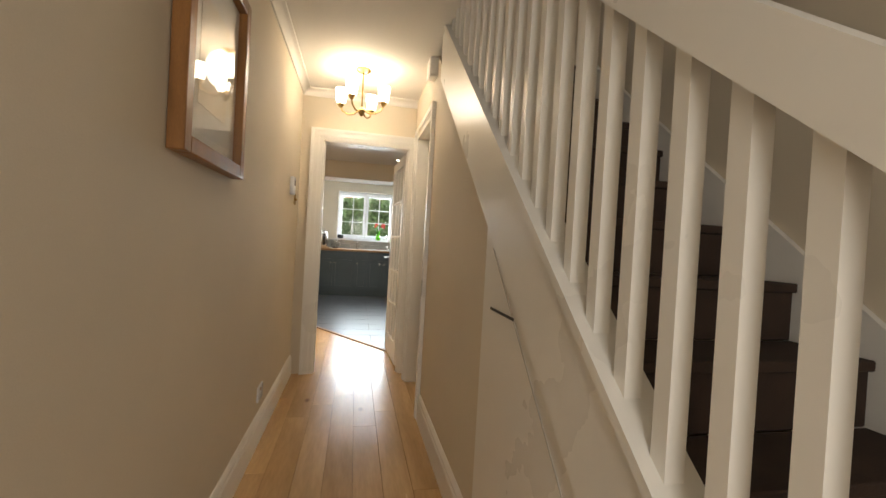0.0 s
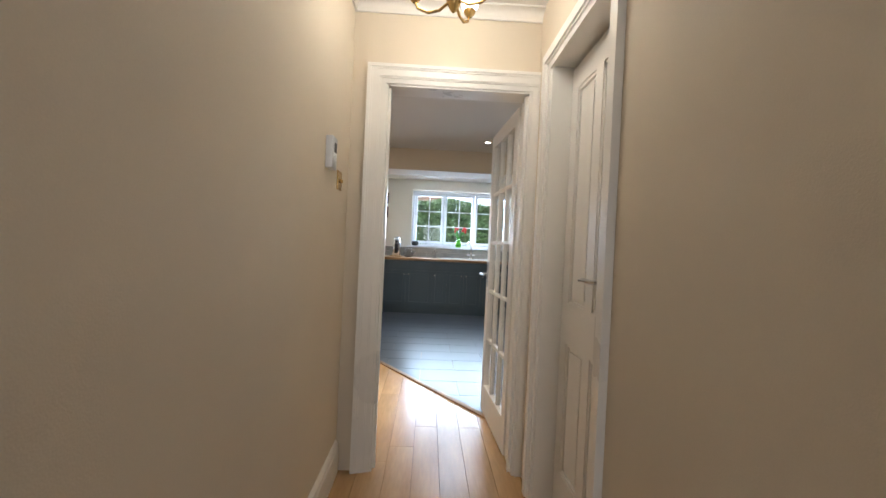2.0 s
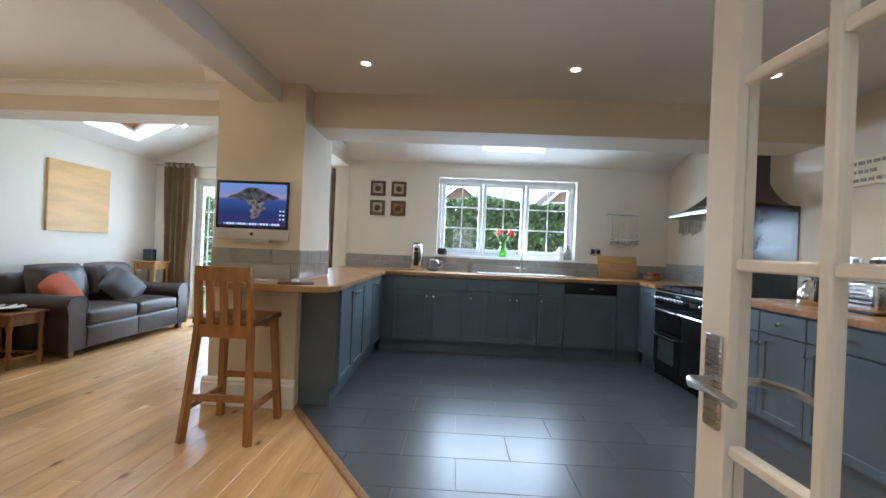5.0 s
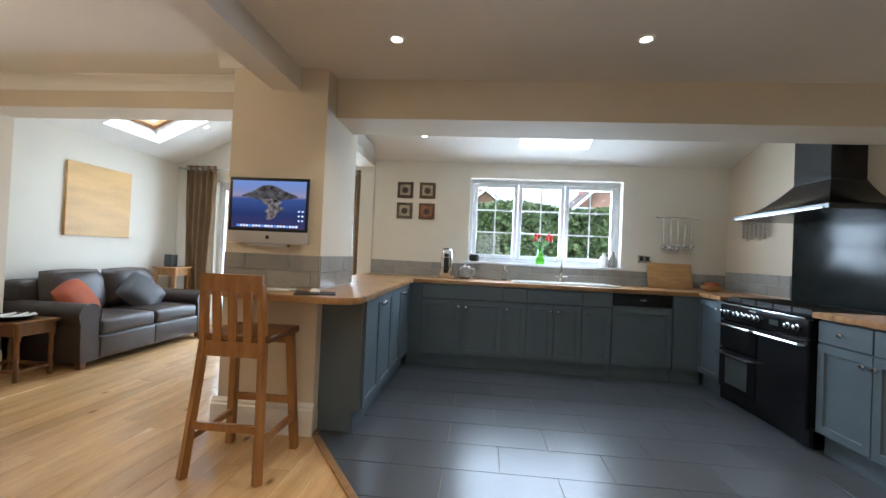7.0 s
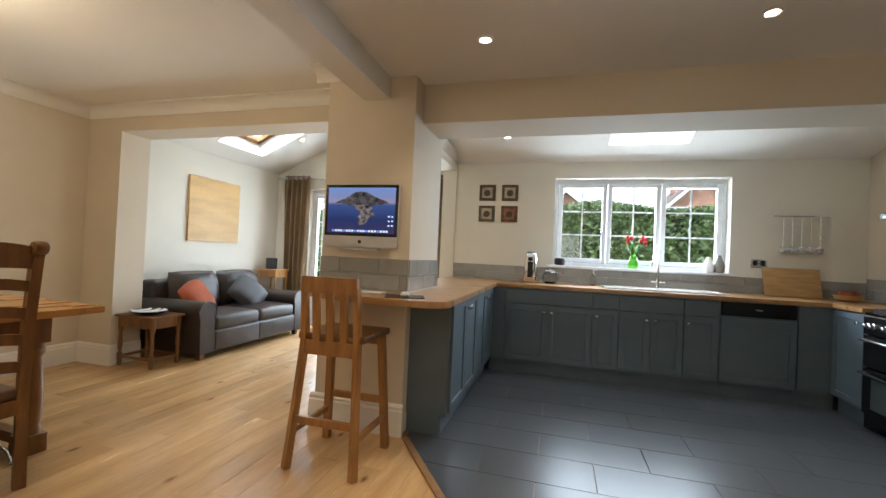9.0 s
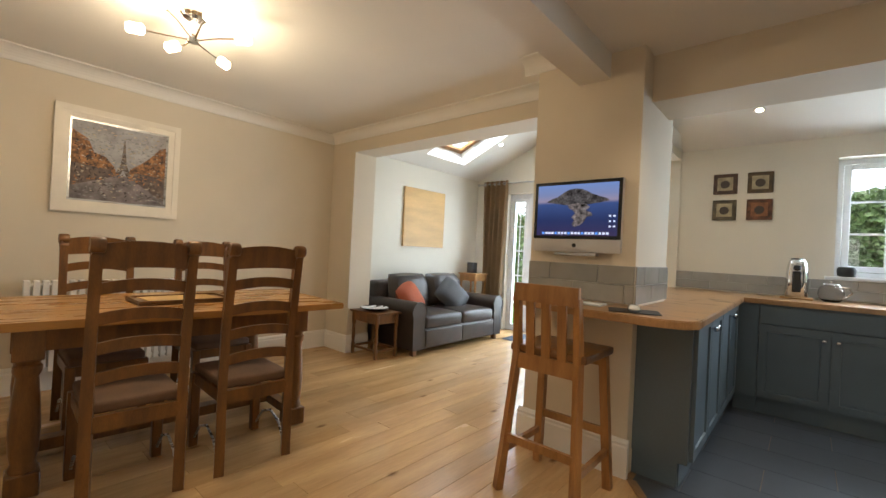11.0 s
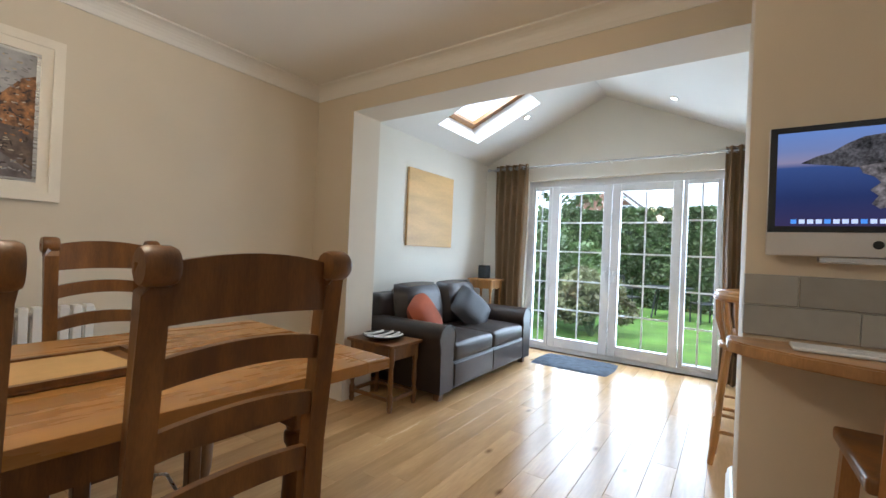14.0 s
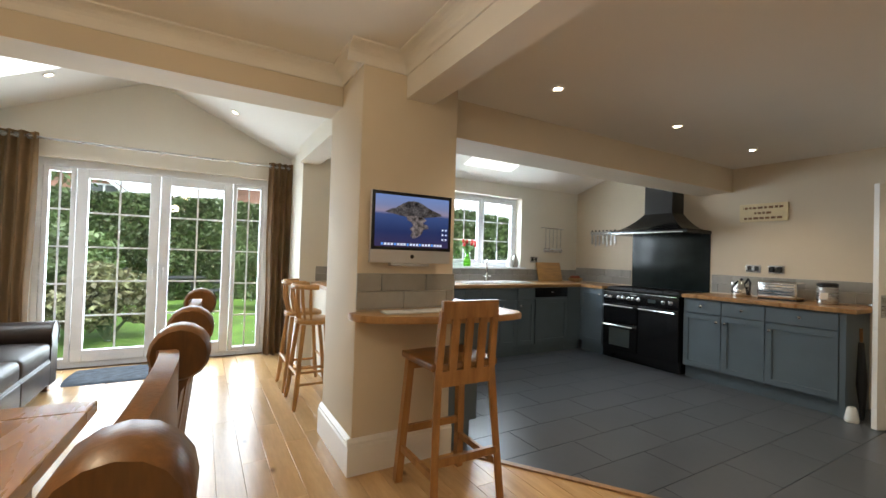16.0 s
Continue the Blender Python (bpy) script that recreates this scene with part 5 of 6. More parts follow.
    part("badge", moved(lathe([(0.013, 0), (0.013, 0.001)], 16), pose((x0 + x1) / 2, y, z0 + 0.04, 90, 0, 0)), M_BLACKM, c, smooth=False)


computer()
kb = solid("keyboard", box(-1.62, -1.20, 6.60, 6.72, 0.951, 0.962, 0.003), M_UPVC, "slim white keyboard on oak bar", "keyboard")
mm = thing("mouse_mat", "black mouse mat with white mouse", "mouse mat", at=(-1.02, 6.58, 0.951), turn=20)
part("mat", box(-0.12, 0.12, -0.09, 0.09, 0, 0.004, 0.001), M_BLACKM, mm)
solid("mouse", moved(cushion(0.06, 0.11, 0.035, 0.5), pose(-1.02, 6.58, 0.967, 0, 0, 20)), M_CERAM, "white computer mouse on a black mat", "mouse")


def downlight(x, y, z, tilt=None):
    d = thing("downlight", "recessed white ceiling downlight, lit", "downlight", "recessed downlights", (x, y, z))
    if tilt:
        d.matrix_basis = Matrix.Translation((x, y, z)) @ Matrix.Rotation(tilt[1], 4, tilt[0])
    part("rim", lathe([(0.028, -0.001), (0.044, -0.001), (0.044, -0.006), (0.034, -0.012), (0.028, -0.006)], 20), M_WHITE, d)
    part("bulb", lathe([(0.027, -0.003), (0.027, -0.006), (0.0, -0.007)], 16), M_BULB, d, "lit bulb")


for sx, sy in SPOTS:
    downlight(sx, sy, 2.425)
downlight(-3.785, 9.41, lz(-3.785), ("Y", -math.atan(SLOPE)))
downlight(-2.28, 9.45, lz(-2.28), ("Y", math.atan(SLOPE)))
downlight(-0.71, 8.74, kz(8.74), ("X", -math.atan(0.30)))
downlight(1.95, 8.5, kz(8.5), ("X", -math.atan(0.30)))


def bar_stool():
    s = thing("bar_stool", "honey oak bar stool with slatted back at the bar", "stool", at=(-1.32, 6.40, 0), turn=0)
    for x in (-1, 1):
        part("back_leg", tube([(x * 0.205, -0.225, 0.0), (x * 0.185, -0.19, 0.35), (x * 0.165, -0.16, 0.70), (x * 0.16, -0.19, 1.02)], [0.028, 0.026, 0.026, 0.022], 4), M_STOOL, s, smooth=False)
        part("front_leg", bar((x * 0.205, 0.20, 0), (x * 0.17, 0.15, 0.71), 0.042, 0.042, up=(0, 1, 0)), M_STOOL, s, smooth=False)
        part("side_stretcher", bar((x * 0.195, -0.20, 0.20), (x * 0.195, 0.185, 0.20), 0.022, 0.035), M_STOOL, s, smooth=False)
    part("front_stretcher", bar((-0.19, 0.18, 0.30), (0.19, 0.18, 0.30), 0.022, 0.04), M_STOOL, s, smooth=False)
    part("back_stretcher", bar((-0.19, -0.20, 0.27), (0.19, -0.20, 0.27), 0.022, 0.04), M_STOOL, s, smooth=False)
    part("seat", soft_box(-0.205, 0.205, -0.17, 0.20, 0.71, 0.75, 0.012), M_DARKOAK, s, "dark wooden seat")
    part("apron", boxes((-0.17, 0.17, -0.175, -0.15, 0.63, 0.71)), M_STOOL, s, smooth=False)
    part("apron", boxes((-0.16, 0.16, 0.14, 0.16, 0.65, 0.71)), M_STOOL, s, smooth=False)
    part("top_rail", bar((-0.17, -0.197, 1.025), (0.17, -0.197, 1.025), 0.026, 0.09), M_STOOL, s, smooth=False)
    for x in (-0.085, 0.0, 0.085):
        part("slat", bar((x, -0.165, 0.68), (x, -0.195, 1.0), 0.045, 0.016, up=(0, 1, 0)), M_STOOL, s, smooth=False)


bar_stool()


def pine_stool():
    s = thing("bar_stool", "turned pine bar stool with low spindle back", "stool", "pine bar stools", (-1.66, 8.12, 0), -90)
    for x in (-1, 1):
        for y in (-1, 1):
            part("leg", tube([(x * 0.19, y * 0.19, 0), (x * 0.17, y * 0.17, 0.15), (x * 0.15, y * 0.15, 0.4), (x * 0.12, y * 0.12, 0.68)], [0.016, 0.022, 0.018, 0.02]), M_PINE, s)
        part("stretcher", tube([(x * 0.172, -0.172, 0.2), (x * 0.172, 0.172, 0.2)], 0.012), M_PINE, s)
        part("stretcher", tube([(-0.17, x * 0.17, 0.28), (0.17, x * 0.17, 0.28)], 0.012), M_PINE, s)
    part("seat", lathe([(0.15, 0.68), (0.175, 0.69), (0.175, 0.715), (0.16, 0.725), (0.0, 0.718)], 24), M_PINE, s)
    rim = [(0.19 * math.cos(a), 0.17 * math.sin(a) - 0.02, 1.0) for a in [math.pi * (1 + i / 8) for i in range(9)]]
    part("back_rail", tube(rim, 0.022), M_PINE, s)
    for p in rim[1:-1]:
        part("spindle", tube([(p[0] * 0.75, p[1] * 0.75, 0.71), (p[0] * 0.95, p[1] * 0.95, 0.86), p], [0.010, 0.014, 0.009]), M_PINE, s)
    return s


ps = pine_stool()
copy_thing(ps, pose(-1.66, 8.62, 0, 0, 0, -90))

# ---------------------------------------------------------------- dining


def dining_table():
    t = thing("dining_table", "oak refectory dining table with turned legs", "table")
    x0, x1, y0, y1, z = -3.88, -2.86, 4.27, 6.12, 0.81
    n = 5
    for i in range(n):
        a, b = x0 + 0.0 + (x1 - x0) * i / n, x0 + (x1 - x0) * (i + 1) / n
        part("tabletop_board", box(a + 0.0008, b - 0.0008, y0 + 0.11, y1 - 0.11, z - 0.04, z, 0.0015), M_TABLE, t, "oak tabletop board", False)
    for a, b in ((y0, y0 + 0.109), (y1 - 0.109, y1)):
        part("breadboard_end", box(x0, x1, a, b, z - 0.04, z, 0.004), M_TABLE, t, smooth=False)
    for row in ((x0 + 0.10, x1 - 0.10, y0 + 0.22, y0 + 0.25, z - 0.15, z - 0.04), (x0 + 0.10, x1 - 0.10, y1 - 0.25, y1 - 0.22, z - 0.15, z - 0.04), (x0 + 0.09, x0 + 0.12, y0 + 0.22, y1 - 0.22, z - 0.15, z - 0.04), (x1 - 0.12, x1 - 0.09, y0 + 0.22, y1 - 0.22, z - 0.15, z - 0.04)):
        part("apron", boxes(row), M_DARKOAK, t, smooth=False)
    for x in (x0 + 0.13, x1 - 0.13):
        for y in (y0 + 0.28, y1 - 0.28):
            leg = part("leg", box(x - 0.055, x + 0.055, y - 0.055, y + 0.055, z - 0.19, z - 0.04, 0.005), M_DARKOAK, t)
            part("turning", lathe([(0.05, 0.11), (0.052, 0.13), (0.043, 0.15), (0.052, 0.20), (0.056, 0.30), (0.048, 0.45), (0.04, 0.54), (0.052, 0.565), (0.052, 0.59), (0.043, 0.60), (0.05, z - 0.19)], 20, (x, y, 0)), M_DARKOAK, leg)
            part("foot", box(x - 0.06, x + 0.06, y - 0.06, y + 0.06, 0, 0.112, 0.006), M_DARKOAK, leg)
    xm = (x0 + x1) / 2
    part("stretcher", boxes((xm - 0.04, xm + 0.04, y0 + 0.28, y1 - 0.28, 0.05, 0.11), (x0 + 0.19, x1 - 0.19, y0 + 0.25, y0 + 0.31, 0.045, 0.105), (x0 + 0.19, x1 - 0.19, y1 - 0.31, y1 - 0.25, 0.045, 0.105)), M_DARKOAK, t, smooth=False)


dining_table()
table = bpy.data.objects["dining_table"]
table.matrix_basis = pose(-3.37, 5.195, 0, 0, 0, -3.5) @ pose(3.37, -5.195, 0)


def dining_chair(at, turn):
    """Ladder-back chair; it faces -x, its back at the origin."""
    c = thing("dining_chair", "dark oak ladder-back dining chair with brown padded seat", "chair", "chairs round the table", at, turn)
    hw = 0.178
    for y in (-hw, hw):
        p = part("back_post", tube([(0.0, y, 0.0), (-0.012, y, 0.42), (-0.005, y, 0.75), (0.035, y, 1.12), (0.05, y, 1.17)], [0.033, 0.031, 0.03, 0.030, 0.030], 4), M_DARKOAK, c, smooth=False)
        part("finial", moved(lathe([(0.030, -0.026), (0.034, -0.018), (0.034, 0.018), (0.030, 0.026)], 16), pose(0.052, y, 1.165, 90, 0, 0)), M_DARKOAK, p, "rounded post top")
        part("front_leg", box(-0.455, -0.41, y - 0.024, y + 0.024, 0, 0.43, 0.004), M_DARKOAK, c)
        part("side_rail", boxes((-0.41, -0.02, y - 0.012, y + 0.012, 0.37, 0.43)), M_DARKOAK, c, smooth=False)
        part("side_hoop", tube([(-0.40, y, 0.06), (-0.32, y, 0.15), (-0.21, y, 0.19), (-0.10, y, 0.15), (-0.03, y, 0.06)], 0.007, 6), M_STEEL, c, "wrought iron hoop")
    part("back_rail", boxes((-0.022, 0.006, -hw, hw, 0.36, 0.43)), M_DARKOAK, c, smooth=False)
    part("front_rail", boxes((-0.445, -0.42, -hw, hw, 0.37, 0.43)), M_DARKOAK, c, smooth=False)
    for k, (z, h, x) in enumerate(((1.115, 0.105, 0.034), (0.975, 0.052, 0.018), (0.845, 0.052, 0.004), (0.715, 0.052, -0.006), (0.585, 0.052, -0.010))):
        bm = bmesh.new()
        n = 8
        cols = []
        for i in range(n + 1):
            u = 2 * i / n - 1
            y = u * hw * 0.96
            arch = 0.022 * (1 - u * u)
            bow = 0.018 * (1 - u * u)
            cols.append([bm.verts.new((x + bow + d, y, z + arch + s * h / 2 - (0.012 * (1 - u * u) if s < 0 and k == 0 else 0))) for d, s in ((-0.009, -1), (0.009, -1), (0.009, 1), (-0.009, 1))])
        for a, b in zip(cols, cols[1:]):
            for i in range(4):
                bm.faces.new((a[i], a[(i + 1) % 4], b[(i + 1) % 4], b[i]))
        bm.faces.new(cols[0][::-1]), bm.faces.new(cols[-1])
        bmesh.ops.recalc_face_normals(bm, faces=bm.faces[:])
        part("ladder_slat", bm, M_DARKOAK, c)
    part("seat", soft_box(-0.45, -0.02, -0.185, 0.185, 0.43, 0.48, 0.018, 0.012), M_SEAT, c, "padded brown seat")
    return c


ch = dining_chair((-2.615, 4.86, 0), -2)
copy_thing(ch, pose(-2.595, 5.397, 0, 0, 0, -2))
copy_thing(ch, pose(-3.98, 4.92, 0, 0, 0, 180))
copy_thing(ch, pose(-3.98, 5.58, 0, 0, 0, 180))
tray = thing("tray", "wooden tray with papers on dining table", "tray")
part("base", box(-3.52, -3.20, 4.98, 5.50, 0.811, 0.823, 0.004), M_DARKOAK, tray)
part("rim", boxes((-3.52, -3.50, 4.98, 5.50, 0.823, 0.836), (-3.22, -3.20, 4.98, 5.50, 0.823, 0.836), (-3.50, -3.22, 4.98, 5.0, 0.823, 0.836), (-3.50, -3.22, 5.48, 5.50, 0.823, 0.836)), M_DARKOAK, tray, smooth=False)
solid("placemat", moved(box(-0.14, 0.14, -0.2, 0.2, 0, 0.006, 0.002), pose(-3.36, 5.24, 0.8235, 0, 0, 4)), M_PLY, "pale placemat lying in a wooden tray", "placemat")


def painting():
    p = thing("painting", "street painting in moulded cream frame on dining wall", "painting")
    y0, y1, z0, z1, x = 4.725, 5.565, 1.375, 2.20, DL + 0.001
    for w0, w1, d in ((0.0, 0.045, 0.03), (0.045, 0.09, 0.022), (0.09, 0.105, 0.014)):
        part("frame_moulding", boxes((x, x + d, y0 + w0, y0 + w1, z0 + w0, z1 - w0), (x, x + d, y1 - w1, y1 - w0, z0 + w0, z1 - w0), (x, x + d, y0 + w1, y1 - w1, z0 + w0, z0 + w1), (x, x + d, y0 + w1, y1 - w1, z1 - w1, z1 - w0)), M_CREAM if w0 < 0.09 else M_STEEL, p, smooth=False)
    a0, a1, c0, c1 = y0 + 0.105, y1 - 0.105, z0 + 0.105, z1 - 0.105
    sky_m = mat("painted_sky", (0.42, 0.41, 0.42), 0.6, vary=0.16, scale=6, fine=30)
    road_m = mat("painted_road", (0.24, 0.20, 0.20), 0.6, vary=0.25, scale=14, fine=50)
    house_m = mat("painted_houses", (0.44, 0.20, 0.07), 0.6, vary=0.45, scale=26, fine=60, second=(0.05, 0.03, 0.025))
    dark_m = mat("painted_shadow", (0.06, 0.045, 0.045), 0.6, vary=0.5, scale=30, fine=60, second=(0.25, 0.17, 0.12))
    W, H = a1 - a0, c1 - c0
    F = lambda pts: [(a0 + u * W, c0 + v * H) for u, v in pts]
    part("canvas", boxes((x, x + 0.008, a0, a1, c0, c1)), sky_m, p, "grey painted sky", False)
    part("painted_road", prism(F([(0, 0), (1, 0), (1, 0.16), (0.6, 0.36), (0.46, 0.36), (0, 0.2)]), "x", x + 0.008, x + 0.0086), road_m, p, smooth=False)
    part("painted_house", prism(F([(0, 0.2), (0.46, 0.35), (0.44, 0.45), (0.34, 0.58), (0.22, 0.62), (0.16, 0.78), (0, 0.88)]), "x", x + 0.008, x + 0.0089), house_m, p, smooth=False)
    part("painted_house", prism(F([(1, 0.12), (0.58, 0.35), (0.6, 0.46), (0.72, 0.56), (0.82, 0.66), (0.92, 0.80), (1, 0.84)]), "x", x + 0.008, x + 0.0089), house_m, p, smooth=False)
    part("painted_shopfront", prism(F([(0, 0.16), (0.44, 0.34), (0.40, 0.42), (0.0, 0.46)]), "x", x + 0.0089, x + 0.0094), dark_m, p, smooth=False)
    part("painted_shopfront", prism(F([(1, 0.06), (0.62, 0.33), (0.66, 0.42), (1.0, 0.40)]), "x", x + 0.0089, x + 0.0094), dark_m, p, smooth=False)
    part("painted_tower", prism(F([(0.44, 0.36), (0.50, 0.52), (0.525, 0.84), (0.535, 0.84), (0.56, 0.52), (0.61, 0.36), (0.56, 0.36), (0.525, 0.44), (0.49, 0.36)]), "x", x + 0.0094, x + 0.0098), mat("painted_tower", (0.20, 0.15, 0.12), 0.6, vary=0.3, scale=30), p, smooth=False)
    rng = random.Random(17)
    paints = {"orange": (0.50, 0.20, 0.06), "umber": (0.05, 0.03, 0.025), "cream": (0.56, 0.47, 0.36), "grey": (0.33, 0.32, 0.33)}
    dabs = {k: bmesh.new() for k in paints}
    for _ in range(620):
        u, v = rng.random(), rng.random()
        side = abs(u - 0.52)
        if v > 0.36 + 0.95 * side:
            k = rng.choice(("grey", "cream", "grey"))
        elif v < 0.30 - 0.30 * side:
            k = rng.choice(("grey", "umber", "cream", "grey"))
        else:
            k = rng.choice(("orange", "orange", "umber", "umber", "cream"))
        L, w, tilt = rng.uniform(0.010, 0.030), rng.uniform(0.004, 0.009), (rng.choice((0, 1.5)) if k in ("orange", "umber") else 0) + rng.gauss(0, 0.35)
        cy, cz = a0 + 0.02 + u * (W - 0.04), c0 + 0.02 + v * (H - 0.04)
        d, n = Vector((0, math.cos(tilt), math.sin(tilt))) * L / 2, Vector((0, -math.sin(tilt), math.cos(tilt))) * w / 2
        o = Vector((x + 0.0100 + rng.uniform(0, 0.0012), cy, cz))
        q = [dabs[k].verts.new(o + e) for e in (-d, -0.5 * d - n, 0.6 * d - n, d, 0.6 * d + n, -0.5 * d + n)]
        dabs[k].faces.new(q)
    for k, bm in dabs.items():
        tagged(part("brushwork", bm, mat("painted_" + k, paints[k], 0.5, vary=0.2, scale=40), p, smooth=False), kind="stuff")


painting()


def radiator():
    r = thing("radiator", "white column radiator below the painting", "radiator")
    n = 22
    for i in range(n):
        y = 4.62 + i * 0.051
        part("column", boxes((DL + 0.05, DL + 0.072, y - 0.018, y + 0.018, 0.17, 0.84), (DL + 0.095, DL + 0.117, y - 0.018, y + 0.018, 0.17, 0.84), (DL + 0.055, DL + 0.112, y - 0.0178, y + 0.0178, 0.78, 0.845), (DL + 0.055, DL + 0.112, y - 0.0178, y + 0.0178, 0.16, 0.21), b=0.003), M_WHITE, r)
    part("header", tube([(DL + 0.083, 4.60, 0.81), (DL + 0.083, 5.72, 0.81)], 0.014), M_WHITE, r)
    part("header", tube([(DL + 0.083, 4.60, 0.19), (DL + 0.083, 5.72, 0.19)], 0.014), M_WHITE, r)
    part("pipe", tube([(DL + 0.083, 5.72, 0.19), (DL + 0.083, 5.76, 0.19), (DL + 0.083, 5.76, 0.0)], 0.009), M_CHROME, r)
    for y in (4.63, 5.66):
        part("foot", boxes((DL + 0.055, DL + 0.11, y, y + 0.03, 0.0, 0.16)), M_WHITE, r, smooth=False)


radiator()


def pendant():
    p = thing("ceiling_light", "chrome six-arm ceiling light with lit frosted glass shades", "ceiling light", at=(-3.085, 5.145, 0))
    part("ceiling_plate", lathe([(0.075, 2.52), (0.075, 2.50), (0.06, 2.485), (0.02, 2.48)], 22), M_CHROME, p)
    part("stem", tube([(0, 0, 2.48), (0, 0, 2.375)], 0.02, 12), M_CHROME, p)
    part("hub", lathe([(0.0, 2.34), (0.03, 2.345), (0.035, 2.365), (0.025, 2.385)], 16), M_CHROME, p)
    for deg, r, z in ((241, 0.24, 2.365), (44, 0.24, 2.385), (-48, 0.27, 2.40), (127, 0.25, 2.36), (0, 0.21, 2.42), (200, 0.13, 2.345)):
        a = radians(deg)
        ca, sa = math.cos(a), math.sin(a)
        arm = part("arm", tube([(0.02 * ca, 0.02 * sa, 2.36), (0.6 * r * ca, 0.6 * r * sa, z - 0.004), (r * ca, r * sa, z)], 0.006), M_CHROME, p)
        m = Matrix.Translation((r * ca, r * sa, z)) @ Matrix.Rotation(a, 4, "Z") @ Matrix.Rotation(math.pi / 2, 4, "Y")
        part("shade", moved(lathe([(0.016, 0), (0.03, 0.008), (0.034, 0.02), (0.03, 0.045), (0.034, 0.07), (0.025, 0.085)], 6), m), M_SHADEW, arm, "lit frosted glass shade")


pendant()

# ---------------------------------------------------------------- living


def sofa():
    s = thing("sofa", "two-seat dark brown leather sofa with rolled arms", "sofa")
    x0, x1, y0, y1 = -4.57, -3.64, 7.62, 9.42
    part("base", soft_box(x0 + 0.02, x1, y0 + 0.04, y1 - 0.04, 0.07, 0.30, 0.02), M_LEATHER, s)
    part("back", soft_box(x0, x0 + 0.22, y0 + 0.06, y1 - 0.06, 0.07, 0.80, 0.06), M_LEATHER, s)
    ym = (y0 + y1) / 2
    for a, b in ((y0 + 0.22, ym - 0.004), (ym + 0.004, y1 - 0.22)):
        part("seat_cushion", soft_box(x0 + 0.28, x1 + 0.01, a, b, 0.29, 0.45, 0.05, 0.03), M_LEATHER, s)
        part("front_panel", soft_box(x1 - 0.02, x1 + 0.012, a, b, 0.09, 0.285, 0.012), M_LEATHER, s)
        part("back_cushion", moved(cushion(0.48, b - a, 0.28, 0.5), Matrix.Translation((x0 + 0.26, (a + b) / 2, 0.66)) @ Matrix.Rotation(radians(78), 4, "Y")), M_LEATHER, s)
    for y, sg in ((y0, 1), (y1, -1)):
        a, b = sorted((y, y + sg * 0.21))
        bm = bmesh.new()
        prof = [(a + 0.02, 0.07), (b - 0.02, 0.07), (b - 0.01, 0.40)]
        cy, cz, r = (a + b) / 2, 0.50, 0.115
        prof += [(cy + r * math.cos(t), cz + r * math.sin(t)) for t in [math.radians(-30 + i * 20) for i in range(13)]] + [(a + 0.01, 0.40)]
        arm = part("arm", prism(prof, "x", x0 + 0.05, x1 + 0.005), M_LEATHER, s)
        arm.data.set_sharp_from_angle(angle=radians(60))
        part("arm_piping", tube([(x1 + 0.006, u, v) for u, v in prof[2:]], 0.006, 6), M_LEATHER, s)
    for x in (x0 + 0.08, x1 - 0.06):
        for y in (y0 + 0.09, y1 - 0.09):
            part("foot", box(x - 0.03, x + 0.03, y - 0.03, y + 0.03, 0, 0.07, 0.004), M_DARKOAK, s)


sofa()
solid("cushion", moved(cushion(0.44, 0.44, 0.19, 0.75), Matrix.Translation((-4.10, 8.03, 0.585)) @ Matrix.Rotation(radians(12), 4, "Z") @ Matrix.Rotation(radians(62), 4, "Y") @ Matrix.Rotation(radians(20), 4, "Z")), M_CUSH_R, "rust red cushion on leather sofa", "cushion", "sofa cushions")
solid("cushion", moved(cushion(0.46, 0.46, 0.19, 0.75), Matrix.Translation((-4.06, 8.80, 0.60)) @ Matrix.Rotation(radians(-12), 4, "Z") @ Matrix.Rotation(radians(58), 4, "Y") @ Matrix.Rotation(radians(40), 4, "Z")), M_CUSH_G, "charcoal satin cushion on leather sofa", "cushion", "sofa cushions")


def turned_table(name, label, at, w, d, h, material, leg_r=0.022):
    t = thing(name, label, "side table", at=at)
    part("top", box(-w / 2, w / 2, -d / 2, d / 2, h - 0.022, h, 0.005, 2), material, t)
    part("apron", boxes((-w / 2 + 0.03, w / 2 - 0.03, -d / 2 + 0.03, -d / 2 + 0.045, h - 0.12, h - 0.022), (-w / 2 + 0.03, w / 2 - 0.03, d / 2 - 0.045, d / 2 - 0.03, h - 0.12, h - 0.022), (-w / 2 + 0.03, -w / 2 + 0.045, -d / 2 + 0.045, d / 2 - 0.045, h - 0.12, h - 0.022), (w / 2 - 0.045, w / 2 - 0.03, -d / 2 + 0.045, d / 2 - 0.045, h - 0.12, h - 0.022)), material, t, smooth=False)
    for x in (-w / 2 + 0.04, w / 2 - 0.04):
        for y in (-d / 2 + 0.04, d / 2 - 0.04):
            r = leg_r
            part("leg", lathe([(r * 0.7, 0), (r, 0.03), (r * 0.8, 0.05), (r, 0.06), (r, 0.12), (r * 0.6, 0.135), (r * 0.95, 0.19), (r * 0.7, h - 0.17), (r, h - 0.155), (r * 1.1, h - 0.11), (r * 1.1, h - 0.023)], 14, (x, y, 0)), material, t)
    for y in (-d / 2 + 0.04, d / 2 - 0.04):
        part("stretcher", boxes((-w / 2 + 0.05, w / 2 - 0.05, y - 0.01, y + 0.01, 0.075, 0.1)), material, t, smooth=False)
    for x in (-w / 2 + 0.04, w / 2 - 0.04):
        part("stretcher", boxes((x - 0.01, x + 0.01, -d / 2 + 0.05, d / 2 - 0.05, 0.075, 0.1)), material, t, smooth=False)


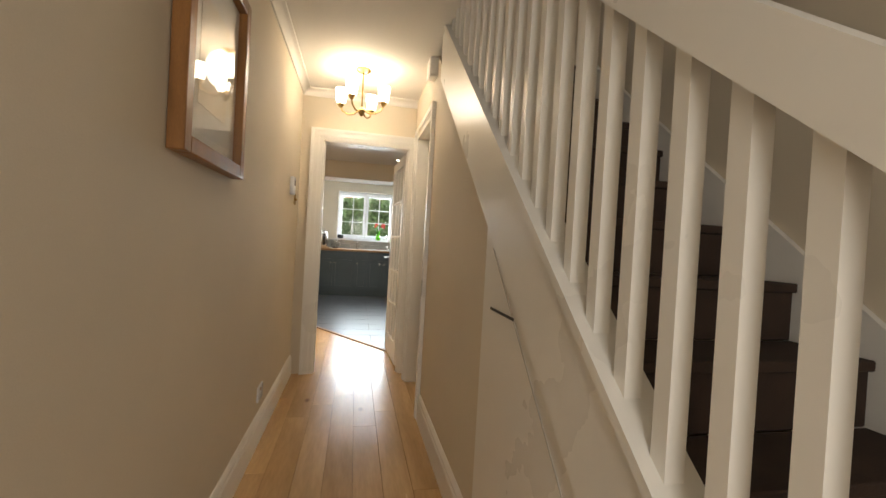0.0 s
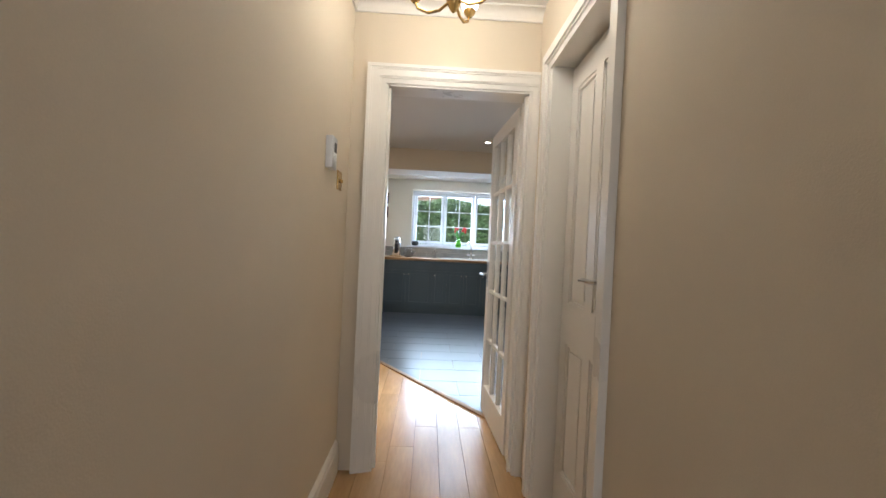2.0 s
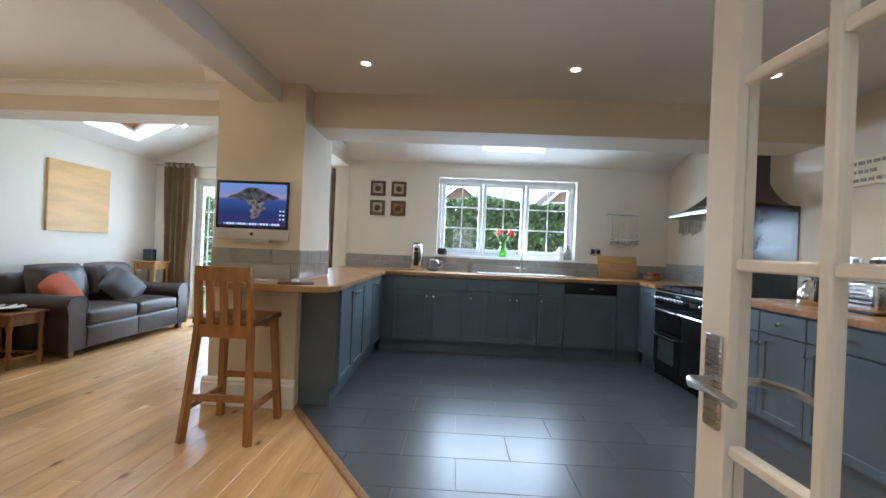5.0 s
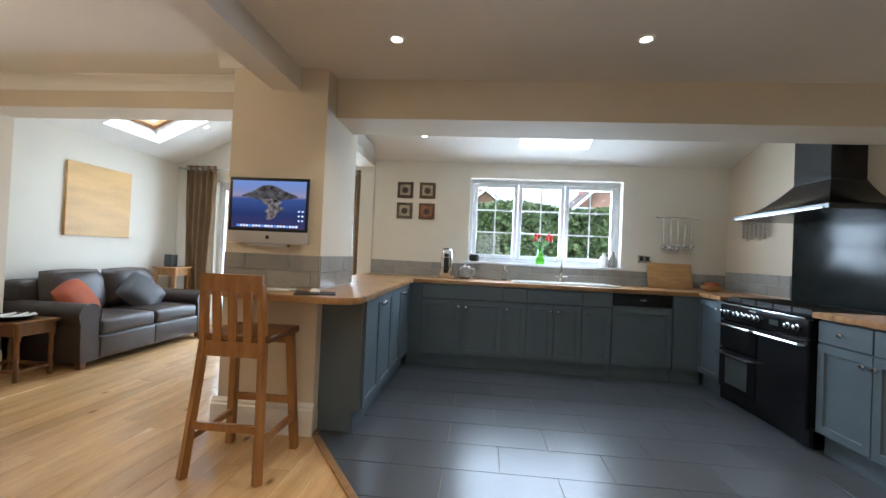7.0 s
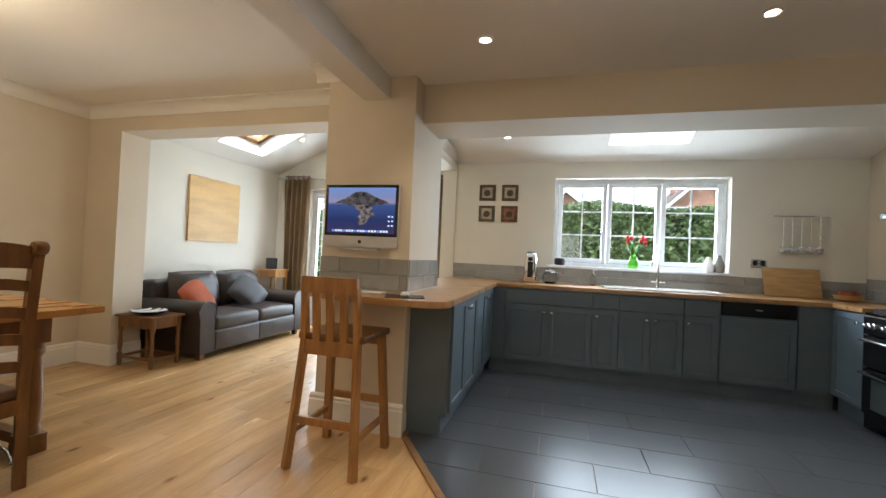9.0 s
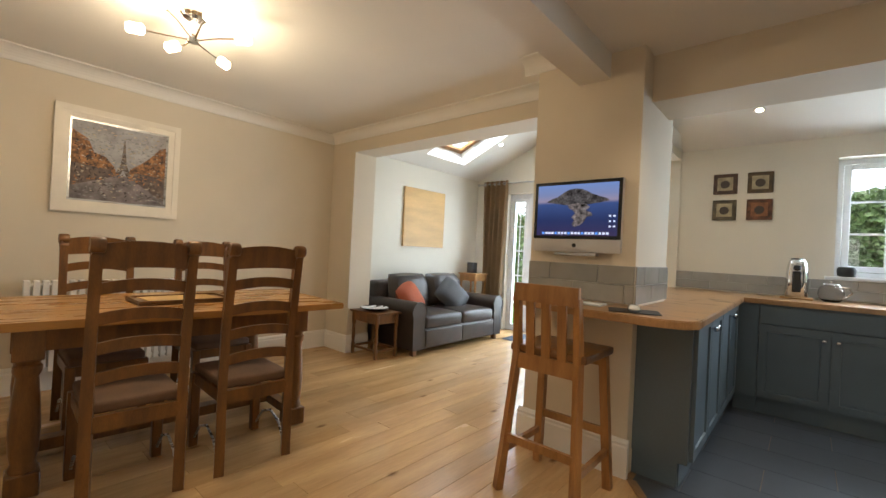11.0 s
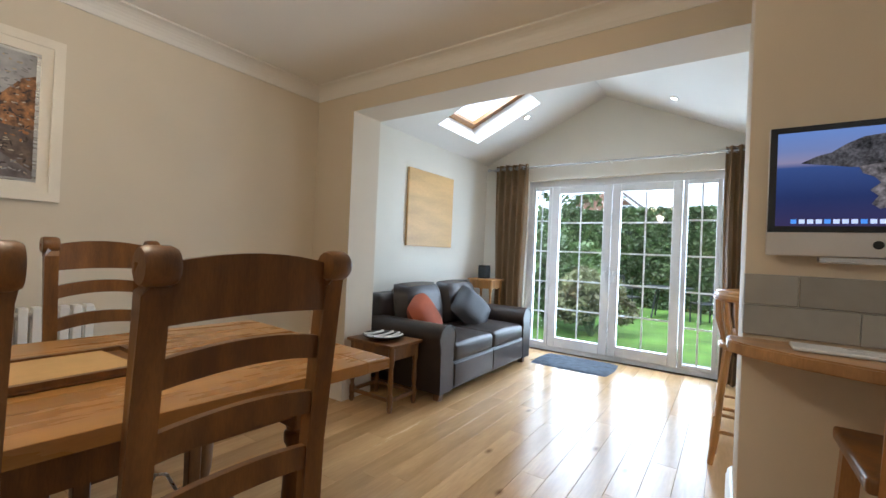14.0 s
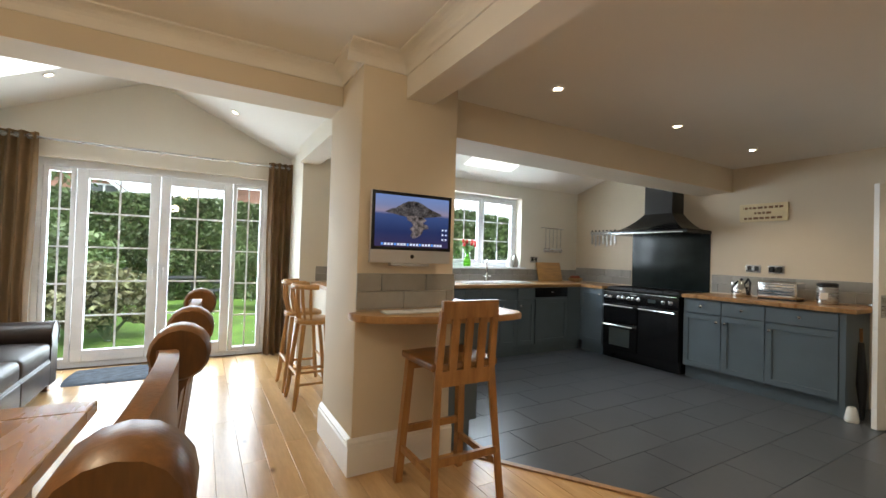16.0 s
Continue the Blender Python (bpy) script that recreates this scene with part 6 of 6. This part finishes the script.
turned_table("side_table", "small dark oak side table beside the sofa", (-4.02, 7.40, 0), 0.48, 0.36, 0.50, M_DARKOAK)
pla = thing("plate", "black and white striped plate on side table", "plate", at=(-4.02, 7.38, 0.5005))
part("dish", lathe([(0.08, 0), (0.13, 0.015), (0.165, 0.035), (0.16, 0.039), (0.12, 0.02), (0.0, 0.012)], 28), M_BLACK, pla)
for i in range(4):
    u = -0.105 + i * 0.07
    L = math.sqrt(max(0.001, 0.145 ** 2 - u * u))
    part("stripe", tube([(u + 0.012 * math.sin(v * 9), v, 0.015 + 0.022 * (math.hypot(u, v) / 0.15) ** 2) for v in [-L + 2 * L * k / 8 for k in range(9)]], 0.011, 6), M_CERAM, pla, "white stripe")
turned_table("corner_table", "small pine corner table beside the curtain", (-4.40, 9.72, 0), 0.36, 0.34, 0.88, M_PINE)
spk = thing("speaker", "small black cube loudspeaker on corner table", "speaker", at=(-4.42, 9.70, 0.8805))
part("case", box(-0.06, 0.06, -0.06, 0.06, 0, 0.17, 0.012, 2), M_BLACKM, spk)
part("grille", boxes((-0.045, 0.045, -0.063, -0.0605, 0.02, 0.15)), M_BENCH, spk, smooth=False)
solid("wood_panel", box(LL + 0.001, LL + 0.03, 8.315, 9.165, 1.255, 2.09, 0.003), M_PLY, "square birch plywood panel with curved grain on wall", "wall panel")
bm = cushion(0.86, 0.62, 0.02, 0.2, 24)
rr = random.Random(3)
for v in bm.verts:
    v.co.z = abs(v.co.z) + rr.uniform(0, 0.006) if v.co.z > 0 else 0.0
solid("door_mat", moved(bm, pose(-3.20, 9.68, 0.001)), M_RUG, "dark blue shaggy mat before french doors", "mat")


def curtain(x0, x1, gather, label):
    c = thing("curtain", label, "curtain", "eyelet curtains")
    n, rows = 64, 14
    bm = bmesh.new()
    grid = []
    for j in range(rows + 1):
        v = j / rows
        z = 0.012 + 2.37 * v
        tight = 1 - gather * math.exp(-((v - 0.30) / 0.25) ** 2)
        row = []
        for i in range(n + 1):
            u = i / n
            x = x0 + (x1 - x0) * (0.5 + (u - 0.5) * tight)
            y = 9.93 + (0.045 - 0.012 * v) * math.sin(u * 2 * math.pi * 5 + 0.7 * math.sin(3 * v)) + 0.008 * math.sin(17 * u + 5 * v)
            row.append(bm.verts.new((x, y, z)))
        grid.append(row)
    for a, b in zip(grid, grid[1:]):
        for i in range(n):
            bm.faces.new((a[i], a[i + 1], b[i + 1], b[i]))
    bmesh.ops.solidify(bm, geom=bm.faces[:], thickness=0.004)
    part("cloth", bm, M_CURT, c)
    for i in range(10):
        u = (i + 0.5) / 10
        part("eyelet", moved(lathe([(0.022, -0.002), (0.028, -0.002), (0.028, 0.002), (0.022, 0.002)], 14), pose(x0 + (x1 - x0) * u, 9.93, 2.335, 0, 90, 35 if i % 2 else -35)), M_STEEL, c, "steel eyelet")


curtain(-4.42, -3.96, 0.12, "taupe eyelet curtain drawn back beside french doors")
curtain(-1.86, -1.50, 0.1, "taupe eyelet curtain drawn back beside french doors")
rod = thing("curtain_rod", "slim steel curtain rod with finials", "curtain rod")
part("rod", tube([(-4.52, 9.93, 2.335), (-1.48, 9.93, 2.335)], 0.012, 10), M_STEEL, rod)
for x in (-4.53, -1.475):
    part("finial", lathe([(0.012, -0.02), (0.022, -0.012), (0.022, 0.012), (0.012, 0.02)], 12, (x, 9.93, 2.335)), M_STEEL, rod)
for x in (-4.48, -2.97, -1.49):
    part("bracket", tube([(x, FD - 0.001, 2.335), (x, 9.93, 2.335)], 0.008), M_STEEL, rod)

# ---------------------------------------------------------------- garden
structure("ground", boxes((-60, 60, FD + 0.29, 90, -0.30, -0.12)), M_GRASS, "green lawn")
structure("ground_front", boxes((-60, 60, -60, FD + 0.28, -0.35, -0.14)), M_SLAB)
structure("patio", boxes((-5.5, 4.2, FD + 0.30, FD + 1.0, -0.119, -0.07)), M_SLAB, "pale paved path along the house")


def leaves(name, spots, size, material, core, label, category, seed=1, kind=""):
    """A crown of many small leaves at the spots (place, outward)."""
    rng = np.random.default_rng(seed)
    P = np.array([p for p, _ in spots])
    k = len(P)
    a, b = rng.normal(size=(k, 3)), rng.normal(size=(k, 3))
    a /= np.linalg.norm(a, axis=1)[:, None]
    b -= (a * b).sum(1)[:, None] * a
    b /= np.linalg.norm(b, axis=1)[:, None]
    s = size * rng.uniform(0.6, 1.3, (k, 1))
    V = np.stack([P - a * s, P + b * s * 0.55, P + a * s, P - b * s * 0.55], 1).reshape(-1, 3)
    me = bpy.data.meshes.new("leaves")
    me.from_pydata(V.tolist(), [], [(4 * i, 4 * i + 1, 4 * i + 2, 4 * i + 3) for i in range(k)])
    me.materials.append(material)
    top = thing(name, label, category)
    crown = new("crown", me)
    crown.parent = top
    part("branches", core, M_TWIG, top)
    return top


def hedge(name, x0, x1, y0, y1, h, n, seed, label):
    rng = random.Random(seed)
    spots = []
    for _ in range(n):
        f = rng.random()
        x, z = rng.uniform(x0, x1), rng.uniform(-0.1, h)
        bulge = 0.16 * noise.noise((x * 0.9, z * 0.9, seed)) + 0.07 * noise.noise((x * 3, z * 3, seed))
        top = h + 0.14 * noise.noise((x * 0.7, 3.1, seed))
        if f < 0.72:
            spots.append(((x, y0 - bulge + rng.uniform(-0.05, 0.06), min(z, top)), 0))
        else:
            spots.append(((x, rng.uniform(y0, y1), top + rng.uniform(-0.08, 0.06)), 0))
    core = box(x0, x1, y0 + 0.12, y1, -0.12, h - 0.12, 0.1, 2)
    return leaves(name, spots, 0.062, M_LEAF, core, label, "hedge", seed)


hedge("hedge", -9.5, -0.5, 17.6, 18.6, 2.6, 30000, 3, "tall clipped green garden hedge")
hedge("hedge", -0.5, 6.5, 13.6, 14.6, 2.4, 26000, 5, "clipped green hedge behind the kitchen window")


def shrub(x, y, r, h, n, material, seed, label):
    rng = random.Random(seed)
    blobs = [(x + rng.uniform(-0.5, 0.5) * r, y + rng.uniform(-0.5, 0.5) * r, rng.uniform(0.2, 0.78) * h, rng.uniform(0.3, 0.55) * r) for _ in range(9)]
    spots = []
    for _ in range(n):
        bx, by, bz, br = rng.choice(blobs)
        d = Vector((rng.gauss(0, 1), rng.gauss(0, 1), rng.gauss(0, 1))).normalized() * br * rng.uniform(0.75, 1.1)
        spots.append(((bx + d.x, by + d.y, max(-0.1, bz + d.z * h / r * 0.45)), 0))
    core = bmesh.new()
    for bx, by, bz, br in blobs:
        tube([(x, y, -0.12), ((x + bx) / 2, (y + by) / 2, bz * 0.5), (bx, by, bz)], [0.03, 0.02, 0.008], 6, core)
    leaves("shrub", spots, 0.055, material, core, label, "shrub", seed)


shrub(-4.6, 12.6, 1.0, 1.9, 5200, M_LEAFL, 11, "leafy green garden shrub by the lawn")
shrub(-3.7, 12.2, 0.75, 1.25, 4200, M_LEAFP, 12, "russet and green flowering shrub")
shrub(-5.9, 14.0, 1.3, 2.6, 5200, M_LEAFL, 13, "tall pale green garden shrub")
shrub(-1.2, 15.2, 0.8, 1.5, 3600, M_LEAFL, 14, "rounded green shrub before the hedge")
shrub(0.2, 11.6, 0.6, 0.9, 3000, M_LEAFL, 15, "low green shrub under the kitchen window")
shrub(1.9, 12.0, 0.7, 1.1, 3000, M_LEAFP, 16, "yellow-green shrub under the kitchen window")


def tree(x, y, h, seed, label):
    rng = random.Random(seed)
    core = tube([(x, y, -0.12), (x + 0.05, y, h * 0.3), (x - 0.08, y, h * 0.6), (x, y, h * 0.95)], [0.16, 0.12, 0.08, 0.02], 8)
    spots = []
    for i in range(22):
        a, s = rng.uniform(0, 6.28), rng.uniform(0.35, 0.95)
        L = (1.1 - s * 0.6) * h * 0.42
        e = Vector((x + L * math.cos(a), y + L * math.sin(a), h * s + 0.25 * L))
        tube([(x, y, h * s * 0.85), ((x + e.x) / 2, (y + e.y) / 2, (h * s * 0.85 + e.z) / 2 + 0.1), e], [0.05, 0.03, 0.008], 5, core)
        for _ in range(170):
            d = Vector((rng.gauss(0, 1), rng.gauss(0, 1), rng.gauss(0, 0.8))) * 0.34
            spots.append((tuple(e + d), 0))
    t = leaves("tree", spots, 0.10, M_LEAFL, core, label, "tree", seed)


tree(-7.4, 20.5, 5.0, 21, "leafy garden tree behind the hedge")


def house(x0, x1, y, h, ridge, label):
    o = thing("house", label, "house")
    d = 7.0
    part("wall", boxes((x0, x1, y, y + d, -0.12, h)), M_BRICK, o, smooth=False)
    xm = (x0 + x1) / 2
    part("gable", prism([(x0, h), (x1, h), (xm, ridge - 0.15)], "y", y, y + 0.2), M_BRICK, o, smooth=False)
    r = part("roof", prism([(x0 - 0.4, h - 0.2), (xm, ridge), (x1 + 0.4, h - 0.2), (x1 + 0.4, h - 0.05), (xm, ridge + 0.18), (x0 - 0.4, h - 0.05)], "y", y - 0.35, y + d + 0.3), M_ROOF, o, smooth=False)
    part("barge_board", prism([(x0 - 0.4, h - 0.32), (xm, ridge - 0.12), (x1 + 0.4, h - 0.32), (x1 + 0.4, h - 0.1), (xm, ridge + 0.1), (x0 - 0.4, h - 0.1)], "y", y - 0.40, y - 0.352), M_UPVC, r, "white barge board", False)
    part("chimney", boxes((xm - 0.9, xm - 0.3, y + 3, y + 3.7, ridge - 0.6, ridge + 0.9)), M_BRICK, r, smooth=False)
    for wx in (x0 + 0.25 * (x1 - x0), x0 + 0.75 * (x1 - x0)):
        for wz in (0.9, 3.4):
            w = part("window", boxes((wx - 0.65, wx + 0.65, y - 0.05, y - 0.002, wz, wz + 1.1)), M_UPVC, o, "white framed window", False)
            for k in (-1, 1):
                part("pane", boxes((wx + k * 0.31 - 0.26, wx + k * 0.31 + 0.26, y - 0.058, y - 0.0505, wz + 0.08, wz + 1.02)), M_OVEN, w, smooth=False)


house(-12, -5.4, 32, 3.4, 6.2, "red brick house with tiled roof beyond hedge")
house(-3.0, 3.4, 34, 3.3, 6.0, "red brick house with white gable boards")
house(4.6, 10.4, 30, 3.4, 6.3, "red brick house with tiled roof beyond hedge")


def garden_set():
    t = thing("garden_table", "dark metal garden table on the lawn", "garden table", at=(-2.95, 15.9, -0.12))
    part("top", lathe([(0.5, 0.70), (0.52, 0.71), (0.52, 0.73), (0.0, 0.735)], 24), M_BENCH, t)
    for i in range(4):
        a = math.pi / 4 + i * math.pi / 2
        part("leg", tube([(0.42 * math.cos(a), 0.42 * math.sin(a), 0), (0.3 * math.cos(a), 0.3 * math.sin(a), 0.70)], 0.018), M_BENCH, t)
    c = thing("garden_chair", "dark metal garden chair on the lawn", "garden chair", "garden chairs", (-3.75, 15.7, -0.12), 70)
    part("seat", box(-0.24, 0.24, -0.22, 0.22, 0.42, 0.45, 0.01), M_BENCH, c)
    for x in (-0.22, 0.22):
        part("back_leg", tube([(x, 0.22, 0), (x, 0.22, 0.45), (x, 0.30, 0.92)], 0.016), M_BENCH, c)
        part("front_leg", tube([(x, -0.2, 0), (x, -0.2, 0.43)], 0.016), M_BENCH, c)
        part("arm", tube([(x, -0.2, 0.43), (x, -0.2, 0.64), (x, 0.25, 0.66)], 0.015), M_BENCH, c)
    for i in range(6):
        part("back_slat", tube([(-0.18 + i * 0.072, 0.225, 0.48), (-0.18 + i * 0.072, 0.295, 0.90)], 0.010), M_BENCH, c)
    part("top_rail", tube([(-0.22, 0.30, 0.92), (0.22, 0.30, 0.92)], 0.016), M_BENCH, c)
    copy_thing(c, pose(-2.2, 15.6, -0.12, 0, 0, -60))


garden_set()

# ---------------------------------------------------------------- floor pieces
A, B = Vector((-1.03, 6.75)), Vector((0.63, 4.41))
N = Vector(((A - B).y, (B - A).x)).normalized()      # points to the slate side


def clip(poly, sign, gap):
    out = []
    k = len(poly)
    f = lambda p: sign * (N.dot(Vector(p) - A)) - gap
    for i in range(k):
        p, q = poly[i], poly[(i + 1) % k]
        a, b = f(p), f(q)
        if a >= 0:
            out.append(p)
        if a * b < 0:
            s = a / (a - b)
            out.append((p[0] + (q[0] - p[0]) * s, p[1] + (q[1] - p[1]) * s))
    return out


def floor_piece(name, poly, parent, material, top, chamfer):
    c = [sum(p[i] for p in poly) / len(poly) for i in (0, 1)]
    bm = bmesh.new()
    lo = [bm.verts.new((x, y, -0.008)) for x, y in poly]
    md = [bm.verts.new((x, y, top - chamfer)) for x, y in poly]
    hi = []
    for x, y in poly:
        d = Vector((c[0] - x, c[1] - y))
        d = Vector((math.copysign(min(chamfer, abs(d.x)), d.x), math.copysign(min(chamfer, abs(d.y)), d.y)))
        hi.append(bm.verts.new((x + d.x, y + d.y, top)))
    k = len(poly)
    for a, b in ((lo, md), (md, hi)):
        for i in range(k):
            bm.faces.new((a[i], a[(i + 1) % k], b[(i + 1) % k], b[i]))
    bm.faces.new(hi)
    bmesh.ops.recalc_face_normals(bm, faces=bm.faces[:])
    part(name, bm, material, parent, smooth=False)


def area(poly):
    return abs(sum(p[0] * q[1] - q[0] * p[1] for p, q in zip(poly, poly[1:] + poly[:1]))) / 2


def lay_boards():
    parent = bpy.data.objects["floor"]
    rng = random.Random(4)
    w = 0.142
    x = DL
    while x < HR + 0.14:
        x1 = x + w
        lo = 2.9 if x1 < HL else -1.3
        hi = 6.78 if x > -1.04 else (FD + 0.08)
        y = lo - rng.uniform(0, 0.9)
        while y < hi:
            y1 = y + rng.uniform(0.9, 1.9)
            p = [(x + 0.0006, max(y, lo) + 0.0006), (x1 - 0.0006, max(y, lo) + 0.0006), (x1 - 0.0006, min(y1, hi) - 0.0006), (x + 0.0006, min(y1, hi) - 0.0006)]
            if x > -1.17:
                p = clip(p, -1, 0.02)
            if len(p) > 2 and area(p) > 0.002 and p[0][1] < hi:
                floor_piece("plank", p, parent, M_OAK, 0.0, 0.0012)
            y = y1
        x = x1


def lay_slate():
    parent = bpy.data.objects["floor_kitchen"]
    w, d, g = 0.645, 0.335, 0.0018
    for j in range(-9, 9):
        y = 6.52 + j * d
        for i in range(-3, 6):
            x = 0.135 + i * w + (0.5 * w if j % 2 else 0)
            p = [(max(x, -1.05) + g, max(y, 3.70) + g), (min(x + w, KR) - g, max(y, 3.70) + g), (min(x + w, KR) - g, min(y + d, KB) - g), (max(x, -1.05) + g, min(y + d, KB) - g)]
            if p[1][0] - p[0][0] < 0.02 or p[2][1] - p[1][1] < 0.02:
                continue
            p = clip(p, 1, 0.02)
            if len(p) > 2 and area(p) > 0.002:
                floor_piece("tile", p, parent, M_SLATE, -0.001, 0.0008)


def splash_tiles(name, p, u, n, length, z0, rows, h, tl, parent_label):
    """Glazed tiles in rows on a wall: start p, direction u, outward normal n."""
    base = bmesh.new()
    P = lambda a, o, z: (p[0] + u[0] * a + n[0] * o, p[1] + u[1] * a + n[1] * o, z)

    def block(bm, a0, a1, o0, o1, c0, c1, bev):
        v = [bm.verts.new(P(a, o, z)) for o, e in ((o0, 0), (o1, bev)) for a, z in ((a0 + e, c0 + e), (a1 - e, c0 + e), (a1 - e, c1 - e), (a0 + e, c1 - e))]
        for f in ((3, 2, 1, 0), (4, 5, 6, 7), (0, 1, 5, 4), (1, 2, 6, 5), (2, 3, 7, 6), (3, 0, 4, 7)):
            bm.faces.new([v[i] for i in f])
        bmesh.ops.recalc_face_normals(bm, faces=bm.faces[:])
    block(base, 0, length, 0.0005, 0.005, z0, z0 + rows * h, 0)
    ob = structure(name, base, M_GROUTL, parent_label)
    for r in range(rows):
        a = -tl * (0.5 if r % 2 else 0.0)
        while a < length:
            a0, a1 = max(a, 0) + 0.0015, min(a + tl, length) - 0.0015
            if a1 - a0 > 0.02:
                bm = bmesh.new()
                block(bm, a0, a1, 0.005, 0.011, z0 + r * h + 0.0015, z0 + (r + 1) * h - 0.0015, 0.0015)
                part("tile", bm, M_TILE, ob, smooth=False)
            a += tl


splash_tiles("trim_tiles_pillar", (-1.745, 6.785), (1, 0), (0, -1), 0.665, 0.962, 2, 0.108, 0.305, "grey glazed tile splashback")
splash_tiles("trim_tiles_pillar_side", (-1.08, 6.773), (0, 1), (1, 0), 0.69, 0.962, 2, 0.108, 0.305, "grey glazed tile splashback")
splash_tiles("trim_tiles_back", (-1.40, KB), (1, 0), (0, -1), KR + 1.40, 0.962, 2, 0.084, 0.305, "grey glazed tile splashback")
splash_tiles("trim_tiles_right", (KR, 8.26), (0, 1), (-1, 0), KB - 8.275, 0.962, 2, 0.105, 0.305, "grey glazed tile splashback")
splash_tiles("trim_tiles_right_near", (KR, 5.56), (0, 1), (-1, 0), 1.6, 0.962, 2, 0.105, 0.305, "grey glazed tile splashback")
lay_boards()
lay_slate()
mid, half = (A + B) / 2, (B - A).length / 2 + 0.02
strip = moved(box(-half, half, -0.022, 0.022, -0.008, 0.012, 0.006, 2), Matrix.Translation((mid.x, mid.y, 0)) @ Matrix.Rotation(math.atan2(B.y - A.y, B.x - A.x), 4, "Z"))
structure("trim_threshold", strip, M_STRIP, "oak threshold strip between slate and boards", True)
